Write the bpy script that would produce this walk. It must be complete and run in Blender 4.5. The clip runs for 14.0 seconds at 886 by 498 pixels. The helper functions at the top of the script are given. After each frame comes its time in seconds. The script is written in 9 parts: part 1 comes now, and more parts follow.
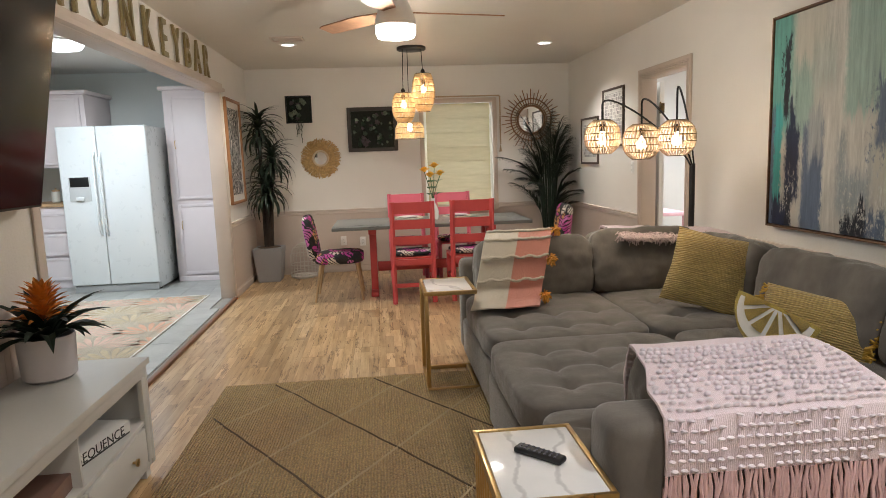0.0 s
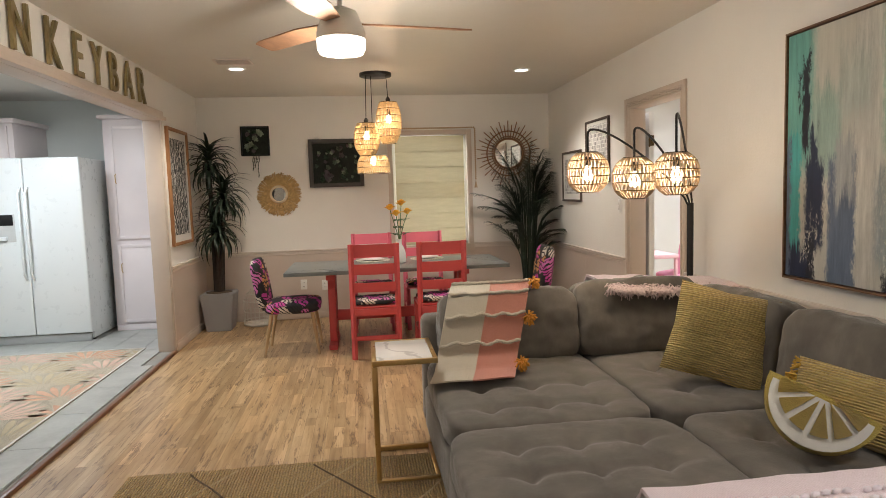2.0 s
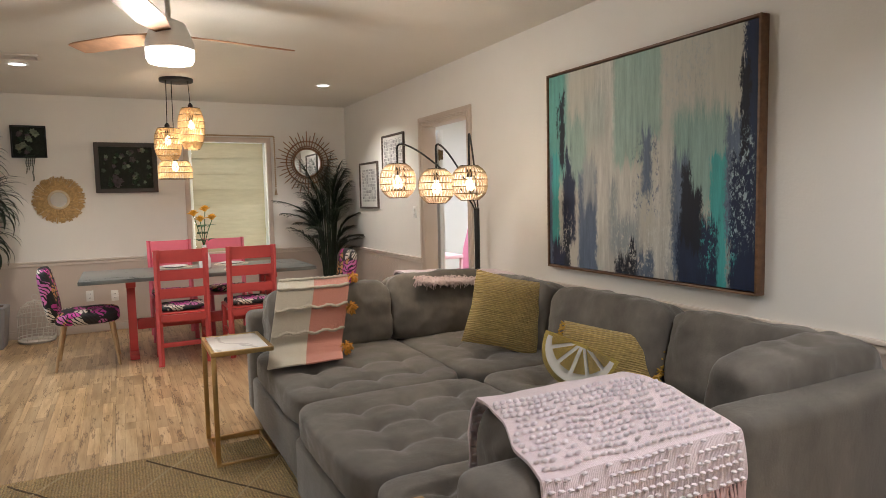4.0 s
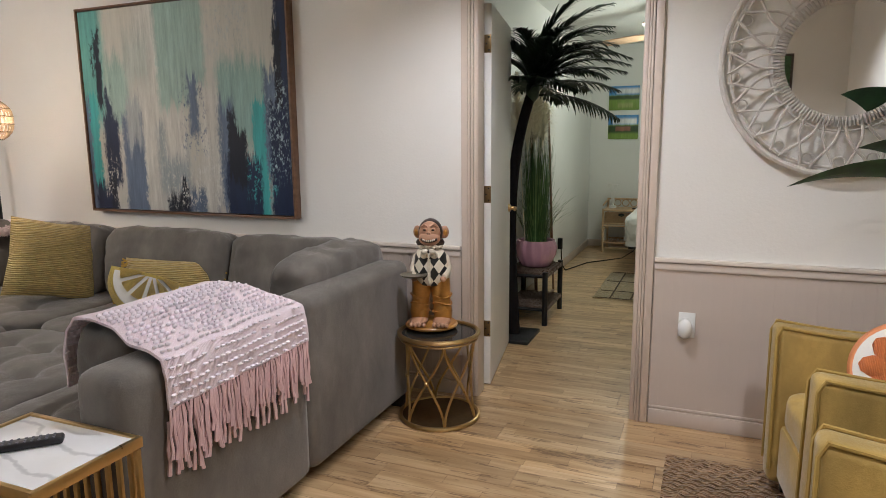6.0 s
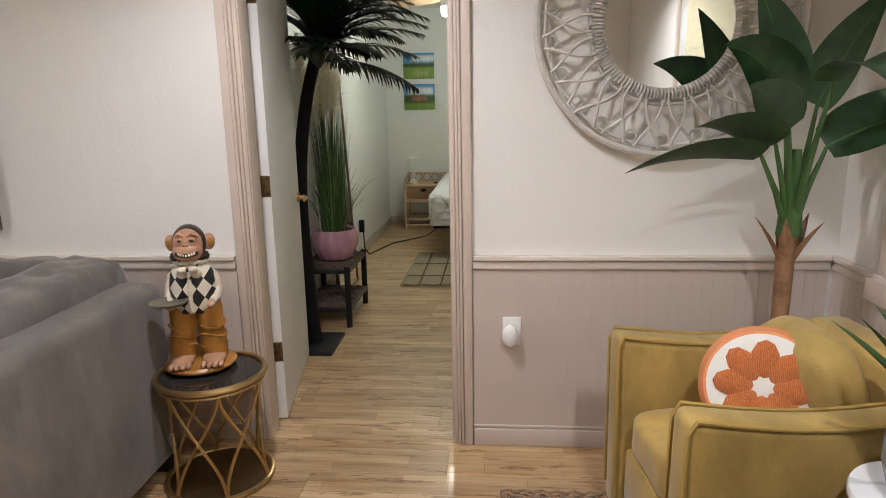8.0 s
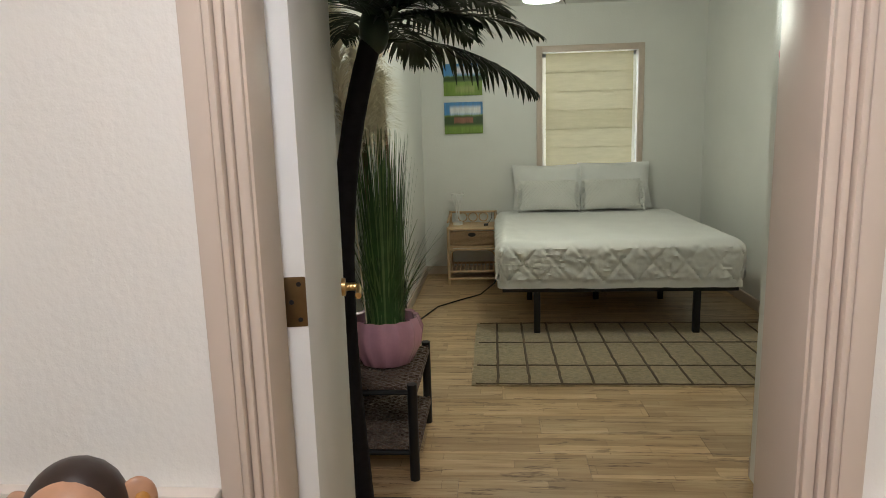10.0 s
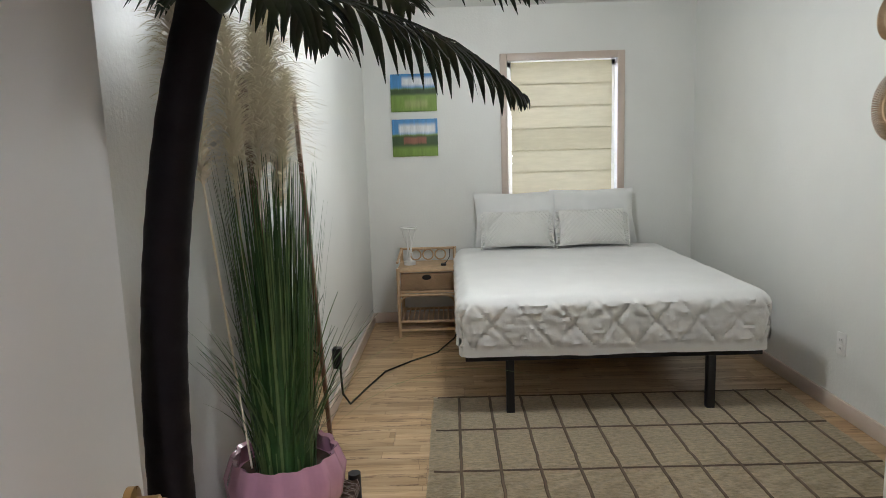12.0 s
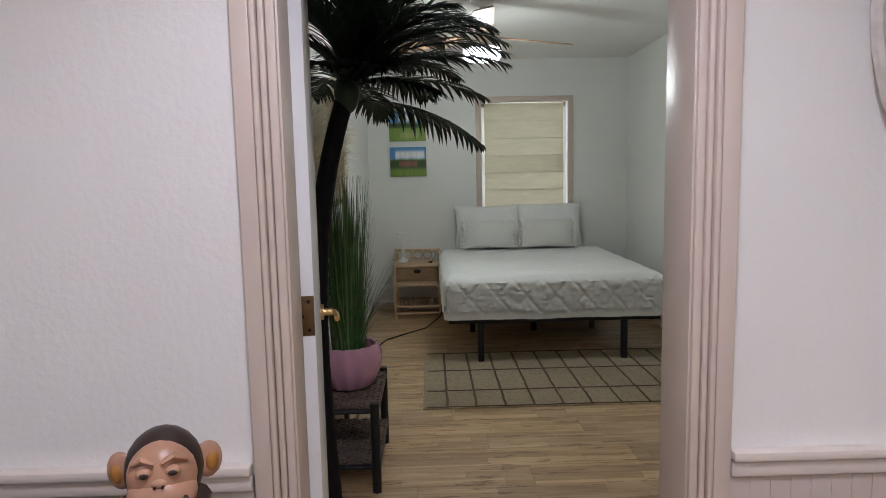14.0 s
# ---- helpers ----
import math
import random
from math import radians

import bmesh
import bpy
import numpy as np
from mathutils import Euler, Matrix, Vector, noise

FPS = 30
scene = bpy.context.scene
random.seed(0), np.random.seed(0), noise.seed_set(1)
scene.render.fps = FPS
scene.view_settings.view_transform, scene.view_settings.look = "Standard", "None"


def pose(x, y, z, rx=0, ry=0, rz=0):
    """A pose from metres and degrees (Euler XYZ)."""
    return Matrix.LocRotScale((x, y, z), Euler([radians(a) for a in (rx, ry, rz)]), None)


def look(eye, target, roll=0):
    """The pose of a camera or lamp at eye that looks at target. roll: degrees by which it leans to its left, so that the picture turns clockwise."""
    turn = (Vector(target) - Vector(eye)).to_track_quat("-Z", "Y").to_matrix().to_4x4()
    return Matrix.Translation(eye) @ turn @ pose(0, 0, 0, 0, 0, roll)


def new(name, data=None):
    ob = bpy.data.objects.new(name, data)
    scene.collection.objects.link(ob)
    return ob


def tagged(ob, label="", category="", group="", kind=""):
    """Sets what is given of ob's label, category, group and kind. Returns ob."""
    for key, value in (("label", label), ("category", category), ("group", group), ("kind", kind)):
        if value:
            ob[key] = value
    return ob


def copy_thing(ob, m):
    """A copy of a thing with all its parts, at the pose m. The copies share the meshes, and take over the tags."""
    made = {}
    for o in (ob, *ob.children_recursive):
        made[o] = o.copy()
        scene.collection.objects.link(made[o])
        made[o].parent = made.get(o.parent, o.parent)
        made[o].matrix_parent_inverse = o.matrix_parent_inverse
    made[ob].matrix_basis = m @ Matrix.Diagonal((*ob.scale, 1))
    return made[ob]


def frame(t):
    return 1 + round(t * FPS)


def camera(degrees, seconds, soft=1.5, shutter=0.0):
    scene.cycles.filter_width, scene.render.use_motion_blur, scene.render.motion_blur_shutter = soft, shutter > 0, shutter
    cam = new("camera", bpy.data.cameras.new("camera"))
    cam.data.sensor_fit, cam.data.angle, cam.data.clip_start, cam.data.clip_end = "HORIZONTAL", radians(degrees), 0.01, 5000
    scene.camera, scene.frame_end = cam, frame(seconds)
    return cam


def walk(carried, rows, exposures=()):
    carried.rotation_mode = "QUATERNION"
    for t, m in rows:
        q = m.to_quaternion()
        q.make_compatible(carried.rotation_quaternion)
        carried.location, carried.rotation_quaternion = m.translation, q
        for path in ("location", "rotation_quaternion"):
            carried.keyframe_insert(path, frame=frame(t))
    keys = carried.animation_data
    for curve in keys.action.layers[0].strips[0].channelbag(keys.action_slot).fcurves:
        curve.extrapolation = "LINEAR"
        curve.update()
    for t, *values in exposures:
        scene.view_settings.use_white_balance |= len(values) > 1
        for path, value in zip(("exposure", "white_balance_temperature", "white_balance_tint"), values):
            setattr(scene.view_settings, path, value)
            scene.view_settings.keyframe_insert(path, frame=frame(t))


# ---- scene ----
cam = camera(69.4, 14.0, 0.55)
PATH = [
    (0, (0.313, 0.516, 1.41), (0.502, 2.487, 1.127), -2.0),
    (0.5, (0.297, 0.733, 1.424), (0.491, 2.706, 1.165), -1.8),
    (1, (0.341, 0.928, 1.422), (0.544, 2.905, 1.192), -1.7),
    (1.5, (0.465, 1.113, 1.432), (0.686, 3.09, 1.233), -1.7),
    (2, (0.526, 1.197, 1.426), (0.774, 3.173, 1.247), -1.8),
    (2.2, (0.52, 1.215, 1.424), (0.782, 3.19, 1.251), -1.7),
    (4.3, (0.07, 0.743, 1.388), (1.157, 2.414, 1.225), -1.2),
    (4.5, (0.002, 0.721, 1.374), (1.222, 2.297, 1.207), -1.1),
    (5, (-0.157, 0.681, 1.356), (1.343, 1.989, 1.158), -0.7),
    (5.5, (-0.249, 0.644, 1.349), (1.451, 1.668, 1.096), -0.6),
    (6, (-0.272, 0.603, 1.333), (1.553, 1.354, 1.006), -0.5),
    (6.5, (-0.257, 0.56, 1.322), (1.636, 1.069, 0.925), -0.6),
    (7, (-0.135, 0.58, 1.325), (1.79, 0.876, 0.872), -0.5),
    (7.2, (-0.055, 0.588, 1.334), (1.876, 0.823, 0.867), -0.6),
    (9.3, (1.283, 1.143, 1.383), (3.239, 1.265, 0.983), -1.4),
    (9.5, (1.457, 1.208, 1.376), (3.415, 1.34, 0.993), -1.7),
    (10, (1.891, 1.326, 1.341), (3.854, 1.486, 0.995), -1.6),
    (10.2, (2.056, 1.358, 1.345), (4.019, 1.522, 1.0), -1.3),
    (10.5, (2.336, 1.343, 1.33), (4.303, 1.509, 1.014), -1.4),
    (11, (2.653, 1.351, 1.322), (4.624, 1.517, 1.023), -1.5),
    (11.5, (2.876, 1.349, 1.384), (4.847, 1.493, 1.078), -1.8),
    (12, (2.882, 1.326, 1.37), (4.86, 1.356, 1.078), -1.8),
    (12.5, (2.632, 1.351, 1.372), (4.611, 1.285, 1.09), -1.6),
    (13, (2.288, 1.383, 1.407), (4.266, 1.269, 1.129), -1.5),
    (13.5, (1.912, 1.398, 1.405), (3.891, 1.269, 1.146), -1.5),
    (14, (1.565, 1.396, 1.364), (3.552, 1.357, 1.136), -1.2),
]
EXPOSURES = [(0.0, -0.15, 6150, 10), (2.2, -0.20, 6450, 11), (4.3, -0.14, 5950, 11), (5.0, -0.07, 5700, 11), (6.3, 0.02, 5800, 12), (7.0, 0.20, 5900, 13), (9.3, 0.0, 5850, 13), (10.0, 0.0, 6000, 12), (10.5, 0.08, 6350, 14),
             (11.0, 0.14, 5950, 13), (11.5, 0.30, 5650, 18), (12.0, 0.50, 5450, 24), (12.5, 0.60, 5500, 26), (13.0, 0.46, 5450, 27), (13.5, 0.28, 5350, 23), (14.0, -0.20, 5450, 21)]
walk(cam, [(t, look(eye, target, roll)) for t, eye, target, roll in PATH], EXPOSURES)

# ---- world and lamps ----
world = bpy.data.worlds.new("sky")
scene.world = world
world.use_nodes = True
_nt = world.node_tree
_sky = _nt.nodes.new("ShaderNodeTexSky")
_sky.sky_type, _sky.sun_disc, _sky.sun_elevation, _sky.sun_rotation = "NISHITA", False, radians(50), radians(200)
_nt.links.new(_sky.outputs["Color"], _nt.nodes["Background"].inputs["Color"])
_nt.nodes["Background"].inputs["Strength"].default_value = 0.12


def lamp(name, kind, m, watts, colour, size=0.1, spot=None):
    data = bpy.data.lights.new(name, kind)
    data.energy, data.color = watts, colour
    if kind == "AREA":
        data.shape, data.size = "DISK", size
    else:
        data.shadow_soft_size = size
    if spot:
        data.spot_size, data.spot_blend = radians(spot), 0.6
    ob = new(name, data)
    ob.matrix_basis = m
    return ob


WARM, SOFT, COOL = (1.0, 0.80, 0.58), (1.0, 0.93, 0.82), (0.90, 0.96, 1.0)
FAN, BEDFAN = (0.46, 4.60), (5.85, 1.03)
lamp("fan_lamp", "POINT", pose(FAN[0], FAN[1], 2.10), 46, SOFT, 0.12)
lamp("bedroom_fan_lamp", "POINT", pose(BEDFAN[0], BEDFAN[1], 2.04), 25, (0.98, 1.0, 0.78), 0.12)
lamp("kitchen_lamp", "AREA", pose(-2.6, 6.6, 2.42, 0, 0, 0), 58, COOL, 0.5)
lamp("recessed_lamp", "SPOT", pose(-0.506, 7.09, 2.53), 85, SOFT, 0.05, 130)
lamp("recessed_lamp", "SPOT", pose(2.085, 7.24, 2.53), 85, SOFT, 0.05, 130)
lamp("recessed_lamp", "SPOT", pose(0.55, 0.15, 2.53), 104, (1.0, 0.95, 0.90), 0.05, 140)
lamp("recessed_lamp", "SPOT", pose(1.80, 1.33, 2.53), 100, (1.0, 0.95, 0.90), 0.05, 140)
lamp("office_lamp", "AREA", pose(4.2, 6.6, 2.44), 90, (0.95, 0.98, 1.0), 0.5)
PENDANTS = [(0.605, 7.28, 1.93), (0.815, 7.28, 2.08), (0.66, 7.34, 1.70)]
for x, y, z in PENDANTS:
    lamp("pendant_bulb_light", "POINT", pose(x, y, z), 5, WARM, 0.03)
ARC = [(1.765, 4.595, 1.50), (1.96, 4.433, 1.46), (2.14, 4.329, 1.475)]
for x, y, z in ARC:
    lamp("arc_bulb_light", "POINT", pose(x, y, z), 6.5, WARM, 0.03)

# ---- materials ----
def graph(name):
    m = bpy.data.materials.new(name)
    m.use_nodes = True
    nt = m.node_tree
    return m, nt, nt.nodes["Principled BSDF"]


def node(nt, kind, **inputs):
    n = nt.nodes.new(kind)
    for key, value in inputs.items():
        sock = n.inputs[key.replace("_", " ")]
        if isinstance(value, bpy.types.NodeSocket):
            nt.links.new(value, sock)
        else:
            sock.default_value = value
    return n


def ramp(nt, fac, *stops):
    n = nt.nodes.new("ShaderNodeValToRGB")
    nt.links.new(fac, n.inputs["Fac"])
    while len(n.color_ramp.elements) < len(stops):
        n.color_ramp.elements.new(0.5)
    for e, (at, c) in zip(n.color_ramp.elements, stops):
        e.position, e.color = at, (*c, 1) if len(c) == 3 else c
    return n.outputs["Color"]


def coords(nt, scale=(1, 1, 1), loose=False, rot=(0, 0, 0)):
    """Object-space coordinates in metres; loose: shifted at random per object."""
    tc = nt.nodes.new("ShaderNodeTexCoord")
    mp = nt.nodes.new("ShaderNodeMapping")
    mp.inputs["Scale"].default_value, mp.inputs["Rotation"].default_value = scale, rot
    out = tc.outputs["Object"]
    if loose:
        info = nt.nodes.new("ShaderNodeObjectInfo")
        mul = node(nt, "ShaderNodeMath", Value=info.outputs["Random"])
        mul.operation, mul.inputs[1].default_value = "MULTIPLY", 57.0
        add = nt.nodes.new("ShaderNodeVectorMath")
        nt.links.new(out, add.inputs[0])
        nt.links.new(mul.outputs[0], add.inputs[1])
        out = add.outputs[0]
    nt.links.new(out, mp.inputs["Vector"])
    return mp.outputs["Vector"]


def noise_fac(nt, vec, scale, detail=4, rough=0.6):
    n = node(nt, "ShaderNodeTexNoise", Vector=vec, Scale=scale, Detail=detail, Roughness=rough)
    return n.outputs["Fac"]


def mix(nt, fac, a, b, how="MIX"):
    n = nt.nodes.new("ShaderNodeMix")
    n.data_type, n.blend_type = "RGBA", how
    for sock, value in ((n.inputs["Factor"], fac), (n.inputs["A"], a), (n.inputs["B"], b)):
        if isinstance(value, bpy.types.NodeSocket):
            nt.links.new(value, sock)
        else:
            sock.default_value = value if not isinstance(value, tuple) else (*value[:3], 1)
    return n.outputs["Result"]


def bump(nt, bsdf, height, strength, distance=0.01):
    n = node(nt, "ShaderNodeBump", Height=height, Strength=strength, Distance=distance)
    nt.links.new(n.outputs["Normal"], bsdf.inputs["Normal"])


def plain(name, colour, rough=0.5, metal=0.0, vary=0.12, grain=60.0, relief=0.1, blotch=3.0, loose=False, sheen=0.0, coat=0.0):
    """Colour with broad blotches, fine grain and a slight relief."""
    m, nt, b = graph(name)
    v = coords(nt, loose=loose)
    dark = tuple(c * (1 - vary) for c in colour)
    light = tuple(min(1, c * (1 + vary * 0.6)) for c in colour)
    base = ramp(nt, noise_fac(nt, v, blotch, 3), (0.3, dark), (0.7, light))
    fine = noise_fac(nt, v, grain, 5)
    base = mix(nt, vary, base, ramp(nt, fine, (0.35, dark), (0.65, light)))
    nt.links.new(base, b.inputs["Base Color"])
    nt.links.new(ramp(nt, noise_fac(nt, v, blotch * 4, 3), (0.3, (rough * 0.85,) * 3), (0.7, (min(1, rough * 1.15),) * 3)), b.inputs["Roughness"])
    b.inputs["Metallic"].default_value = metal
    if sheen:
        b.inputs["Sheen Weight"].default_value = sheen
        b.inputs["Sheen Roughness"].default_value = 0.5
    if coat:
        b.inputs["Coat Weight"].default_value = coat
    if relief:
        bump(nt, b, fine, relief, 0.004)
    return m


def wall_paint(name, colour, rough=0.55):
    """Rolled paint over a hand-trowelled wall: soft vertical trowel marks, orange peel."""
    m, nt, b = graph(name)
    v = coords(nt)
    stretch = coords(nt, (1, 1, 0.25))
    base = ramp(nt, noise_fac(nt, v, 1.3, 3), (0.3, tuple(c * 0.94 for c in colour)), (0.7, colour))
    nt.links.new(base, b.inputs["Base Color"])
    b.inputs["Roughness"].default_value = rough
    n = nt.nodes.new("ShaderNodeMath")
    n.operation = "MULTIPLY_ADD"
    nt.links.new(noise_fac(nt, stretch, 9, 4), n.inputs[0])
    n.inputs[1].default_value = 1.6
    nt.links.new(noise_fac(nt, v, 70, 4), n.inputs[2])
    bump(nt, b, n.outputs[0], 0.35, 0.004)
    return m


def wood(name, stops, scale=(14, 1.1, 14), rough=0.4, loose=True, relief=0.08, streak=(0.16, 0.10, 0.06), streaks=0.0, coat=0.0, strips=False):
    """Grain along the mapped long axis; streaks: mineral lines of a darker colour."""
    m, nt, b = graph(name)
    v = coords(nt, scale, loose)
    g = noise_fac(nt, v, 1.0, 8, 0.65)
    base = ramp(nt, g, *stops)
    if loose:
        info = nt.nodes.new("ShaderNodeObjectInfo")
        tone = ramp(nt, info.outputs["Random"], (0.0, (0.80, 0.77, 0.74)), (0.5, (1, 1, 1)), (1.0, (1.0, 0.95, 0.88)))
        base = mix(nt, 1.0, base, tone, "MULTIPLY")
    if streaks:
        s = noise_fac(nt, coords(nt, (scale[0] * 0.6, scale[1] * 0.75, scale[2] * 0.6), loose), 1.7, 6, 0.7)
        mask = ramp(nt, s, (0.575, (0, 0, 0)), (0.605, (streaks,) * 3), (0.66, (streaks * 0.12,) * 3))
        base = mix(nt, mask, base, streak)
    if strips:
        k = node(nt, "ShaderNodeTexBrick", Vector=coords(nt, (1, 1, 1), loose, (0, 0, radians(90))), Scale=1.0, Mortar_Size=0.0008, Brick_Width=0.47, Row_Height=0.0634, Bias=0.0)
        k.offset = 0.37
        for key, c in (("Color1", (0.74, 0.69, 0.62, 1)), ("Color2", (1.08, 1.06, 1.02, 1)), ("Mortar", (0.42, 0.34, 0.26, 1))):
            k.inputs[key].default_value = c
        base = mix(nt, 1.0, base, k.outputs["Color"], "MULTIPLY")
    nt.links.new(base, b.inputs["Base Color"])
    nt.links.new(ramp(nt, g, (0.3, (rough * 0.85,) * 3), (0.7, (rough * 1.2,) * 3)), b.inputs["Roughness"])
    if coat:
        b.inputs["Coat Weight"].default_value = coat
    bump(nt, b, g, relief, 0.002)
    return m


def woven(name, a, b_, scale, rough=0.9, relief=0.6, rot=(0, 0, 0), stretch=(1, 1, 1), distance=0.006, coarse=4.5, deep=0.62):
    """Two-tone weave with thread relief."""
    m, nt, b = graph(name)
    v = coords(nt, stretch, rot=rot)
    w = node(nt, "ShaderNodeTexWave", Vector=v, Scale=scale, Distortion=2.5, Detail=2.0, Detail_Scale=1.5)
    n = noise_fac(nt, v, scale * 0.6, 4)
    base = mix(nt, n, ramp(nt, w.outputs["Fac"], (0.2, a), (0.8, b_)), ramp(nt, noise_fac(nt, v, 2.2, 3), (0.3, a), (0.7, b_)))
    speck = noise_fac(nt, v, scale * coarse, 3, 0.7)
    base = mix(nt, 1.0, base, ramp(nt, speck, (0.32, (deep, deep * 0.97, deep * 0.94)), (0.62, (1.08, 1.08, 1.08))), "MULTIPLY")
    nt.links.new(base, b.inputs["Base Color"])
    b.inputs["Roughness"].default_value = rough
    b.inputs["Sheen Weight"].default_value = 0.15
    both = nt.nodes.new("ShaderNodeMath")
    both.operation = "ADD"
    nt.links.new(w.outputs["Fac"], both.inputs[0])
    nt.links.new(speck, both.inputs[1])
    bump(nt, b, both.outputs[0], relief, distance)
    return m


def glow(name, colour, strength):
    m, nt, b = graph(name)
    b.inputs["Base Color"].default_value = (*colour, 1)
    b.inputs["Emission Color"].default_value = (*colour, 1)
    b.inputs["Emission Strength"].default_value = strength
    return m


def glass(name, colour=(1, 1, 1), rough=0.02):
    m, nt, b = graph(name)
    b.inputs["Base Color"].default_value = (*colour, 1)
    b.inputs["Transmission Weight"].default_value = 1.0
    b.inputs["Roughness"].default_value = rough
    b.inputs["IOR"].default_value = 1.45
    return m


def mirror_glass(name):
    m, nt, b = graph(name)
    b.inputs["Base Color"].default_value = (0.86, 0.88, 0.87, 1)
    b.inputs["Metallic"].default_value = 1.0
    b.inputs["Roughness"].default_value = 0.015
    return m


def velvet(name, colour, rough=0.85, sheen=0.5):
    """Brushed pile: patches where the nap lies the other way."""
    m, nt, b = graph(name)
    v = coords(nt)
    nap = noise_fac(nt, coords(nt, (1, 1, 0.6)), 5.0, 5, 0.65)
    base = ramp(nt, nap, (0.30, tuple(c * 0.70 for c in colour)), (0.52, colour), (0.72, tuple(min(1, c * 1.38) for c in colour)))
    nt.links.new(base, b.inputs["Base Color"])
    b.inputs["Roughness"].default_value = rough
    b.inputs["Sheen Weight"].default_value = sheen
    b.inputs["Sheen Roughness"].default_value = 0.35
    bump(nt, b, noise_fac(nt, v, 130, 5, 0.7), 0.55, 0.003)
    return m


def shade_cloth(name, colour, through_=0.35):
    """Cloth that lets part of the light through."""
    m, nt, b = graph(name)
    v = coords(nt)
    base = ramp(nt, noise_fac(nt, coords(nt, (1, 1, 6)), 6, 5), (0.3, tuple(c * 0.88 for c in colour)), (0.7, colour))
    nt.links.new(base, b.inputs["Base Color"])
    b.inputs["Roughness"].default_value = 0.9
    tr = nt.nodes.new("ShaderNodeBsdfTranslucent")
    nt.links.new(base, tr.inputs["Color"])
    mx = nt.nodes.new("ShaderNodeMixShader")
    mx.inputs[0].default_value = through_
    nt.links.new(b.outputs[0], mx.inputs[1])
    nt.links.new(tr.outputs[0], mx.inputs[2])
    nt.links.new(mx.outputs[0], nt.nodes["Material Output"].inputs["Surface"])
    bump(nt, b, noise_fac(nt, v, 300, 2), 0.2, 0.002)
    return m


M_WALL = wall_paint("white_wall_paint", (0.82, 0.79, 0.74))
M_WALLBED = wall_paint("bedroom_wall_paint", (0.80, 0.80, 0.76), 0.38)
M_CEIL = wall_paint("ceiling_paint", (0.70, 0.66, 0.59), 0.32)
M_CEILBED = wall_paint("bedroom_ceiling_paint", (0.80, 0.79, 0.75), 0.4)
M_WAIN = plain("taupe_panel_paint", (0.58, 0.495, 0.43), 0.5, vary=0.06, grain=90, relief=0.05)
M_TRIM = plain("tan_trim_paint", (0.60, 0.50, 0.42), 0.38, vary=0.06, grain=50, relief=0.06)
M_RAIL = plain("pale_rail_paint", (0.68, 0.60, 0.53), 0.4, vary=0.05, grain=50, relief=0.05)
M_DOORWHITE = plain("white_door_paint", (0.80, 0.79, 0.77), 0.58, vary=0.04, grain=40, relief=0.08)
M_KITWALL = wall_paint("kitchen_wall_paint", (0.80, 0.84, 0.82))
M_CAB = plain("pink_white_cabinet_paint", (0.84, 0.76, 0.77), 0.4, vary=0.03, grain=50, relief=0.04)
M_PLANK = wood("maple_plank", ((0.22, (0.28, 0.17, 0.075)), (0.42, (0.50, 0.34, 0.180)), (0.60, (0.64, 0.475, 0.285)), (0.8, (0.71, 0.575, 0.39))), (26, 2.2, 26), 0.36, streaks=0.9, streak=(0.15, 0.075, 0.03), coat=0.2, strips=True)
M_SUBFLOOR = plain("floor_joint", (0.16, 0.11, 0.07), 0.8)
M_TILE = plain("grey_floor_tile", (0.42, 0.43, 0.41), 0.35, vary=0.25, grain=30, blotch=5, loose=True)
M_GROUT = plain("grout", (0.30, 0.29, 0.27), 0.9)
M_BLIND = shade_cloth("cream_shade_cloth", (0.60, 0.54, 0.35), 0.08)
M_BRASS = plain("brushed_brass", (0.62, 0.42, 0.18), 0.3, 1.0, vary=0.15, grain=80)
M_OLDBRASS = plain("aged_bronze", (0.20, 0.13, 0.06), 0.42, 0.9, vary=0.3, grain=40)
M_GOLD = plain("gold_metal", (0.62, 0.44, 0.20), 0.32, 1.0, vary=0.2, grain=60)
M_BLACK = plain("black_metal", (0.015, 0.014, 0.014), 0.45, 0.3, vary=0.2)
M_WHITEPLASTIC = plain("white_plastic", (0.82, 0.81, 0.78), 0.35, vary=0.03, relief=0.02)
M_MIRROR = mirror_glass("mirror_silver")
M_GLASS = glass("clear_glass")
M_GLOBE = glow("frosted_lamp_glass", (1.0, 0.96, 0.88), 7.0)
M_BULB = glow("warm_bulb", (1.0, 0.88, 0.68), 22.0)

# ---- building tools ----
def finish(bm, name, material, smooth=40.0):
    me = bpy.data.meshes.new(name)
    bm.normal_update()
    bm.to_mesh(me)
    bm.free()
    for mat_ in material if isinstance(material, (list, tuple)) else [material]:
        me.materials.append(mat_)
    if smooth:
        me.shade_smooth()
        me.set_sharp_from_angle(angle=radians(smooth))
    return me


def thing(name, m, label, category, group="", kind=""):
    ob = new(name)
    ob.empty_display_size = 0.1
    ob.matrix_basis = m
    return tagged(ob, label, category, group, kind)


def part(name, bm, material, parent, label="", smooth=40.0, m=None):
    ob = new(name, finish(bm, name, material, smooth))
    ob.parent = parent
    if m is not None:
        ob.matrix_basis = m
    return tagged(ob, label)


def solid(name, bm, material, m, label, category, group="", kind="", smooth=40.0):
    ob = new(name, finish(bm, name, material, smooth))
    ob.matrix_basis = m
    return tagged(ob, label, category, group, kind)


def structure(name, bm, material, label="", category="", smooth=30.0):
    return solid(name, bm, material, Matrix(), label, category, "", "structure", smooth)


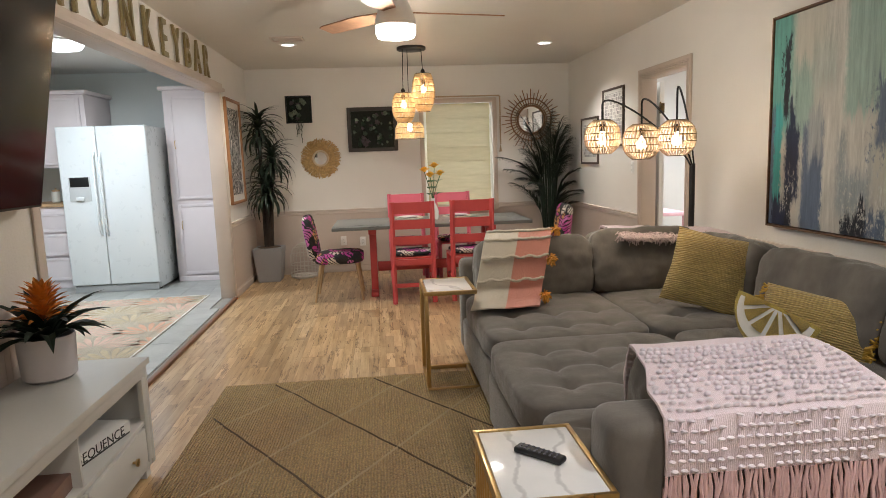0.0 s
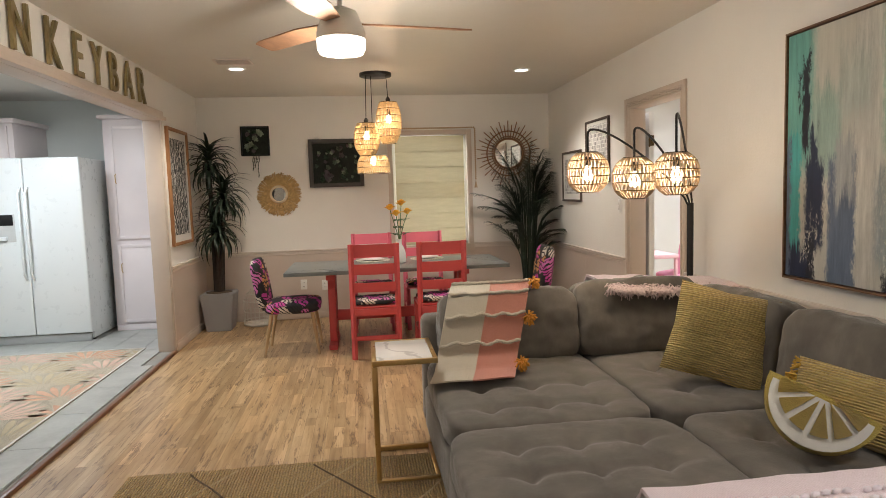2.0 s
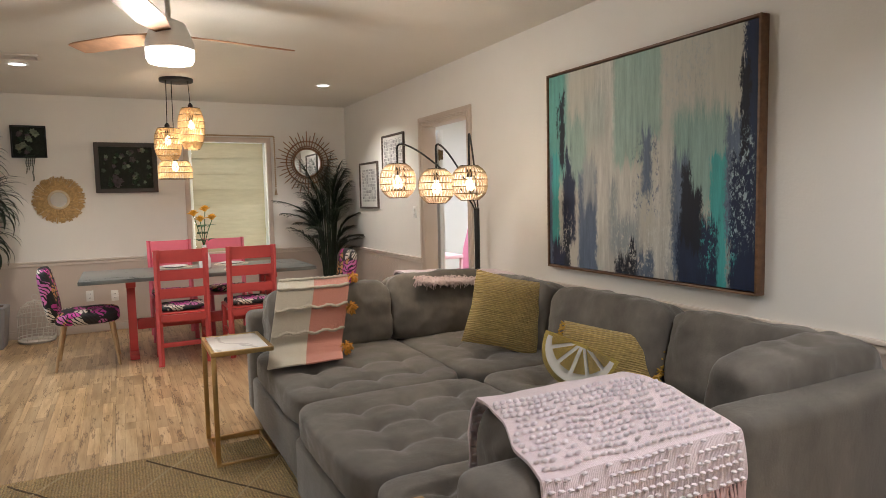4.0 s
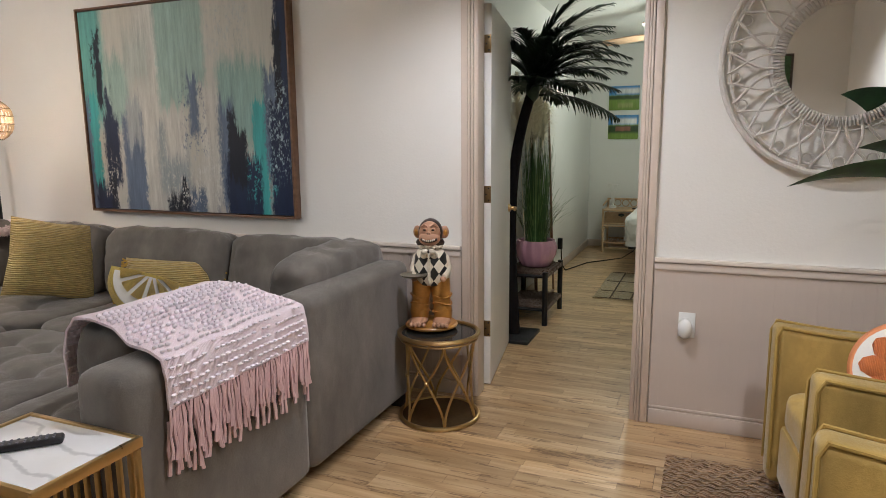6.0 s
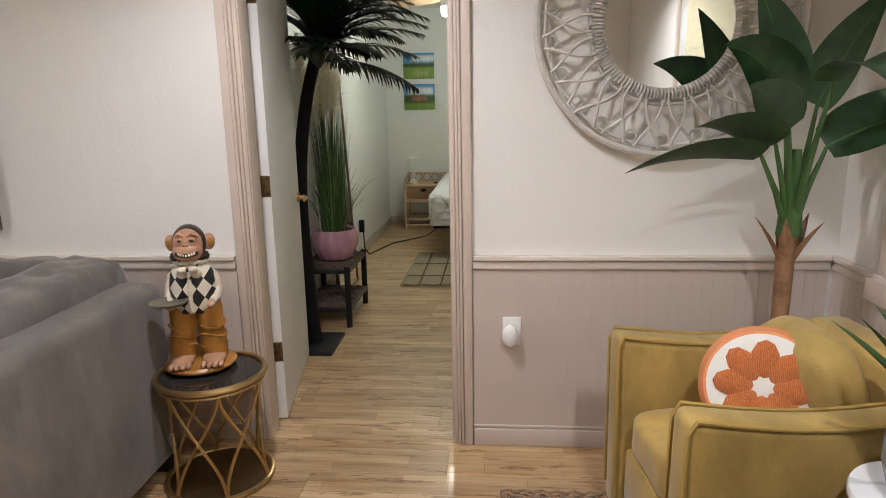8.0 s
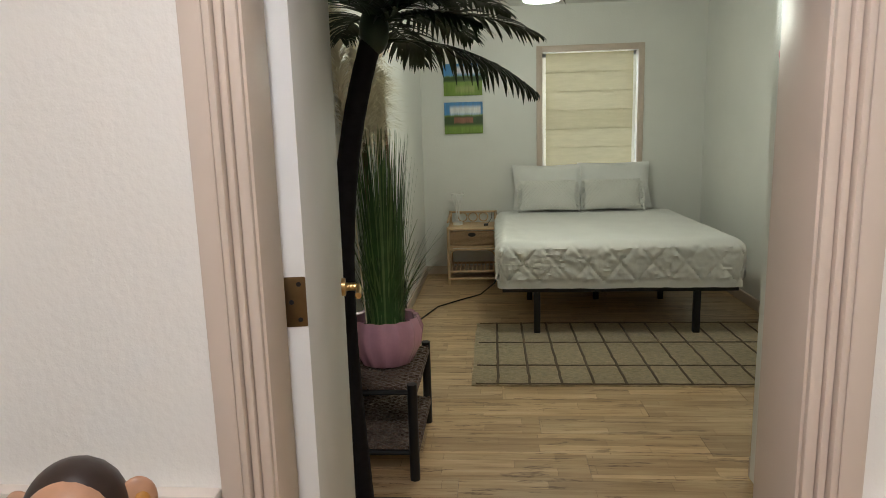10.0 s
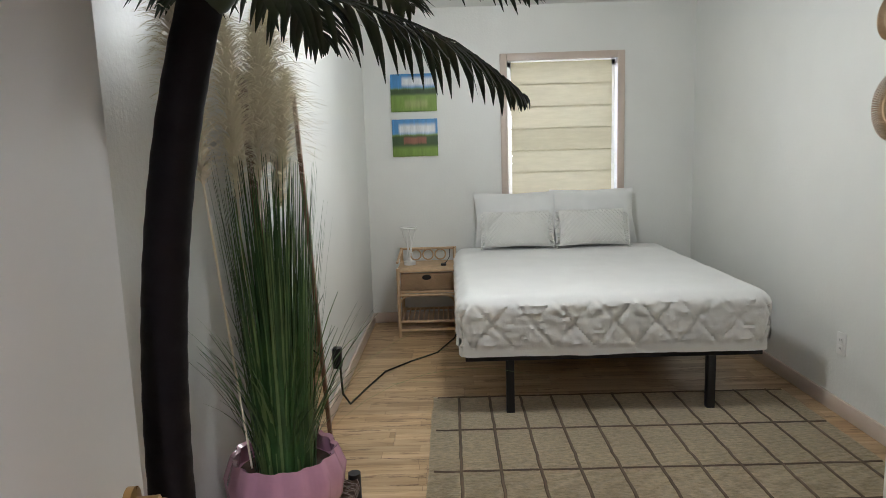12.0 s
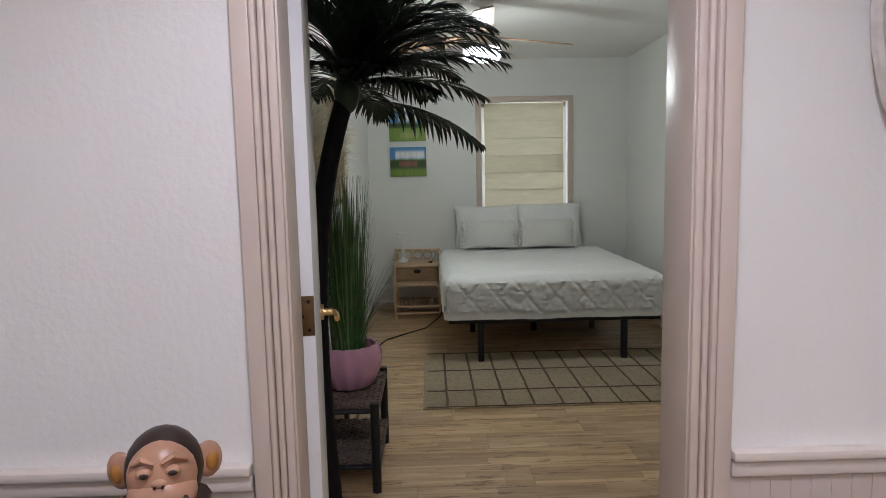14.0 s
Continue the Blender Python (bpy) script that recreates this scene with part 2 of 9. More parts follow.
def box(bm, x0, y0, z0, x1, y1, z1, bevel=0.0, m=None, mat_index=0, segments=2):
    """A box between two corners, its edges rounded by bevel."""
    t = bmesh.new()
    bmesh.ops.create_cube(t, size=1.0)
    for v in t.verts:
        v.co = ((x0 + x1) / 2 + v.co.x * (x1 - x0), (y0 + y1) / 2 + v.co.y * (y1 - y0), (z0 + z1) / 2 + v.co.z * (z1 - z0))
    if bevel:
        bmesh.ops.bevel(t, geom=t.edges[:], offset=bevel, segments=segments, profile=0.5, affect="EDGES", clamp_overlap=True)
    bmesh.ops.recalc_face_normals(t, faces=t.faces[:])
    return add(bm, t, m, mat_index)


def add(bm, t, m=None, mat_index=0):
    if m is not None:
        bmesh.ops.transform(t, matrix=m, verts=t.verts[:])
    new_verts = [bm.verts.new(v.co) for v in t.verts]
    t.verts.index_update()
    for f in t.faces:
        try:
            g = bm.faces.new([new_verts[v.index] for v in f.verts])
            g.material_index = mat_index
        except ValueError:
            pass
    t.free()
    return bm


def lathe(bm, profile, segments=24, m=None, caps=True, mat_index=0, ripple=None):
    """Turns a profile of (radius, height) about z. ripple(angle, height): a factor on the radius."""
    t = bmesh.new()
    rings = []
    for r, z in profile:
        ring = []
        for i in range(segments):
            a = 2 * math.pi * i / segments
            k = r * (ripple(a, z) if ripple else 1)
            ring.append(t.verts.new((k * math.cos(a), k * math.sin(a), z)))
        rings.append(ring)
    for lo, hi in zip(rings, rings[1:]):
        for i in range(segments):
            j = (i + 1) % segments
            t.faces.new((lo[i], lo[j], hi[j], hi[i]))
    if caps:
        if profile[0][0] > 1e-4:
            t.faces.new(rings[0][::-1])
        if profile[-1][0] > 1e-4:
            t.faces.new(rings[-1])
    return add(bm, t, m, mat_index)


def tube(bm, points, radius, segments=8, mat_index=0, closed=False, flat=1.0):
    """A round bar through points; radius: one number or one a point; flat squeezes it along its second axis."""
    pts = [Vector(p) for p in points]
    n = len(pts)
    rad = radius if isinstance(radius, (list, tuple)) else [radius] * n
    up = Vector((0, 0, 1))
    rings, last = [], None
    for i, p in enumerate(pts):
        a = pts[i - 1] if i or closed else p
        b = pts[(i + 1) % n] if i < n - 1 or closed else p
        d = (b - a).normalized() if (b - a).length > 1e-9 else up
        if last is None:
            side = d.cross(up if abs(d.z) < 0.9 else Vector((1, 0, 0))).normalized()
        else:
            side = (last - d * last.dot(d)).normalized()
        last = side
        other = d.cross(side)
        ring = []
        for k in range(segments):
            w = 2 * math.pi * k / segments
            ring.append(bm.verts.new(p + side * math.cos(w) * rad[i] + other * math.sin(w) * rad[i] * flat))
        rings.append(ring)
    pairs = list(zip(rings, rings[1:])) + ([(rings[-1], rings[0])] if closed else [])
    for lo, hi in pairs:
        for k in range(segments):
            j = (k + 1) % segments
            f = bm.faces.new((lo[k], lo[j], hi[j], hi[k]))
            f.material_index = mat_index
    if not closed:
        for ring in (rings[0][::-1], rings[-1]):
            f = bm.faces.new(ring)
            f.material_index = mat_index
    return bm


def ring_points(c, r, n, axis="z", start=0.0, end=2 * math.pi, closed=True):
    out = []
    for i in range(n):
        a = start + (end - start) * i / (n if closed else n - 1)
        u, v = r * math.cos(a), r * math.sin(a)
        out.append({"z": (c[0] + u, c[1] + v, c[2]), "x": (c[0], c[1] + u, c[2] + v), "y": (c[0] + u, c[1], c[2] + v)}[axis])
    return out


def grid(bm, nu, nv, place, mat_of=None, closed_u=False):
    """A sheet of nu x nv cells; place(u, v) with both from 0 to 1 gives each corner."""
    rows = [[bm.verts.new(place(i / nu, j / nv)) for j in range(nv + 1)] for i in range(nu + (0 if closed_u else 1))]
    count = len(rows)
    for i in range(nu):
        for j in range(nv):
            f = bm.faces.new((rows[i][j], rows[(i + 1) % count][j], rows[(i + 1) % count][j + 1], rows[i][j + 1]))
            if mat_of:
                f.material_index = mat_of((i + 0.5) / nu, (j + 0.5) / nv)
    return bm


def thicken(bm, depth):
    """Gives a sheet a back side and rim."""
    bmesh.ops.recalc_face_normals(bm, faces=bm.faces[:])
    bmesh.ops.solidify(bm, geom=bm.faces[:], thickness=depth)
    return bm


def cushion(bm, w, d, h, n=16, puff=0.25, power=5.0, crease=0.004, seed=0, tufts=None, m=None):
    """A stuffed block of width, depth and height on z = 0: rounded, swollen in the middle, slightly creased; tufts: (u, v) pulls in its top."""
    t = bmesh.new()
    bmesh.ops.create_cube(t, size=2.0)
    bmesh.ops.subdivide_edges(t, edges=t.edges[:], cuts=n, use_grid_fill=True)
    for v in t.verts:
        p = Vector(v.co)
        k = (abs(p.x) ** power + abs(p.y) ** power + abs(p.z) ** power) ** (1 / power)
        q = p / k
        swell = 1 + puff * (1 - q.x * q.x) * (1 - q.y * q.y)
        co = Vector((q.x * w / 2, q.y * d / 2, q.z * h / 2 * (swell / (1 + puff) if puff else 1)))
        wr = noise.noise(Vector((co.x * 9 + seed * 7.1, co.y * 9, co.z * 9))) + 0.5 * noise.noise(Vector((co.x * 23, co.y * 23 + seed, co.z * 23)))
        co += q.normalized() * wr * crease
        if tufts and q.z > 0.3:
            for tu, tv in tufts:
                dist = math.hypot(co.x - tu * w / 2, co.y - tv * d / 2)
                ax, ay = abs(co.x - tu * w / 2), abs(co.y - tv * d / 2)
                fold_ = math.exp(-((min(ax, ay) / 0.020) ** 2)) * math.exp(-((max(ax, ay) / 0.13) ** 2))
                co.z -= 0.032 * math.exp(-((dist / 0.040) ** 2)) + 0.014 * math.exp(-((dist / 0.15) ** 2)) + 0.010 * fold_
        v.co = co + Vector((0, 0, h / 2))
    bmesh.ops.recalc_face_normals(t, faces=t.faces[:])
    return add(bm, t, m)


def pillow(bm, w, h, thick, n=14, seed=0, m=None, shape=2.6):
    """A scatter cushion in the xz plane, pinched at its four corners."""
    t = bmesh.new()
    rows = {}
    for side in (1, -1):
        for i in range(n + 1):
            for j in range(n + 1):
                u, v = 2 * i / n - 1, 2 * j / n - 1
                edge = max(abs(u), abs(v)) > 0.999
                if edge and (0, i, j) in rows:
                    rows[side, i, j] = rows[0, i, j]
                    continue
                bulge = ((1 - abs(u) ** shape) * (1 - abs(v) ** shape)) ** 0.55
                pull = 1 - 0.07 * (1 - abs(u * v)) * (abs(u) ** 4 + abs(v) ** 4)
                y = side * thick / 2 * bulge + 0.006 * noise.noise(Vector((u * 3 + seed, v * 3, side)))
                vert = t.verts.new((u * w / 2 * pull, 0 if edge else y, v * h / 2 * pull))
                rows[side, i, j] = vert
                if edge:
                    rows[0, i, j] = vert
    for side in (1, -1):
        for i in range(n):
            for j in range(n):
                q = [rows[side, i, j], rows[side, i + 1, j], rows[side, i + 1, j + 1], rows[side, i, j + 1]]
                t.faces.new(q if side < 0 else q[::-1])
    return add(bm, t, m)


def disc(bm, r, z, m=None, segments=32, mat_index=0):
    return lathe(bm, [(0.0001, z), (r, z)], segments, m, False, mat_index)


def text_mesh(bm, words, size, depth, m, mat_index=0, align="CENTER", shear=0.0):
    """Lettering as solid geometry in the built-in font."""
    cu = bpy.data.curves.new("lettering", "FONT")
    cu.body, cu.size, cu.extrude, cu.align_x, cu.shear, cu.resolution_u = words, size, depth, align, shear, 3
    ob = bpy.data.objects.new("lettering", cu)
    me = ob.to_mesh()
    t = bmesh.new()
    t.from_mesh(me)
    ob.to_mesh_clear()
    bpy.data.objects.remove(ob)
    bpy.data.curves.remove(cu)
    return add(bm, t, m, mat_index)

# ---- structure ----
XW, XB, XE = 2.79, 2.92, 8.075      # living side and bedroom side of the dividing wall, bedroom end wall
YN, YS, XL = 8.73, -0.56, -1.26     # dining end, window end, kitchen side
YBL, YBR = 2.00, -0.62              # bedroom walls
HC, HB, HK = 2.55, 2.50, 2.60       # ceilings
RAIL = 0.797


def walls(name, boxes, material, label):
    bm = bmesh.new()
    for b in boxes:
        box(bm, *b)
    return structure(name, bm, material, label, "wall")


# Dividing wall, pierced by the office door (y 5.50 to 6.39) and the bedroom door (y 0.874 to 1.718).
DH = 2.065
walls("wall_east", [(XW, 6.39, 0, XB, YN + 0.13, HC), (XW, 5.50, 2.08, XB, 6.39, HC), (XW, 1.718, 0, XB, 5.50, HC), (XW, 0.874, DH, XB, 1.718, HC), (XW, YS - 0.13, 0, XB, 0.874, HC)], M_WALL, "warm white textured plaster wall over taupe panelling")
walls("wall_north", [(XL - 0.13, YN, 0, 0.91, YN + 0.13, HC), (1.79, YN, 0, XW, YN + 0.13, HC), (0.91, YN, 2.09, 1.79, YN + 0.13, HC), (0.91, YN, 0, 1.79, YN + 0.13, 0.80)], M_WALL, "warm white dining wall with one window")
walls("wall_west", [(XL - 0.13, 7.37, 0, XL, YN, HC), (XL - 0.13, 3.64, 2.165, XL, 7.37, HC), (XL - 0.13, YS - 0.13, 0, XL, 3.64, HC)], M_WALL, "warm white wall with a wide opening to the kitchen")
walls("wall_south", [(XL, YS - 0.13, 0, 0.45, YS, HC), (2.45, YS - 0.13, 0, XW, YS, HC), (0.45, YS - 0.13, 2.1, 2.45, YS, HC), (0.45, YS - 0.13, 0, 2.45, YS, 0.80)], M_WALL, "warm white wall with a wide shaded window")
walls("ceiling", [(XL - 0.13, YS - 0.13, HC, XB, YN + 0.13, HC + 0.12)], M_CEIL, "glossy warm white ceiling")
walls("wall_bedroom_left", [(XB, YBL, 0, XE + 0.13, YBL + 0.13, HB + 0.1)], M_WALLBED, "off-white bedroom wall")
walls("wall_bedroom_end", [(XE, 0.86, 0, XE + 0.13, YBL, HB + 0.1), (XE, YBR, 0, XE + 0.13, -0.01, HB + 0.1), (XE, -0.01, 2.08, XE + 0.13, 0.86, HB + 0.1), (XE, -0.01, 0, XE + 0.13, 0.86, 0.85)], M_WALLBED, "off-white bedroom wall with one window")
walls("wall_bedroom_right", [(XB, YBR - 0.13, 0, XE + 0.13, YBR, HB + 0.1)], M_WALLBED, "off-white bedroom wall")
walls("wall_bedroom_entry", [(XB, 1.718, 0, XB + 0.012, YBL, HB), (XB, 0.874, DH, XB + 0.012, 1.718, HB), (XB, 0.35, 0, XB + 0.012, 0.874, HB)], M_WALLBED, "off-white plaster beside the bedroom door")
walls("wall_closet", [(XB, 0.25, 2.06, 3.80, 0.35, HB), (3.80, 0.25, 0, 4.27, 0.35, HB), (4.17, YBR, 0, 4.27, 0.25, HB)], M_WALLBED, "off-white closet wall with rough plaster")
walls("ceiling_bedroom", [(XB, YBR, HB, XE, YBL, HB + 0.1)], M_CEILBED, "white bedroom ceiling")

# Kitchen shell and the office behind the second door.
walls("wall_kitchen", [(-4.6, 9.15, 0, XL - 0.13, 9.28, HK), (-4.73, 2.5, 0, -4.6, 9.28, HK), (-4.6, 2.5, 0, XL - 0.13, 2.63, HK), (XL - 0.13, YN + 0.13, 0, XL, 9.28, HK)], M_KITWALL, "pale mint white kitchen wall")
walls("ceiling_kitchen", [(-4.73, 2.5, HK, XL - 0.13, 9.28, HK + 0.1)], M_CEILBED, "white kitchen ceiling")
walls("wall_office", [(5.6, 4.0, 0, 5.73, 9.0, HC), (XB, 3.9, 0, 5.73, 4.0, HC), (XB, 8.86, 0, 5.73, 8.99, HC)], M_WALLBED, "white office wall")
walls("ceiling_office", [(XB, 3.9, HC, 5.73, 8.99, HC + 0.1)], M_CEILBED, "white office ceiling")

# Floors: sub-floor slab; planks and tiles are laid on it at the end of the file.
bm = bmesh.new()
box(bm, XL - 0.13, YS - 0.13, -0.12, XE + 0.13, YN + 0.13, -0.006)
FLOOR = structure("floor", bm, M_SUBFLOOR, "pale maple plank floor with dark mineral streaks", "floor")
bm = bmesh.new()
box(bm, -4.73, 2.5, -0.12, XL - 0.13, 9.28, 0.012)
box(bm, XL - 0.13, 3.64, -0.02, XL - 0.012, 7.37, 0.012)
KFLOOR = structure("floor_kitchen", bm, M_GROUT, "grey stone-look tile kitchen floor", "floor")
bm = bmesh.new()
box(bm, XL - 0.014, 3.66, -0.004, XL + 0.022, 7.37, 0.024, 0.006)
structure("threshold", bm, wood("dark_strip", ((0.3, (0.10, 0.04, 0.02)), (0.7, (0.22, 0.10, 0.05))), rough=0.35, loose=False), "dark stained wooden edge strip", "trim")
bm = bmesh.new()
box(bm, -60, -60, -0.30, 60, 60, -0.16)
structure("ground", bm, plain("dry_earth", (0.28, 0.25, 0.18), 0.95, vary=0.3), "dry bare ground outside", "ground")


def grooved(parent, axis, at, a, b, z0, z1, out, pitch=0.042):
    """Panelling boards between a and b along one wall, a fine groove between each two."""
    n = max(1, round((b - a) / pitch))
    w = (b - a) / n
    bm = bmesh.new()
    lo, hi = sorted((0.0, out))
    if axis == "x":
        box(bm, lo, 0.0006, z0, hi, w - 0.0006, z1)
    else:
        box(bm, 0.0006, lo, z0, w - 0.0006, hi, z1)
    me = finish(bm, "board", M_WAIN, 0)
    for i in range(n):
        ob = new("board", me)
        ob.parent = parent
        ob.location = (at, a + i * w, 0) if axis == "x" else (a + i * w, at, 0)


def wainscot(name, axis, at, a, b, sign):
    """Panelling, chair rail and skirting along a wall face; sign: the way into the room."""
    ob = thing(name, Matrix(), "taupe grooved wall panelling with a pale chair rail", "panelling", "", "structure")
    grooved(ob, axis, at, a, b, 0.0, RAIL - 0.02, sign * 0.010)
    bm = bmesh.new()
    if axis == "x":
        box(bm, min(at, at + sign * 0.0085), a, 0.0, max(at, at + sign * 0.0085), b, RAIL - 0.021)
    else:
        box(bm, a, min(at, at + sign * 0.0085), 0.0, b, max(at, at + sign * 0.0085), RAIL - 0.021)
    part("backing", bm, M_WAIN, ob)
    for nm, z0, z1, t, mt in (("chair_rail", RAIL - 0.045, RAIL - 0.012, 0.020, M_RAIL), ("chair_rail_cap", RAIL - 0.010, RAIL + 0.010, 0.030, M_RAIL), ("skirting", 0.0, 0.075, 0.020, M_WAIN), ("skirting_cap", 0.077, 0.092, 0.015, M_WAIN)):
        bm = bmesh.new()
        lo, hi = sorted((at, at + sign * t))
        if axis == "x":
            box(bm, lo, a, z0, hi, b, z1, 0.005)
        else:
            box(bm, a, lo, z0, b, hi, z1, 0.005)
        part(nm, bm, mt, ob)
    return ob


wainscot("wainscot_east_far", "x", XW, 6.462, YN - 0.03, -1)
wainscot("wainscot_east_middle", "x", XW, 1.758, 5.428, -1)
wainscot("wainscot_east_near", "x", XW, YS + 0.03, 0.804, -1)
wainscot("wainscot_north", "y", YN, XL, XW, -1)
wainscot("wainscot_west_far", "x", XL, 7.40, YN - 0.03, 1)
wainscot("wainscot_west_near", "x", XL, YS + 0.03, 3.56, 1)
wainscot("wainscot_south", "y", YS, XL, XW, 1)


def casing(name, axis, at, a, b, top, sign, depth, label, material=None, rebate=0.0):
    """Moulded door casing round an opening from a to b, with its jamb through the wall."""
    mt = material or M_TRIM
    ob = thing(name, Matrix(), label, "door frame", "", "structure")
    W = 0.067

    def put(nm, p0, p1, z0, z1, d0, d1, bev=0.004):
        bm = bmesh.new()
        lo, hi = sorted((at + sign * d0, at + sign * d1))
        if axis == "x":
            box(bm, lo, p0, z0, hi, p1, z1, bev)
        else:
            box(bm, p0, lo, z0, p1, hi, z1, bev)
        part(nm, bm, mt, ob)

    for side, s in ((a, -1), (b, 1)):
        for w0, w1, d in ((-0.014, 0.004, 0.012), (0.005, 0.017, 0.017), (0.0185, 0.030, 0.025), (0.0315, W, 0.021)):
            lo, hi = sorted((side + s * w0, side + s * w1))
            put("casing_moulding", lo, hi, 0.0, top + w1, 0.0, d)
    for w0, w1, d in ((-0.014, 0.004, 0.012), (0.005, 0.017, 0.017), (0.0185, 0.030, 0.025), (0.0315, W, 0.021)):
        put("head_moulding", a - w0, b + w0, top + w0, top + w1, 0.0, d)
    put("jamb", a, a + 0.018, 0.0, top, -depth, 0.002, 0.002)
    if rebate:
        put("jamb", b - 0.018, b + rebate, 0.0, top, -depth + 0.050, 0.002, 0.002)
        put("hinge_jamb", b + rebate - 0.018, b + rebate, 0.0, top, -depth, -depth + 0.049, 0.002)
    else:
        put("jamb", b - 0.018, b, 0.0, top, -depth, 0.002, 0.002)
    put("head_jamb", a + 0.018, b - 0.018, top - 0.018, top, -depth, 0.002, 0.002)
    return ob


casing("door_frame_bedroom", "x", XW, 0.874, 1.685, DH, -1, XB - XW + 0.012, "tan moulded door casing of the bedroom doorway", rebate=0.033)
casing("door_frame_office", "x", XW, 5.50, 6.39, 2.08, -1, XB - XW, "tan moulded door casing of the office doorway")
casing("door_frame_closet", "y", 0.35, 3.00, 3.80, 2.06, 1, 0.10, "tan closet door casing", M_TRIM)

# Kitchen opening: plain lining and a stepped head trim.
ob = thing("kitchen_opening_trim", Matrix(), "painted trim round the wide kitchen opening", "trim", "", "structure")
for nm, b in (("jamb", (XL - 0.145, 7.352, 0, XL + 0.004, 7.37, 2.165)), ("jamb", (XL - 0.145, 3.64, 0, XL + 0.004, 3.658, 2.165)), ("head_lining", (XL - 0.145, 3.658, 2.147, XL + 0.004, 7.352, 2.167)), ("head_ledge", (XL, 3.62, 2.150, XL + 0.055, 7.40, 2.180)), ("head_moulding", (XL, 3.62, 2.183, XL + 0.030, 7.40, 2.230)), ("side_trim", (XL, 7.372, 0, XL + 0.014, 7.40, 2.15)), ("side_trim", (XL, 3.57, 0, XL + 0.014, 3.638, 2.15))):
    bm = bmesh.new()
    box(bm, *b, 0.004)
    part(nm, bm, M_TRIM if nm != "side_trim" else M_RAIL, ob)

# Bedroom skirting.
ob = thing("baseboard", Matrix(), "tan bedroom skirting board", "baseboard", "", "structure")
for b in ((XB + 0.79, YBL - 0.016, 0, XE, YBL, 0.085), (XE - 0.016, YBR, 0, XE, YBL - 0.016, 0.085), (4.27, YBR, 0, XE - 0.016, YBR + 0.016, 0.085), (4.27, YBR + 0.016, 0, 4.286, 0.35, 0.085)):
    bm = bmesh.new()
    box(bm, *b, 0.004)
    part("skirting", bm, M_TRIM, ob)


def hinge(parent, x, y, z, m=None):
    """A butt hinge: a leaf on the door's edge, a leaf on the jamb and the knuckled barrel between."""
    bm = bmesh.new()
    box(bm, x - 0.002, y - 0.044, z - 0.045, x + 0.003, y - 0.002, z + 0.045, 0.002)
    box(bm, x - 0.040, y - 0.003, z - 0.045, x - 0.004, y, z + 0.045, 0.001)
    for k in range(5):
        tube(bm, [(x - 0.006, y - 0.001, z - 0.050 + 0.020 * k), (x - 0.006, y - 0.001, z - 0.0312 + 0.020 * k)], 0.0072, 10)
    tube(bm, [(x - 0.006, y - 0.001, z - 0.055), (x - 0.006, y - 0.001, z + 0.055)], 0.0050, 8)
    hg = part("hinge", bm, M_OLDBRASS, parent, "aged bronze hinge", m=m)
    for dz, dy in ((-0.032, -0.032), (0.0, -0.018), (0.032, -0.032)):
        bm = bmesh.new()
        lathe(bm, [(0.0045, 0), (0.0035, 0.0012), (0.0001, 0.0014)], 10, pose(x - 0.002, y + dy, z + dz, 0, -90, 0))
        part("screw", bm, M_BLACK, hg)
    return hg


def lever(parent, x, y, z, way, side):
    """A round rose and a bent lever; way: along the leaf, side: off its face."""
    bm = bmesh.new()
    lathe(bm, [(0.0001, 0), (0.026, 0), (0.026, 0.010), (0.012, 0.012), (0.012, 0.04), (0.0001, 0.04)], 20, pose(x, y, z, -90 * side))
    tube(bm, [(x, y + side * 0.045, z), (x + way * 0.05, y + side * 0.052, z), (x + way * 0.115, y + side * 0.052, z)], 0.009, 10)
    return part("door_handle", bm, M_BRASS, parent, "brushed brass lever handle")


def door(name, m, width, height, label, hinges=(0.326, 1.062, 1.832)):
    """A flush leaf 40 mm thick, hinged at its origin and lying along +x."""
    ob = thing(name, m, label, "door", "", "structure")
    bm = bmesh.new()
    box(bm, 0.004, -0.045, 0.008, width, 0.0, height, 0.002)
    part("leaf", bm, M_DOORWHITE, ob)
    for z in hinges:
        hinge(ob, 0.004, 0.0, z)
    lever(ob, width - 0.065, 0.0, 0.92, -1, 1)
    lever(ob, width - 0.065, -0.045, 0.92, -1, -1)
    return ob


door("door_1", pose(2.950, 1.699, 0, 0, 0, 9.0), 0.785, 2.03, "white flush bedroom door standing open")
door("door_2", pose(2.965, 6.40, 0, 0, 0, 84.0), 0.80, 2.04, "white flush office door standing open", hinges=(0.3, 1.8))
door("door_3", pose(3.782, 0.335, 0, 0, 0, 180), 0.765, 2.03, "white flush closet door, closed", hinges=(0.33, 1.10, 1.86))


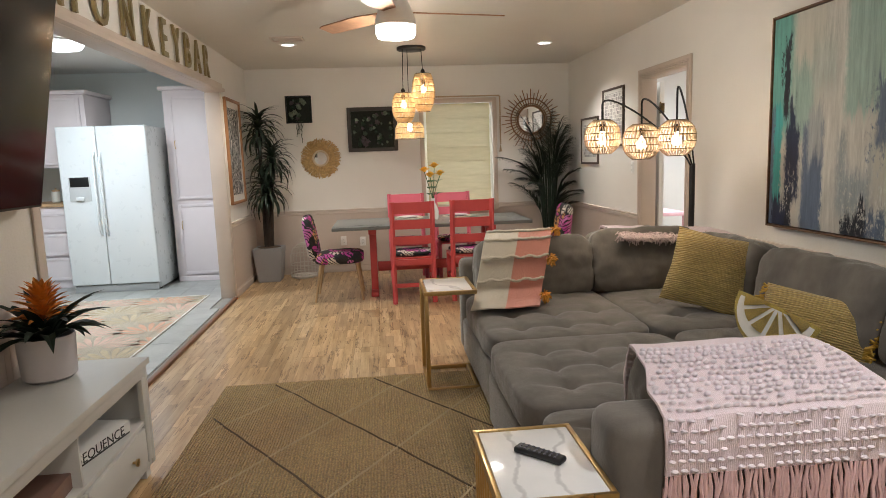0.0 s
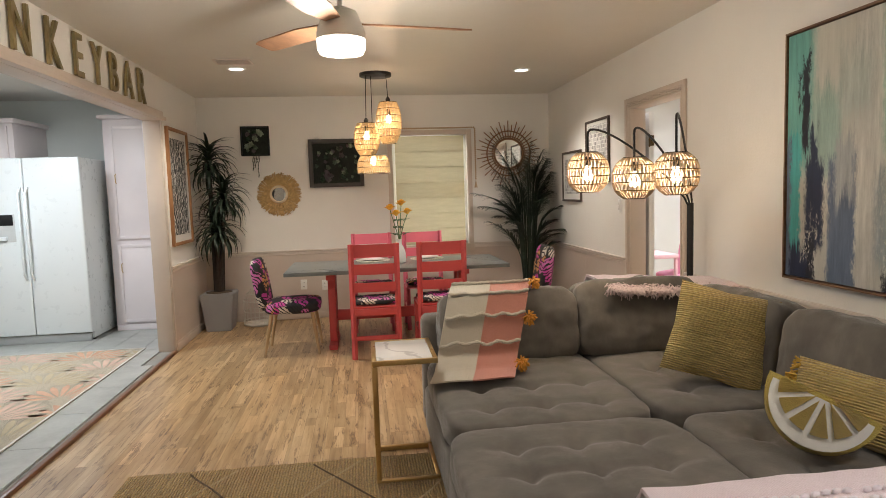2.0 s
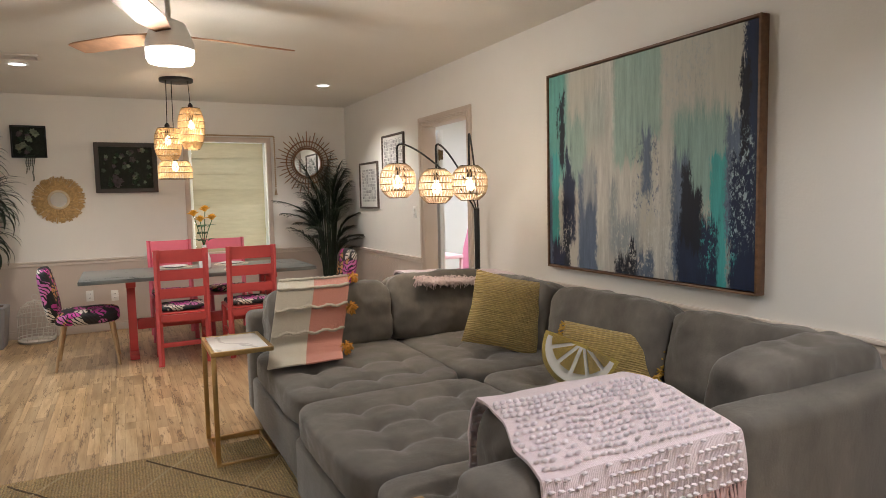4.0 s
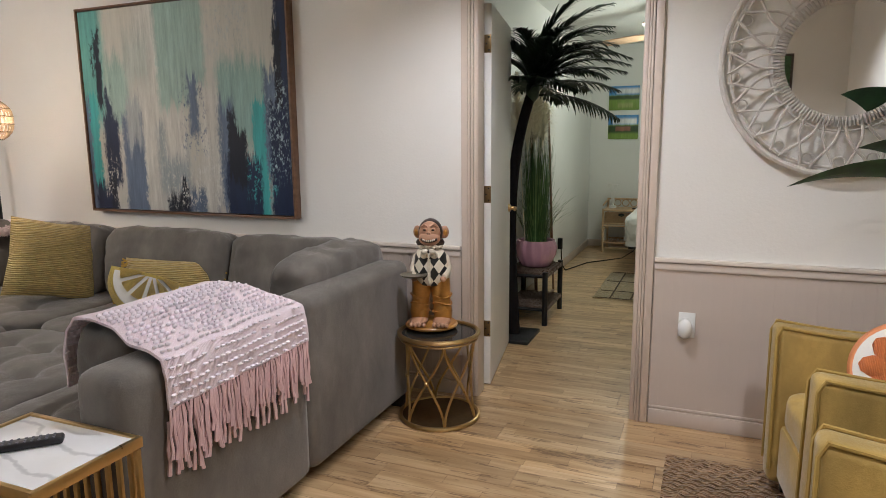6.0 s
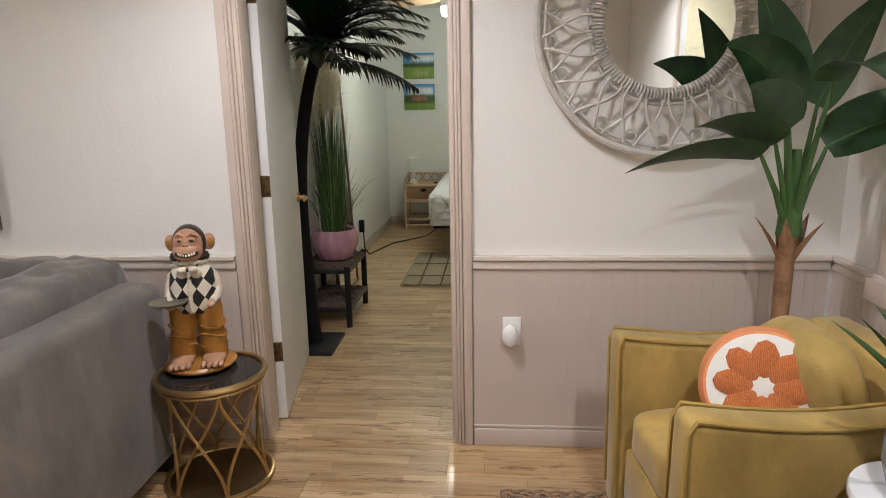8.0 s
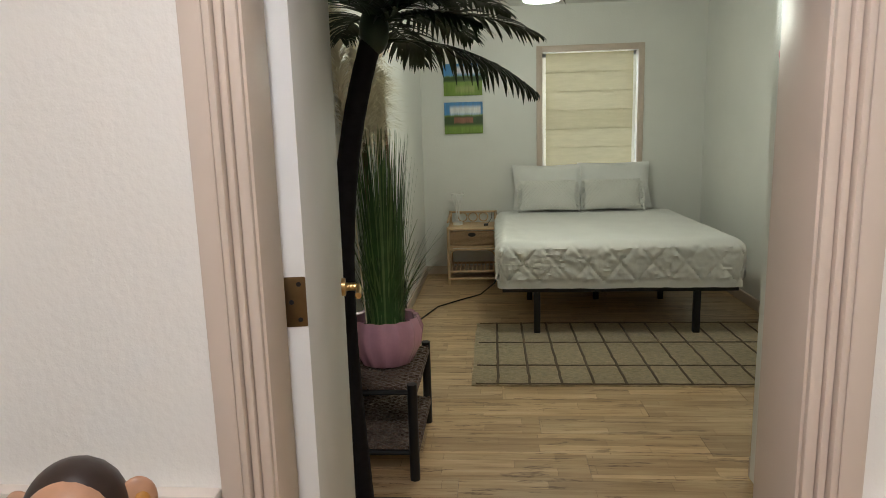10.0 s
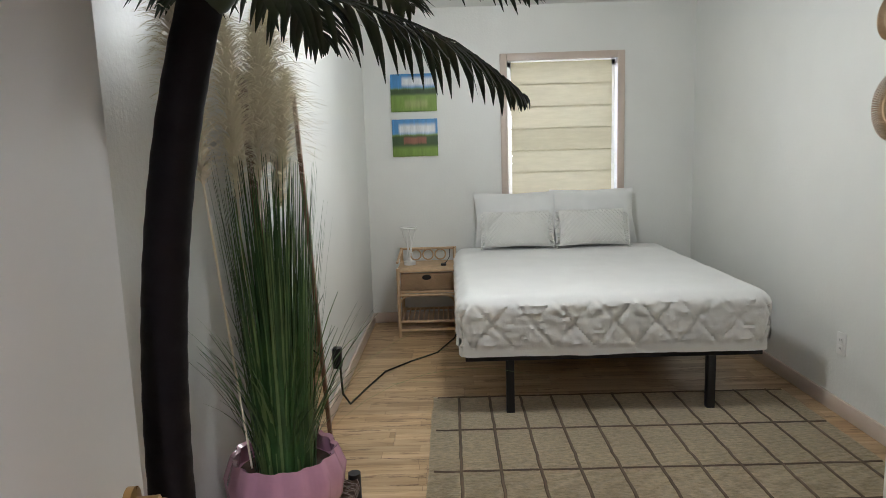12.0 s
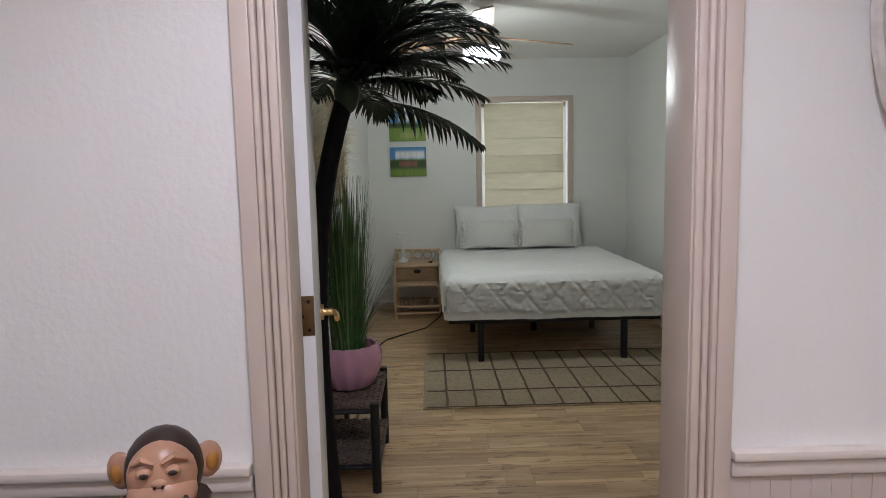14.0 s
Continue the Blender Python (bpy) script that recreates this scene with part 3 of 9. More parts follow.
def window(name, axis, at, a, b, z0, z1, sign, depth, label, folds=7, gap=0.035):
    """Sash window in its opening with tan casing, sill and a lowered roman shade; the daylight shows past the shade's edges."""
    ob = thing(name, Matrix(), label, "window", "", "structure")

    def put(nm, p0, p1, q0, q1, d0, d1, mt, bev=0.003, parent=ob):
        bm = bmesh.new()
        lo, hi = sorted((at + sign * d0, at + sign * d1))
        if axis == "x":
            box(bm, lo, p0, q0, hi, p1, q1, bev)
        else:
            box(bm, p0, lo, q0, p1, hi, q1, bev)
        return part(nm, bm, mt, parent)

    W = 0.055
    put("window_casing", a - W, a, z0 - W, z1 + W, 0.0, 0.020, M_TRIM)
    put("window_casing", b, b + W, z0 - W, z1 + W, 0.0, 0.020, M_TRIM)
    put("window_casing", a, b, z1, z1 + W, 0.0, 0.020, M_TRIM)
    put("window_sill", a - W, b + W, z0 - W - 0.02, z0, 0.001, 0.055, M_TRIM)
    fr = put("window_frame", a, a + 0.04, z0, z1, -depth, -depth + 0.04, M_WHITEPLASTIC)
    put("window_frame", b - 0.04, b, z0, z1, -depth, -depth + 0.04, M_WHITEPLASTIC)
    put("window_frame", a, b, z0, z0 + 0.04, -depth, -depth + 0.04, M_WHITEPLASTIC)
    put("window_frame", a, b, z1 - 0.04, z1, -depth, -depth + 0.04, M_WHITEPLASTIC)
    put("window_frame", a, b, (z0 + z1) / 2 - 0.02, (z0 + z1) / 2 + 0.02, -depth + 0.002, -depth + 0.03, M_WHITEPLASTIC)
    for q0, q1 in ((z0 + 0.04, (z0 + z1) / 2 - 0.02), ((z0 + z1) / 2 + 0.02, z1 - 0.04)):
        pane = put("pane", a + 0.04, b - 0.04, q0, q1, -depth + 0.012, -depth + 0.016, M_GLASS, 0)
        pane.visible_shadow = False
    sh = thing("roman_shade", Matrix(), "cream roman shade, lowered in the window", "window shade")
    bm = bmesh.new()
    ua, ub = a + gap, b - gap

    def place(u, v):
        z = z1 - 0.01 - v * (z1 - z0 - 0.02)
        fold = 0.002 * abs(math.sin(v * folds * math.pi)) ** 0.5
        wob = 0.004 * noise.noise(Vector((u * 5, v * 7, a)))
        d = -0.035 + fold + wob
        p = ua + u * (ub - ua) + 0.004 * noise.noise(Vector((u * 2, v * 9, 3)))
        return (at + sign * d, p, z) if axis == "x" else (p, at + sign * d, z)

    grid(bm, 14, folds * 10, place)
    part("cloth", bm, M_BLIND, sh)
    for i in range(1, folds + 1):
        z = z1 - 0.01 - (i / folds) * (z1 - z0 - 0.02)
        bm = bmesh.new()
        lo, hi = sorted((at - sign * 0.040, at - sign * 0.034))
        if axis == "x":
            box(bm, lo, ua - 0.003, z - 0.004, hi, ub + 0.003, z + 0.004, 0.001)
        else:
            box(bm, ua - 0.003, lo, z - 0.004, ub + 0.003, hi, z + 0.004, 0.001)
        part("batten", bm, M_BLIND, sh)
    return ob


window("window_1", "y", YN, 0.91, 1.79, 0.80, 2.09, -1, 0.12, "dining window in a tan casing behind a cream shade")
window("window_2", "x", XE, -0.01, 0.86, 0.85, 2.08, -1, 0.12, "bedroom window in a tan casing behind a cream shade")
window("window_3", "y", YS, 0.45, 2.45, 0.80, 2.10, 1, 0.12, "wide living room window behind a cream shade")

# ---- plant tools ----
def blade(bm, p, az, el, length, width, droop, n=7, fold=0.25, taper=0.55, roll=0.0):
    """A strap leaf from p: heading az, rising at el, bending down by droop degrees on its way."""
    p, rows = Vector(p), []
    for i in range(n + 1):
        s = i / n
        e = radians(el - droop * s)
        d = Vector((math.cos(az) * math.cos(e), math.sin(az) * math.cos(e), math.sin(e)))
        side = Vector((-math.sin(az), math.cos(az), 0))
        up = side.cross(d) * -1
        side = side * math.cos(roll) + up * math.sin(roll)
        w = width / 2 * (math.sin(math.pi * min(1, (s * 0.92 + 0.08)) ** taper) ** 0.9) + 0.0006
        rows.append([bm.verts.new(p - side * w + up * w * fold), bm.verts.new(p), bm.verts.new(p + side * w + up * w * fold)])
        p = p + d * (length / n)
    for a, b in zip(rows, rows[1:]):
        for k in (0, 1):
            bm.faces.new((a[k], a[k + 1], b[k + 1], b[k]))


def frond(bm, p, az, el, length, droop, pairs, leaf, width, rise=18, sag=45, rng=random):
    """A feather leaf: a thin rib with pairs of narrow leaflets."""
    p, pts, dirs = Vector(p), [], []
    n = 10
    for i in range(n + 1):
        e = radians(el - droop * i / n)
        d = Vector((math.cos(az) * math.cos(e), math.sin(az) * math.cos(e), math.sin(e)))
        pts.append(p.copy())
        dirs.append((d, e))
        p = p + d * (length / n)
    tube(bm, pts, [0.006 * (1 - 0.8 * i / n) for i in range(n + 1)], 5)
    for k in range(pairs):
        s = 0.10 + 0.90 * (k + 0.5) / pairs
        i = min(n - 1, int(s * n))
        q = pts[i].lerp(pts[i + 1], s * n - i)
        l = leaf * (math.sin(math.pi * (0.18 + 0.80 * s)) ** 0.6) * rng.uniform(0.85, 1.1)
        for side in (1, -1):
            blade(bm, q, az + side * radians(62 - 34 * s + rng.uniform(-6, 6)), math.degrees(dirs[i][1]) + rise + rng.uniform(-6, 6), l, width, sag + rng.uniform(-10, 15), 4, 0.35, 0.7)


M_LEAF = plain("deep_green_leaf", (0.035, 0.075, 0.030), 0.42, vary=0.45, grain=25, blotch=6)
M_LEAFDARK = plain("dark_palm_leaf", (0.013, 0.027, 0.013), 0.5, vary=0.5, grain=25, blotch=6)
M_LEAFMID = plain("fresh_green_leaf", (0.07, 0.16, 0.045), 0.42, vary=0.4, grain=25, blotch=7)
M_STEM = plain("woody_stem", (0.10, 0.065, 0.04), 0.85, vary=0.4, grain=40, relief=0.6, blotch=12)
M_SOFA = velvet("grey_taupe_velvet", (0.142, 0.126, 0.108), 0.85, 0.35)
M_MUSTARD = velvet("mustard_velvet", (0.41, 0.275, 0.072), 0.75, 0.45)
M_PIPING = plain("mustard_piping", (0.38, 0.25, 0.06), 0.8, vary=0.15)
M_MARBLE, _nt_, _b_ = graph("white_veined_marble")
_v = coords(_nt_, loose=True)
_w = node(_nt_, "ShaderNodeTexWave", Vector=_v, Scale=1.6, Distortion=9.0, Detail=5.0, Detail_Scale=1.4)
_nt_.links.new(mix(_nt_, ramp(_nt_, _w.outputs["Fac"], (0.0, (0.5, 0.5, 0.5)), (0.05, (0, 0, 0)), (1.0, (0, 0, 0))), ramp(_nt_, noise_fac(_nt_, _v, 3, 4), (0.3, (0.70, 0.69, 0.68)), (0.7, (0.84, 0.83, 0.82))), (0.36, 0.35, 0.36)), _b_.inputs["Base Color"])
_b_.inputs["Roughness"].default_value = 0.12
M_KHAKI = woven("khaki_rug_pile", (0.42, 0.255, 0.085), (0.66, 0.44, 0.17), 22, relief=1.0, coarse=6.0, deep=0.42, distance=0.012)
M_RUGLINE = plain("rug_line_light", (0.56, 0.42, 0.24), 0.95, vary=0.2)
M_RUGDARK = plain("rug_line_dark", (0.12, 0.075, 0.035), 0.95, vary=0.2)
M_JUTE = woven("brown_jute", (0.22, 0.115, 0.05), (0.56, 0.36, 0.19), 30, relief=1.0, coarse=2.0, deep=0.55, distance=0.012, stretch=(1, 0.5, 1))
M_GREYPAINT = plain("warm_grey_furniture_paint", (0.60, 0.59, 0.56), 0.4, vary=0.05, grain=30)
M_SCREEN = plain("tv_screen", (0.012, 0.012, 0.013), 0.12, vary=0.1, relief=0)
M_CREAMYARN = woven("cream_knit", (0.70, 0.63, 0.51), (0.86, 0.80, 0.68), 90)
M_CORAL = woven("coral_weave", (0.72, 0.27, 0.20), (0.84, 0.40, 0.31), 110)
M_ORANGE = plain("orange_tassel", (0.72, 0.33, 0.05), 0.9, vary=0.35, grain=40)
M_PINKWHITE = woven("pink_white_chunky_knit", (0.70, 0.58, 0.62), (0.80, 0.70, 0.74), 60, relief=0.3, deep=0.85)
M_TUFT = plain("white_yarn_tuft", (0.78, 0.71, 0.75), 0.95, vary=0.14, grain=80)
M_PINKFRINGE = plain("pink_fringe", (0.68, 0.47, 0.47), 0.95, vary=0.2, grain=60)
M_YELLOWKNIT = woven("mustard_chenille", (0.36, 0.25, 0.075), (0.68, 0.50, 0.19), 30, relief=1.0, stretch=(0.15, 0.15, 1), rot=(0, radians(90), 0))
M_STATUEBROWN = plain("painted_tan_skin", (0.46, 0.25, 0.15), 0.38, vary=0.25, grain=30, blotch=14)
M_STATUEDARK = plain("painted_dark_brown", (0.035, 0.02, 0.015), 0.4, vary=0.3)
M_STATUECREAM = plain("painted_cream", (0.66, 0.58, 0.46), 0.35, vary=0.2, blotch=16)
M_STATUEORANGE = plain("painted_orange", (0.42, 0.19, 0.035), 0.35, vary=0.3, blotch=14)


def checker(name, a, b, size, angle=45):
    m, nt, p = graph(name)
    v = coords(nt, (1 / size, 1 / size, 0.72 / size), rot=(0, radians(angle), 0))
    flat = node(nt, "ShaderNodeVectorMath")
    flat.operation = "MULTIPLY"
    nt.links.new(v, flat.inputs[0])
    flat.inputs[1].default_value = (1, 0, 1)
    shift = node(nt, "ShaderNodeVectorMath")
    nt.links.new(flat.outputs[0], shift.inputs[0])
    shift.inputs[1].default_value = (0.2, 0.5, 0.1)
    c = node(nt, "ShaderNodeTexChecker", Vector=shift.outputs[0], Color1=(*a, 1), Color2=(*b, 1), Scale=1.0)
    nt.links.new(c.outputs["Color"], p.inputs["Base Color"])
    p.inputs["Roughness"].default_value = 0.35
    return m


M_DIAMOND = checker("painted_harlequin", (0.012, 0.012, 0.012), (0.70, 0.64, 0.52), 0.034)


def patches(name, base, u_axis, size, strokes, rough=0.6, ragged=0.08):
    """Paint laid in vertical strokes: (colour, u0, u1, v0, v1, softness); u runs along the local x or y axis over size, v up z."""
    m, nt, b = graph(name)
    tc = nt.nodes.new("ShaderNodeTexCoord")
    sep = nt.nodes.new("ShaderNodeSeparateXYZ")
    nt.links.new(tc.outputs["Object"], sep.inputs[0])
    streak = coords(nt, (16, 16, 1.6))
    fine = noise_fac(nt, streak, 2.2, 6, 0.75)
    rag = noise_fac(nt, coords(nt, (26, 26, 11)), 1.8, 8, 0.85)

    def line(sock, scale, off, wob, amount):
        a = nt.nodes.new("ShaderNodeMath")
        a.operation = "MULTIPLY_ADD"
        nt.links.new(sock, a.inputs[0])
        a.inputs[1].default_value, a.inputs[2].default_value = scale, off
        c = nt.nodes.new("ShaderNodeMath")
        c.operation = "MULTIPLY_ADD"
        nt.links.new(wob, c.inputs[0])
        c.inputs[1].default_value = amount
        nt.links.new(a.outputs[0], c.inputs[2])
        return c.outputs[0]

    u = line(sep.outputs[u_axis], 1 / size[0], -ragged * 0.5, rag, ragged)
    v = line(sep.outputs["Z"], 1 / size[1], -ragged * 2.0, fine, ragged * 4)
    colour = ramp(nt, fine, (0.25, tuple(c * 0.80 for c in base)), (0.75, base))
    speck = noise_fac(nt, coords(nt, (1, 1, 0.55)), 48, 8, 0.8)
    for c, u0, u1, v0, v1, soft, *dry in strokes:
        mask = ramp(nt, speck, (0.53, (0, 0, 0)), (0.58, (1, 1, 1))) if dry else None
        for sock, lo, hi, sf in ((u, u0, u1, soft * 0.28), (v, v0, v1, soft * 0.8)):
            for at, sign in ((lo, 1), (hi, -1)):
                r = nt.nodes.new("ShaderNodeMapRange")
                r.interpolation_type = "SMOOTHSTEP"
                nt.links.new(sock, r.inputs["Value"])
                r.inputs["From Min"].default_value = at - sign * sf
                r.inputs["From Max"].default_value = at + sign * sf
                if mask is None:
                    mask = r.outputs[0]
                else:
                    mul = nt.nodes.new("ShaderNodeMath")
                    mul.operation = "MULTIPLY"
                    nt.links.new(mask, mul.inputs[0])
                    nt.links.new(r.outputs[0], mul.inputs[1])
                    mask = mul.outputs[0]
        tone = ramp(nt, fine, (0.25, tuple(x * 0.65 for x in c)), (0.75, tuple(min(1, x * 1.2) for x in c)))
        colour = mix(nt, mask, colour, tone)
    nt.links.new(colour, b.inputs["Base Color"])
    b.inputs["Roughness"].default_value = rough
    bump(nt, b, rag, 0.35, 0.003)
    return m


# ---- living room: sofa group ----
def back_cushion(parent, w, d, h, m, seed, label=""):
    bm = bmesh.new()
    cushion(bm, w, d, h, 26, 0.0, 6.0, 0.014, seed)
    for v in bm.verts:
        k = max(0.0, 1 - (v.co.z / h - 0.5) ** 2 * 4)
        v.co.y *= 0.86 + 0.20 * k
        v.co.z += 0.012 * noise.noise(Vector((v.co.x * 5 + seed, 0, 0)))
    return part("back_cushion", bm, M_SOFA, parent, label, m=m)


def seat(parent, x0, y0, x1, y1, tufts, seed):
    bm = bmesh.new()
    cushion(bm, x1 - x0, y1 - y0, 0.20, 46, 0.10, 7.0, 0.006, seed, tufts)
    part("seat_cushion", bm, M_SOFA, parent, m=pose((x0 + x1) / 2, (y0 + y1) / 2, 0.285))


def padded(parent, name, x0, y0, z0, x1, y1, z1, bevel=0.03, label=""):
    bm = bmesh.new()
    box(bm, x0, y0, z0, x1, y1, z1, bevel, segments=4)
    return part(name, bm, M_SOFA, parent, label)


TUFT6 = [(a, b) for a in (-0.55, 0.0, 0.55) for b in (-0.42, 0.42)]
sofa = thing("sectional_sofa", Matrix(), "grey taupe velvet U-shaped sectional sofa with tufted seats", "sofa")
padded(sofa, "base", 0.86, 2.15, 0.05, 2.56, 2.76, 0.30)
padded(sofa, "base", 1.78, 2.78, 0.05, 2.56, 4.86, 0.30)
padded(sofa, "base", 0.85, 3.71, 0.05, 1.77, 4.86, 0.30)
padded(sofa, "back_frame", 0.85, 1.965, 0.05, 1.697, 2.15, 0.745, 0.050)
padded(sofa, "back_frame", 1.700, 1.965, 0.05, 2.60, 2.15, 0.755, 0.050)
padded(sofa, "back_frame", 2.56, 2.16, 0.05, 2.735, 4.86, 0.74, 0.045)
padded(sofa, "back_frame", 0.85, 4.87, 0.05, 1.77, 5.04, 0.70, 0.045)
padded(sofa, "back_frame", 1.775, 4.87, 0.05, 2.60, 5.04, 0.70, 0.045)
seat(sofa, 0.85, 2.17, 1.77, 2.77, TUFT6, 1)
seat(sofa, 1.775, 2.17, 2.55, 3.70, [(a, b) for a in (-0.4, 0.35) for b in (-0.6, -0.2, 0.2, 0.6)], 2)
seat(sofa, 1.775, 3.705, 2.55, 4.86, [(a, b) for a in (-0.4, 0.3) for b in (-0.5, 0.1)], 3)
seat(sofa, 0.85, 3.705, 1.77, 4.86, [(a, b) for a in (-0.55, 0.0, 0.55) for b in (-0.62, -0.15)], 4)
back_cushion(sofa, 0.68, 0.28, 0.350, pose(1.395, 2.31, 0.44, 5, 0, 0), 5)
back_cushion(sofa, 0.72, 0.25, 0.41, pose(2.29, 2.28, 0.45, 10, 0, 2), 6)
back_cushion(sofa, 0.70, 0.24, 0.41, pose(2.46, 2.61, 0.45, 10, 0, 90), 7)
back_cushion(sofa, 0.86, 0.26, 0.42, pose(2.43, 3.40, 0.45, 12, 0, 90), 8)
back_cushion(sofa, 0.76, 0.26, 0.42, pose(2.42, 4.24, 0.45, 10, 0, 90), 9)
back_cushion(sofa, 0.80, 0.26, 0.42, pose(1.33, 4.72, 0.44, -10, 0, 0), 10)
back_cushion(sofa, 0.74, 0.27, 0.45, pose(2.09, 4.70, 0.44, -12, 0, 0), 11)
for x, y in ((0.92, 2.02), (2.54, 2.02), (2.6, 4.8), (0.92, 4.95), (0.92, 3.76)):
    bm = bmesh.new()
    box(bm, x - 0.03, y - 0.03, 0, x + 0.03, y + 0.03, 0.05, 0.004)
    part("foot", bm, M_BLACK, sofa)

ott = thing("ottoman", pose(1.295, 3.235, 0), "grey taupe velvet tufted storage ottoman filling the sofa", "ottoman")
bm = bmesh.new()
box(bm, -0.465, -0.465, 0.03, 0.465, 0.455, 0.31, 0.03, segments=4)
part("base", bm, M_SOFA, ott)
bm = bmesh.new()
cushion(bm, 0.95, 0.93, 0.19, 46, 0.12, 7.0, 0.006, 15, [(a, b) for a in (-0.5, 0.0, 0.5) for b in (-0.5, 0.0, 0.5)])
part("top_cushion", bm, M_SOFA, ott, m=pose(0, -0.005, 0.30))
for x in (-0.4, 0.4):
    for y in (-0.4, 0.4):
        bm = bmesh.new()
        box(bm, x - 0.03, y - 0.03, 0, x + 0.03, y + 0.03, 0.03, 0.003)
        part("foot", bm, M_BLACK, ott)


def fringe(parent, points, length, material, rng, radius=0.006, lean=(0, 0)):
    """Twisted strands hanging from points, in one part."""
    bm = bmesh.new()
    for p in points:
        l = length * rng.uniform(0.8, 1.15)
        dx, dy = rng.uniform(-0.015, 0.015) + lean[0], rng.uniform(-0.008, 0.008) + lean[1]
        pts = [(p[0] + dx * s + 0.004 * math.sin(9 * s + p[0] * 90), p[1] + dy * s - 0.006 * s * (1 - s), p[2] - l * s) for s in (0, 0.25, 0.5, 0.75, 1.0)]
        tube(bm, pts, [radius, radius * 1.3, radius * 1.1, radius * 1.2, radius * 1.6], 5)
    return part("fringe", bm, material, parent, "pale pink twisted yarn fringe")


def along(profile, s):
    """A point at share s of the length of a polyline."""
    pts = [Vector(p) for p in profile]
    lens = [(b - a).length for a, b in zip(pts, pts[1:])]
    left = s * sum(lens)
    for a, b, l in zip(pts, pts[1:], lens):
        if left <= l:
            return a.lerp(b, left / l)
        left -= l
    return pts[-1]


# Pink-white throw over the back of the sofa.
rng = random.Random(4)
throw = thing("knit_throw", Matrix(), "pale pink and white knitted throw draped over the sofa back", "throw blanket")
PROF = [(0, 2.478, 0.555), (0, 2.484, 0.66), (0, 2.462, 0.745), (0, 2.395, 0.797), (0, 2.290, 0.808), (0, 2.180, 0.797), (0, 2.090, 0.772), (0, 2.000, 0.760), (0, 1.950, 0.742), (0, 1.938, 0.69), (0, 1.936, 0.602)]


def throw_at(u, v):
    q = along(PROF, v)
    left, right = 1.085 - 0.105 * max(0.0, min(1, v * 1.9 - 0.5)), 1.61 + 0.04 * v
    x = left + (right - left) * u
    f = 0.007 * noise.noise(Vector((x * 9, v * 6, 2)))
    return Vector((x + 0.012 * noise.noise(Vector((v * 8, u, 5))), q.y - abs(f) * (v > 0.7), q.z + f + 0.012))


bm = bmesh.new()
grid(bm, 40, 60, throw_at)
thicken(bm, 0.008)
part("blanket", bm, M_PINKWHITE, throw)
bm = bmesh.new()
for j in range(34):
    for i in range(26):
        if rng.random() < 0.12:
            continue
        u, v = (i + 0.5 + 0.3 * (j % 2)) / 27, (j + 0.5) / 34
        p, q = throw_at(u, v), throw_at(min(1, u + 0.018), v)
        e = throw_at(u, min(1, v + 0.01)) - p
        nrm = (q - p).cross(e).normalized()
        if nrm.y > 0.2 and nrm.z < 0.3:
            nrm = -nrm
        nrm = nrm if nrm.z > 0 or nrm.y < 0 else -nrm
        t = bmesh.new()
        bmesh.ops.create_icosphere(t, subdivisions=1, radius=1.0)
        a = (q - p).normalized()
        b = nrm.cross(a)
        add(bm, t, Matrix.Translation(p + nrm * 0.008) @ Matrix((a, b, nrm)).transposed().to_4x4() @ Matrix.Diagonal((0.0105, 0.0055, 0.0075, 1)))
tuft = part("tufting", bm, M_TUFT, throw)
tuft["kind"] = "stuff"
fringe(throw, [throw_at((i + 0.3 * (i % 3)) / 76, 1.0) for i in range(76)], 0.15, M_PINKFRINGE, rng, 0.0040)
fringe(throw, [throw_at(i / 34, 1.0) + Vector((0, 0.010, -0.035)) for i in range(35)], 0.17, M_PINKFRINGE, rng, 0.0045)

# Coral and cream throw over the far end.
cth = thing("tasselled_throw", Matrix(), "cream and coral throw with ridges and orange tassels", "throw blanket")
CPROF = [(0, 4.90, 0.80), (0, 4.84, 0.880), (0, 4.74, 0.890), (0, 4.60, 0.845), (0, 4.53, 0.72), (0, 4.47, 0.56), (0, 4.38, 0.505), (0, 4.22, 0.500)]


def coral_at(u, v):
    q = along(CPROF, v)
    left, right = 1.06 - 0.24 * v, 1.52 - 0.28 * v
    x = left + (right - left) * u
    f = 0.006 * noise.noise(Vector((x * 8, v * 5, 9)))
    return Vector((x, q.y - 0.01 + f, q.z + f + 0.008))


bm = bmesh.new()
grid(bm, 20, 40, coral_at, lambda u, v: 1 if u > 0.50 else 0)
thicken(bm, 0.008)
part("blanket", bm, [M_CREAMYARN, M_CORAL], cth)
for v in (0.20, 0.35, 0.50, 0.66):
    bm = bmesh.new()
    pts = [coral_at(i / 24, v + 0.008 * math.sin(i)) + Vector((0, -0.010, 0.008)) for i in range(25)]
    tube(bm, pts, [0.007 + 0.004 * (i % 2) for i in range(25)], 7)
    part("ridge", bm, M_CREAMYARN, cth, "raised looped cream ridge")
for v in (0.22, 0.52, 0.80):
    c = coral_at(1.0, v) + Vector((0.02, -0.015, 0.005))
    bm = bmesh.new()
    for i in range(46):
        a, e = rng.uniform(0, 6.28), rng.uniform(-1.2, 1.2)
        d = Vector((math.cos(a) * math.cos(e) + 0.4, math.sin(a) * math.cos(e) - 0.3, math.sin(e) - 0.3)).normalized()
        tube(bm, [c, c + d * 0.025, c + d * rng.uniform(0.035, 0.05) + Vector((0, 0, -0.012))], 0.004, 4)
    part("tassel", bm, M_ORANGE, cth, "bushy orange yarn tassel")

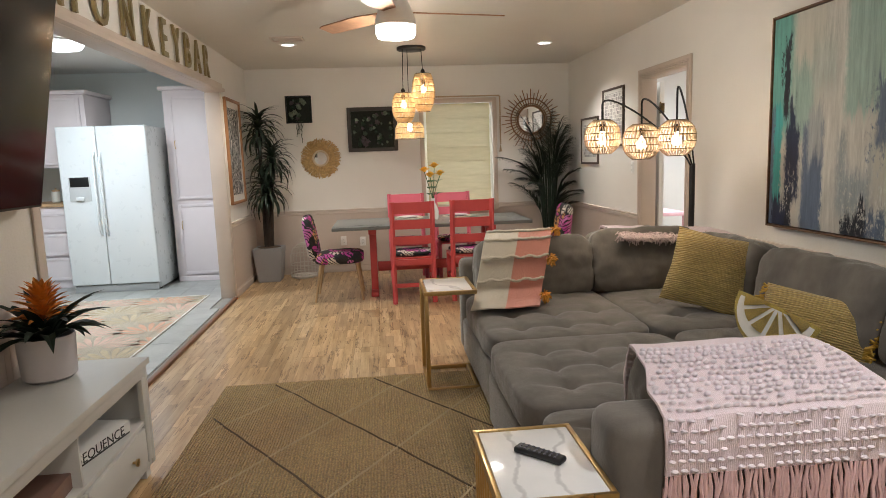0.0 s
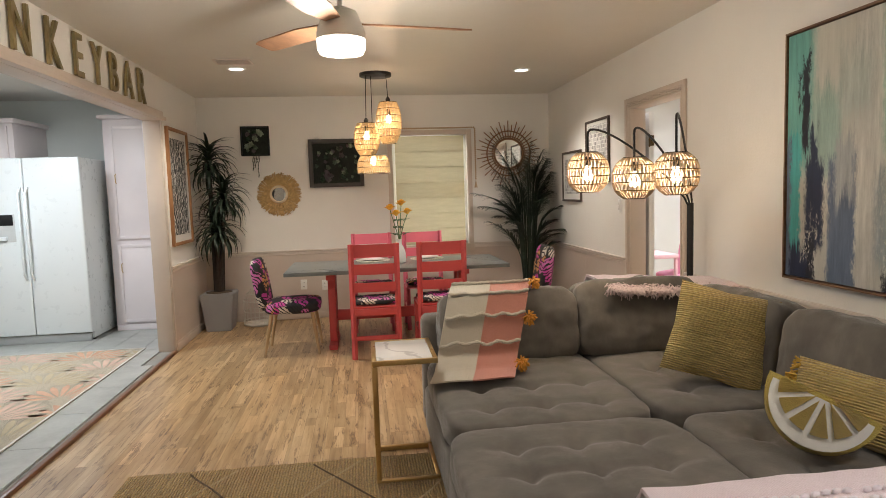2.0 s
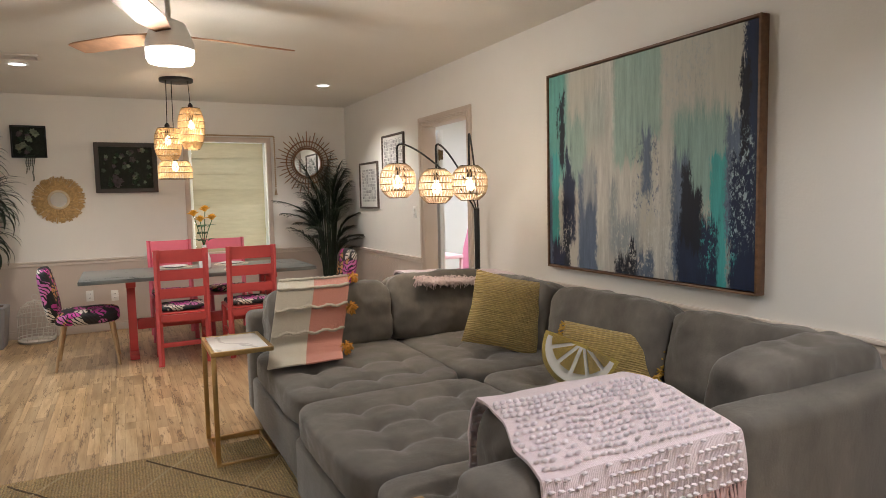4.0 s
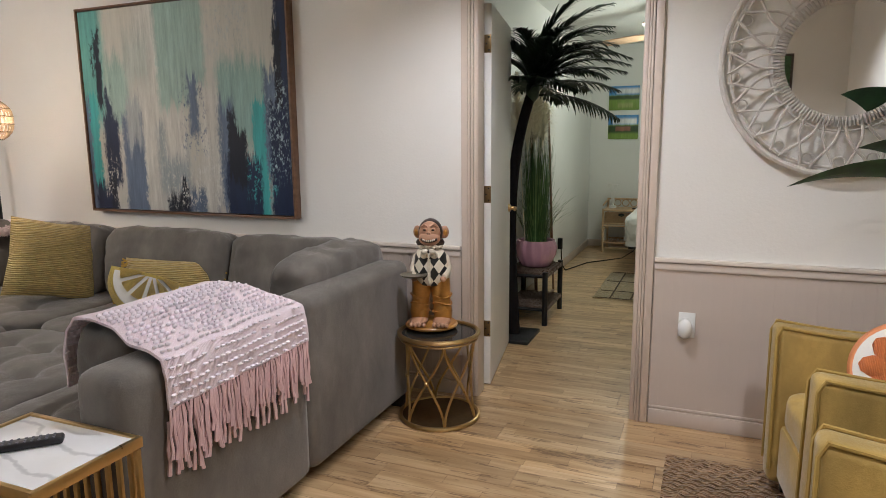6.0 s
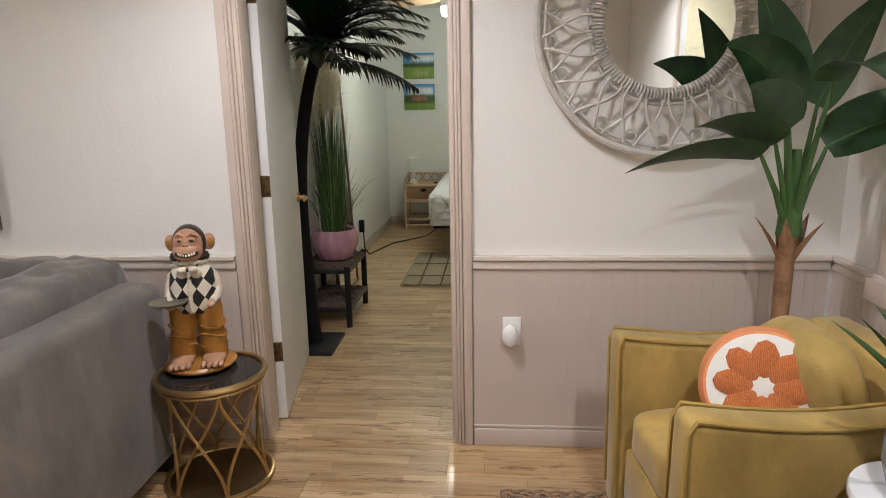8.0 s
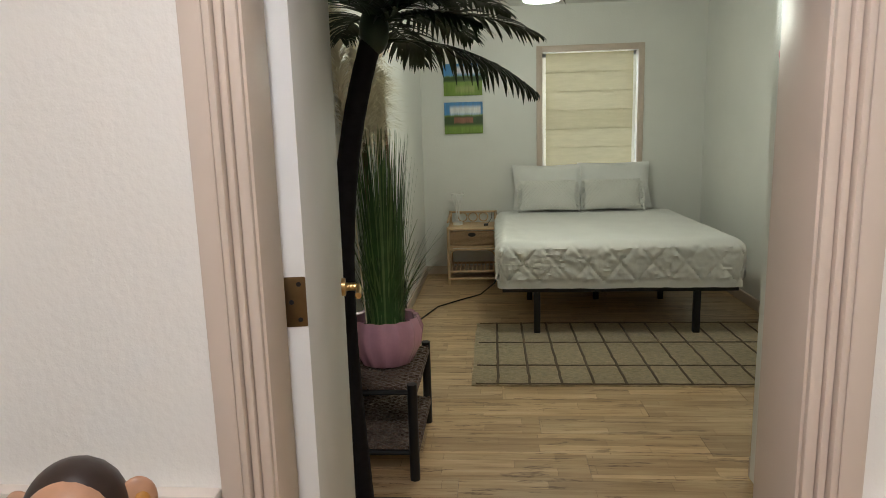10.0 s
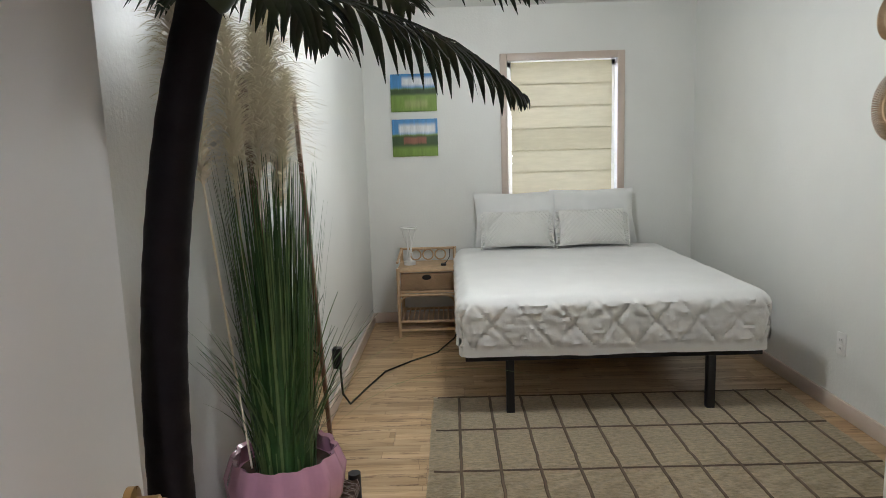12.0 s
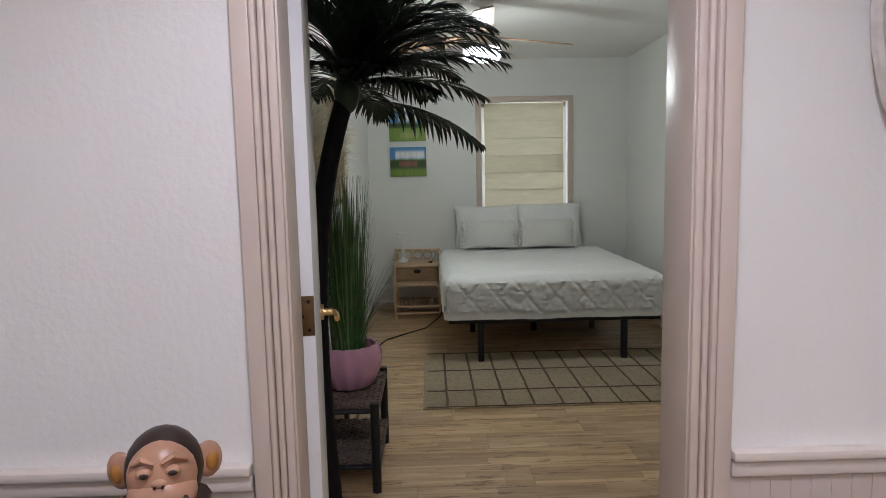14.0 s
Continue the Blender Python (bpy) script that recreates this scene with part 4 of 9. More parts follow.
# Shaggy blanket over the far corner of the back.
shag = thing("shaggy_blanket", Matrix(), "pale pink shaggy blanket laid along the sofa back corner", "throw blanket")


def shag_at(u, v):
    x = 1.90 + 0.83 * u
    y = 4.62 + 0.46 * v
    over = max(0.0, v - 0.85) * 0.5
    return (x, y, 0.886 - 0.05 * u - over - 0.035 * (1 - v) ** 3 + 0.012 * noise.noise(Vector((x * 7, y * 7, 1))))


bm = bmesh.new()
grid(bm, 24, 14, shag_at)
thicken(bm, 0.014)
part("blanket", bm, M_PINKWHITE, shag)
bm = bmesh.new()
for i in range(1100):
    u = rng.random()
    p = Vector(shag_at(u, rng.choice((0.0, 0.0, rng.random() * 0.15))))
    d = Vector((rng.uniform(-1, 1), rng.uniform(-1.2, 0.1), rng.uniform(-0.3, 0.5))).normalized()
    tube(bm, [p, p + d * 0.026, p + d * 0.048 + Vector((0, 0, -0.022))], 0.0038, 3)
hair = part("shag", bm, plain("greyed_pink_shag", (0.62, 0.50, 0.49), 0.95, vary=0.2, grain=60), shag)
hair["kind"] = "stuff"


def throw_pillow(name, w, h, t, material, m, label, seed=0, shape=2.6):
    bm = bmesh.new()
    pillow(bm, w, h, t, 16, seed, None, shape)
    ob = thing(name, m, label, "cushion")
    part("cover", bm, material, ob)
    return ob


yp = throw_pillow("cushion", 0.45, 0.45, 0.17, M_YELLOWKNIT, pose(2.20, 4.02, 0.70, -20, 12, -34), "square mustard ribbed chenille cushion on the sofa", 3)
bol = throw_pillow("cushion", 0.52, 0.27, 0.16, M_YELLOWKNIT, pose(2.28, 3.22, 0.60, -25, 4, -62), "long mustard chenille cushion with tufted ends", 6)
M_TUFTY = plain("mustard_tuft", (0.58, 0.36, 0.06), 0.95, vary=0.3)
bms = {-1: bmesh.new(), 1: bmesh.new()}
for i in range(130):
    z = rng.uniform(-0.12, 0.12)
    sx = rng.choice((-1, 1))
    bm = bms[sx]
    p = Vector((sx * 0.245, rng.uniform(-0.02, 0.02), z))
    d = Vector((sx, rng.uniform(-0.8, 0.8), rng.uniform(-0.8, 0.8))).normalized()
    tube(bm, [p, p + d * 0.02, p + d * 0.04], 0.005, 4)
for sx in (-1, 1):
    part("tuft", bms[sx], M_TUFTY, bol, "bright mustard yarn tuft")

lemon = thing("lemon_cushion", pose(1.975, 3.15, 0.520, -28, 22, -44) @ Matrix.Diagonal((0.84, 1.15, 1.10, 1)), "half-round lemon slice cushion in yellow and white", "cushion")
M_PITH = plain("white_loop_yarn", (0.80, 0.77, 0.70), 0.95, vary=0.08, grain=90, relief=0.5)
M_LEMON = woven("lemon_loops", (0.74, 0.47, 0.06), (0.88, 0.66, 0.16), 90, relief=1.0)
M_LEMONRIND = woven("lemon_rind", (0.56, 0.41, 0.08), (0.72, 0.55, 0.14), 90)


def half_disc(bm, r, y0, y1, n=22, bulge=0.0):
    """Half a disc standing on its curved side, flat edge up, between two depths."""
    t = bmesh.new()

    def at(i, k, y):
        a = math.pi + math.pi * i / n
        return (k * r * math.cos(a), y, r * 0.78 + k * r * math.sin(a) * 0.78)

    rows = []
    for k in (0.0, 0.5, 0.8, 1.0):
        rows.append([(t.verts.new(at(i, k, y0 - bulge * (1 - k * k))), t.verts.new(at(i, k, y1 + bulge * (1 - k * k)))) for i in range(n + 1)])
    for a, b in zip(rows, rows[1:]):
        for i in range(n):
            t.faces.new((a[i][0], b[i][0], b[i + 1][0], a[i + 1][0]))
            t.faces.new((a[i][1], a[i + 1][1], b[i + 1][1], b[i][1]))
    for i in range(n):
        t.faces.new((rows[-1][i][0], rows[-1][i][1], rows[-1][i + 1][1], rows[-1][i + 1][0]))
    for a, b in zip(rows, rows[1:]):
        for i in (0, n):
            t.faces.new((a[i][0], a[i][1], b[i][1], b[i][0]) if i else (a[i][0], b[i][0], b[i][1], a[i][1]))
    bmesh.ops.remove_doubles(t, verts=t.verts[:], dist=1e-5)
    bmesh.ops.recalc_face_normals(t, faces=t.faces[:])
    return add(bm, t)


bm = bmesh.new()
half_disc(bm, 0.215, -0.045, 0.055, bulge=0.03)
part("body", bm, M_LEMONRIND, lemon)
bm = bmesh.new()
half_disc(bm, 0.192, -0.058, -0.046, bulge=0.03)
part("pith", bm, M_PITH, lemon, "white looped pith")
for i in range(6):
    bm = bmesh.new()
    a0, a1 = math.pi + math.pi * (i + 0.13) / 6, math.pi + math.pi * (i + 0.87) / 6
    am = (a0 + a1) / 2
    inner = (0.035 * math.cos(am), 0.035 * math.sin(am))
    outline = [inner] + [(0.166 * math.cos(a0 + (a1 - a0) * s / 6), 0.166 * math.sin(a0 + (a1 - a0) * s / 6)) for s in range(7)]
    vs = [bm.verts.new((x, -0.097 + 0.30 * (x * x + z * z) * 2.2, 0.168 + z * 0.78)) for x, z in outline]
    bm.faces.new(vs)
    bmesh.ops.recalc_face_normals(bm, faces=bm.faces[:])
    thicken(bm, 0.006)
    part("segment", bm, M_LEMON, lemon)

# ---- living room: tables, rugs ----
tb = thing("side_table", pose(0.700, 2.098, 0) @ Matrix.Diagonal((0.86, 0.94, 0.955, 1)), "low gold-framed side table with a white marble top", "side table")
for b in ((-0.165, -0.215, 0.0, -0.150, -0.20, 0.60), (0.150, -0.215, 0.0, 0.165, -0.20, 0.60), (-0.165, 0.20, 0.0, -0.150, 0.215, 0.60), (0.150, 0.20, 0.0, 0.165, 0.215, 0.60)):
    bm = bmesh.new()
    box(bm, *b, 0.002)
    part("leg", bm, M_GOLD, tb)
for b in ((-0.170, -0.220, 0.605, 0.170, -0.205, 0.635), (-0.170, 0.205, 0.605, 0.170, 0.220, 0.635), (-0.170, -0.205, 0.605, -0.155, 0.205, 0.635), (0.155, -0.205, 0.605, 0.170, 0.205, 0.635)):
    bm = bmesh.new()
    box(bm, *b, 0.002)
    part("rim", bm, M_GOLD, tb)
for i in range(9):
    bm = bmesh.new()
    y = -0.18 + 0.045 * i
    box(bm, -0.163, y - 0.008, 0.02, -0.151, y + 0.008, 0.60, 0.002)
    part("slat", bm, M_GOLD, tb)
    bm = bmesh.new()
    box(bm, 0.151, y - 0.008, 0.02, 0.163, y + 0.008, 0.60, 0.002)
    part("slat", bm, M_GOLD, tb)
bm = bmesh.new()
box(bm, -0.153, -0.203, 0.612, 0.153, 0.203, 0.631, 0.002)
part("marble_top", bm, M_MARBLE, tb, "white marble top with grey veins")
bm = bmesh.new()
box(bm, -0.163, -0.213, 0.0, 0.163, 0.213, 0.018, 0.002)
part("base_plate", bm, M_GOLD, tb)

rem = thing("remote_control", pose(0.708, 2.112, 0.603, 0, 0, -45) @ Matrix.Diagonal((0.86, 0.95, 1, 1)), "black remote control lying on the marble table", "remote control")
bm = bmesh.new()
box(bm, -0.085, -0.021, 0, 0.085, 0.021, 0.018, 0.008, segments=3)
part("case", bm, plain("black_plastic", (0.012, 0.012, 0.014), 0.4, vary=0.1), rem)
M_BTN = plain("grey_button", (0.10, 0.10, 0.13), 0.5)
for i in range(8):
    for j in (-1, 0, 1):
        if i == 2 and j == 0:
            continue
        bm = bmesh.new()
        lathe(bm, [(0.0045, 0.017), (0.004, 0.020), (0.0001, 0.020)], 8, pose(-0.065 + i * 0.018, j * 0.011, 0))
        part("button", bm, M_BTN, rem)

ct = thing("c_table", pose(0.706, 4.46, 0), "C-shaped gold side table with a marble top by the sofa", "side table")
for b in ((-0.16, -0.225, 0.595, 0.16, -0.205, 0.620), (-0.16, 0.205, 0.595, 0.16, 0.225, 0.620), (-0.16, -0.205, 0.595, -0.14, 0.205, 0.620), (0.14, -0.205, 0.595, 0.16, 0.205, 0.620)):
    bm = bmesh.new()
    box(bm, *b, 0.002)
    part("rim", bm, M_GOLD, ct)
bm = bmesh.new()
box(bm, -0.138, -0.203, 0.600, 0.138, 0.203, 0.618, 0.002)
part("marble_top", bm, M_MARBLE, ct, "white marble top with grey veins")
for b in ((-0.16, -0.225, 0.025, -0.135, -0.205, 0.593), (-0.16, 0.205, 0.025, -0.135, 0.225, 0.593)):
    bm = bmesh.new()
    box(bm, *b, 0.002)
    part("upright", bm, M_GOLD, ct)
for b in ((-0.16, -0.225, 0.0, 0.16, -0.20, 0.024), (-0.16, 0.20, 0.0, 0.16, 0.225, 0.024), (-0.16, -0.20, 0.0, -0.135, 0.20, 0.024), (0.135, -0.20, 0.0, 0.16, 0.20, 0.024)):
    bm = bmesh.new()
    box(bm, *b, 0.002)
    part("foot_bar", bm, M_GOLD, ct)

rug = thing("area_rug", Matrix(), "khaki woven area rug with a diamond line pattern", "rug")
bm = bmesh.new()
grid(bm, 40, 50, lambda u, v: (-0.72 + 2.32 * u + 0.006 * noise.noise(Vector((v * 9, u, 0))), 2.02 + 2.54 * v + 0.006 * noise.noise(Vector((u * 9, v, 4))), 0.012 + 0.002 * noise.noise(Vector((u * 30, v * 30, 0)))))
thicken(bm, 0.010)
part("rug_body", bm, M_KHAKI, rug)
for k in range(-3, 7):
    for sign in (1, -1):
        pts = []
        for i in range(41):
            y = 2.06 + 2.46 * i / 40
            x = -0.72 + 0.62 * k + sign * (y - 2.02) * 0.72 + (0 if sign > 0 else 1.5) + 0.014 * noise.noise(Vector((y * 5, k, sign)))
            if -0.69 < x < 1.57:
                pts.append((x, y, 0.0135))
        if len(pts) > 2:
            bm = bmesh.new()
            tube(bm, pts, 0.006, 5, flat=0.6)
            part("line", bm, M_RUGLINE if sign > 0 else M_RUGDARK, rug)

jr = thing("jute_rug", Matrix(), "small brown striped jute rug before the armchairs", "rug")
for i in range(48):
    x = 0.90 + i * 0.0325
    bm = bmesh.new()
    pts = [(x + 0.004 * noise.noise(Vector((j * 0.4, i, 0))), -0.25 + 0.950 * j / 64, 0.010 + 0.002 * math.sin(j * 1.57 + i * 1.7)) for j in range(65)]
    tube(bm, pts, [0.0150 + 0.0035 * math.sin(j * 1.57 + i * 1.7) for j in range(65)], 6, flat=0.6)
    part("cord", bm, M_JUTE, jr)

# ---- living room: media wall ----
con = thing("media_console", pose(XL + 0.022, 1.55, 0), "warm grey painted media console with open cubby and drawers", "cabinet")
CW, CL, CH = 0.445, 1.93, 0.55
for nm, b in (("top", (0, -0.01, 0.52, CW + 0.012, CL + 0.012, 0.55)), ("end_panel", (0, CL - 0.03, 0.05, CW, CL, 0.519)), ("end_panel", (0, 0, 0.05, CW, 0.03, 0.519)), ("shelf", (0.01, 0.031, 0.255, CW - 0.005, CL - 0.031, 0.275)), ("bottom", (0.01, 0.031, 0.05, CW - 0.005, CL - 0.031, 0.075)), ("back_panel", (0.0, 0.031, 0.076, 0.009, CL - 0.031, 0.519)), ("front_rail", (CW - 0.022, 0.031, 0.470, CW, CL - 0.031, 0.519)), ("front_stile", (CW - 0.022, CL - 0.075, 0.076, CW + 0.001, CL - 0.031, 0.469))):
    bm = bmesh.new()
    box(bm, *b, 0.003)
    part(nm, bm, M_GREYPAINT, con)
for i in range(3):
    y0 = CL - 0.085 - (i + 1) * 0.58
    bm = bmesh.new()
    box(bm, CW - 0.020, y0, 0.080, CW + 0.004, y0 + 0.57, 0.250, 0.004)
    dr = part("drawer", bm, M_GREYPAINT, con)
    bm = bmesh.new()
    lathe(bm, [(0.006, 0), (0.006, 0.012), (0.016, 0.016), (0.017, 0.024), (0.0001, 0.028)], 16, pose(CW + 0.004, y0 + 0.40, 0.165, 0, 90, 0))
    part("knob", bm, M_BRASS, dr, "small brass knob")
    bm = bmesh.new()
    box(bm, 0.02, y0 - 0.012, 0.276, CW - 0.01, y0 + 0.003, 0.469, 0.002)
    part("divider", bm, M_GREYPAINT, con)
for y in (0.06, CL - 0.06):
    for x in (0.04, CW - 0.04):
        bm = bmesh.new()
        box(bm, x - 0.025, y - 0.025, 0, x + 0.025, y + 0.025, 0.049, 0.003)
        part("foot", bm, M_GREYPAINT, con)

M_GAMEBLACK = plain("game_box_black", (0.025, 0.022, 0.022), 0.45)
M_GAMEWHITE = plain("game_box_white", (0.78, 0.76, 0.73), 0.5, vary=0.05)
gx, gy = XL + 0.022 + 0.20, 3.13
gm = thing("board_game", pose(gx, gy, 0.276, 0, 0, -12), "black and white board game box with large lettering", "board game")
bm = bmesh.new()
box(bm, -0.19, -0.19, 0, 0.19, 0.19, 0.045, 0.003)
part("box", bm, M_GAMEBLACK, gm)
bm = bmesh.new()
box(bm, -0.193, -0.193, 0.010, 0.193, 0.193, 0.056, 0.003)
lid = part("lid", bm, M_GAMEWHITE, gm)
bm = bmesh.new()
text_mesh(bm, "SEQUENCE", 0.060, 0.0006, pose(0.1938, 0.0, 0.013, 90, 0, 90) @ Matrix.Diagonal((1.0, 0.95, 1, 1)))
part("lettering", bm, M_GAMEBLACK, gm, smooth=0)
bm = bmesh.new()
text_mesh(bm, "SEQUENCE", 0.060, 0.0006, pose(0.0, -0.1938, 0.013, 90, 0, 0) @ Matrix.Diagonal((1.0, 0.95, 1, 1)))
part("lettering", bm, M_GAMEBLACK, gm, smooth=0)
gm2 = thing("board_game", pose(gx + 0.02, 2.66, 0.276, 0, 0, 4), "brown board game box lying in the console", "board game")
bm = bmesh.new()
box(bm, -0.19, -0.18, 0, 0.19, 0.18, 0.06, 0.003)
part("box", bm, plain("game_box_brown", (0.22, 0.12, 0.09), 0.5), gm2)

# Bromeliad in a pale pot.
br = thing("bromeliad", pose(-1.10, 3.26, 0.551) @ Matrix.Diagonal((1.2, 1.2, 1.2, 1)), "bromeliad with an orange flower in a pale grey pot", "potted plant")
bm = bmesh.new()
lathe(bm, [(0.070, 0.0), (0.086, 0.012), (0.092, 0.15), (0.090, 0.155), (0.082, 0.150), (0.078, 0.13), (0.0001, 0.13)], 32)
part("pot", bm, plain("lilac_grey_ceramic", (0.55, 0.51, 0.51), 0.5, vary=0.06), br)
bm = bmesh.new()
rng = random.Random(11)
for i in range(34):
    a = i * 2.399
    k = i / 34
    blade(bm, (0.02 * math.cos(a), 0.02 * math.sin(a), 0.13), a, 72 - 45 * k + rng.uniform(-8, 8), 0.23 * rng.uniform(0.8, 1.1), 0.042, 55 + 30 * k, 7, 0.4, 0.8)
part("leaves", bm, M_LEAFDARK, br)
bm = bmesh.new()
for i in range(60):
    a, k = i * 2.399, i / 60
    blade(bm, (0.012 * math.cos(a), 0.012 * math.sin(a), 0.20 + 0.09 * (1 - k)), a, 80 - 60 * k, 0.075 + 0.03 * k, 0.026, 40, 4, 0.4, 0.8)
part("flower", bm, plain("orange_bract", (0.75, 0.26, 0.03), 0.5, vary=0.35, blotch=20), br, "orange star-shaped flower")

# Wall television, tilted down.
tv = thing("television", pose(-1.20, 3.50, 1.262, 0, 10.4, 0), "large black wall-mounted television tilted downward", "television")
bm = bmesh.new()
box(bm, -0.02, -1.66, 0, 0.03, 0.0, 0.95, 0.004)
part("case", bm, M_BLACK, tv)
bm = bmesh.new()
box(bm, 0.0305, -1.65, 0.012, 0.032, -0.010, 0.94)
part("screen", bm, M_SCREEN, tv)
bm = bmesh.new()
box(bm, -0.05, -1.1, 0.30, -0.0205, -0.6, 0.60, 0.004)
part("bracket", bm, M_BLACK, tv)

# Gold letters over the kitchen opening.
M_LETTER = plain("antique_gold_letter", (0.36, 0.29, 0.15), 0.36, 0.85, vary=0.25, grain=30)
LY = [4.14, 4.55, 4.96, 5.33, 5.67, 5.98, 6.27, 6.57, 6.87]
for ch, y in zip("MONKEYBAR", LY):
    ob = thing("letter", pose(XL + 0.006, y, 2.232), "antique gold metal letter standing on the opening trim", "letter", "gold letters over the opening")
    bm = bmesh.new()
    text_mesh(bm, ch, 0.405, 0.010, pose(0.014, 0, 0.004, 90, 0, 90) @ Matrix.Diagonal((0.72, 1, 1, 1)))
    part("face", bm, M_LETTER, ob, smooth=30)

# ---- living room: the long wall ----
P0, P1, PZ0, PZ1 = 2.735, 4.325, 0.915, 2.176
NAVY, TEAL, CREAM, SLATE, TURQ = (0.014, 0.026, 0.070), (0.16, 0.42, 0.38), (0.60, 0.585, 0.52), (0.13, 0.175, 0.26), (0.08, 0.44, 0.44)
PALE, INK = (0.62, 0.61, 0.56), (0.008, 0.012, 0.026)
STROKES = [(PALE, 0.560, 0.700, -0.200, 1.200, 0.060), (TEAL, 0.870, 1.200, 0.450, 1.200, 0.100), ((0.34, 0.47, 0.42), 0.370, 0.600, 0.500, 1.200, 0.060), ((0.34, 0.47, 0.42), 0.750, 0.870, 0.420, 0.740, 0.070), ((0.30, 0.46, 0.42), 0.100, 0.320, 0.330, 0.700, 0.080),
           ((0.46, 0.50, 0.46), 0.640, 0.760, 0.620, 0.860, 0.090), (SLATE, 0.690, 0.800, -0.200, 0.500, 0.040), ((0.40, 0.42, 0.43), 0.700, 0.775, 0.320, 0.560, 0.050), (PALE, 0.600, 0.690, -0.200, 0.520, 0.040), ((0.36, 0.40, 0.42), 0.470, 0.620, 0.080, 0.420, 0.070),
           (PALE, 0.480, 0.580, 0.280, 0.500, 0.060), (SLATE, 0.410, 0.455, 0.360, 0.640, 0.030), (PALE, 0.320, 0.410, 0.040, 0.600, 0.040), (SLATE, 0.250, 0.325, 0.040, 0.520, 0.050), (TURQ, 0.925, 0.975, 0.100, 0.580, 0.025),
           (TURQ, 0.105, 0.170, -0.200, 0.520, 0.025), (SLATE, 0.040, 0.115, 0.220, 0.660, 0.030), (NAVY, -0.200, 0.100, -0.200, 0.520, 0.030), (NAVY, -0.200, 0.055, -0.200, 1.200, 0.020), (INK, 0.035, 0.065, 0.500, 0.840, 0.015),
           (NAVY, 0.820, 0.900, 0.140, 0.480, 0.030), (NAVY, 0.850, 0.880, 0.400, 0.600, 0.020), (INK, 0.888, 0.918, 0.520, 0.880, 0.012), (INK, 0.928, 0.938, 0.660, 0.840, 0.008), (NAVY, 0.880, 0.980, -0.200, 0.140, 0.030),
           (INK, 0.855, 0.890, -0.200, 0.180, 0.020), (SLATE, 0.970, 1.200, -0.200, 0.560, 0.020), (NAVY, 0.140, 0.300, -0.200, 0.280, 0.030), (INK, 0.200, 0.285, 0.160, 0.380, 0.025), (INK, 0.245, 0.280, 0.360, 0.480, 0.015),
           (INK, 0.420, 0.590, -0.200, 0.090, 0.030), (INK, 0.490, 0.520, 0.050, 0.170, 0.012), (SLATE, 0.340, 0.480, -0.200, 0.120, 0.050), (PALE, 0.345, 0.400, -0.200, 0.260, 0.030)]
STROKES += [(PALE, 0.32, 0.60, 0.02, 0.44, 0.10, 1), ((0.70, 0.70, 0.66), 0.33, 0.44, 0.02, 0.34, 0.08, 1), (SLATE, 0.38, 0.50, 0.30, 0.60, 0.08, 1), (TURQ, 0.08, 0.20, 0.08, 0.30, 0.05, 1), ((0.40, 0.52, 0.58), 0.02, 0.10, 0.18, 0.62, 0.05, 1),
            (PALE, 0.84, 0.92, 0.10, 0.26, 0.03, 1), ((0.50, 0.52, 0.50), 0.16, 0.36, 0.72, 0.98, 0.08, 1)]
pt = thing("abstract_painting", pose(XW, P0, PZ0), "large abstract canvas in teal, cream and navy, thin walnut frame", "painting")
M_CANVAS = patches("abstract_canvas", CREAM, "Y", (P1 - P0, PZ1 - PZ0), STROKES)
bm = bmesh.new()
box(bm, -0.050, 0.018, 0.018, -0.008, P1 - P0 - 0.018, PZ1 - PZ0 - 0.018, 0.002)
part("canvas", bm, M_CANVAS, pt)
M_WALNUT = wood("walnut_frame", ((0.3, (0.13, 0.065, 0.035)), (0.7, (0.25, 0.14, 0.08))), (30, 3, 30), 0.4)
L, Hh = P1 - P0, PZ1 - PZ0
for b in ((-0.058, 0, 0, -0.002, 0.012, Hh), (-0.058, L - 0.012, 0, -0.002, L, Hh), (-0.058, 0.012, 0, -0.002, L - 0.012, 0.012), (-0.058, 0.012, Hh - 0.012, -0.002, L - 0.012, Hh)):
    bm = bmesh.new()
    box(bm, *b, 0.0015)
    part("frame_strip", bm, M_WALNUT, pt)

# Arc lamp with three woven shades.
al = thing("arc_floor_lamp", Matrix(), "black three-arm arc floor lamp with woven rattan shades", "floor lamp")
PX, PY = 2.665, 5.16
bm = bmesh.new()
lathe(bm, [(0.12, 0), (0.12, 0.02), (0.11, 0.03), (0.0001, 0.03)], 28, pose(PX - 0.02, PY, 0))
part("base", bm, M_BLACK, al)
bm = bmesh.new()
tube(bm, [(PX, PY, 0.03), (PX, PY, 1.30)], 0.021, 12)
part("pole", bm, M_BLACK, al)
M_RATTAN = plain("woven_rattan", (0.50, 0.37, 0.24), 0.7, vary=0.3, grain=50, blotch=30)


def shade_profile(z):
    return 0.112 * (1 - abs(z) ** 3 * 0.52)


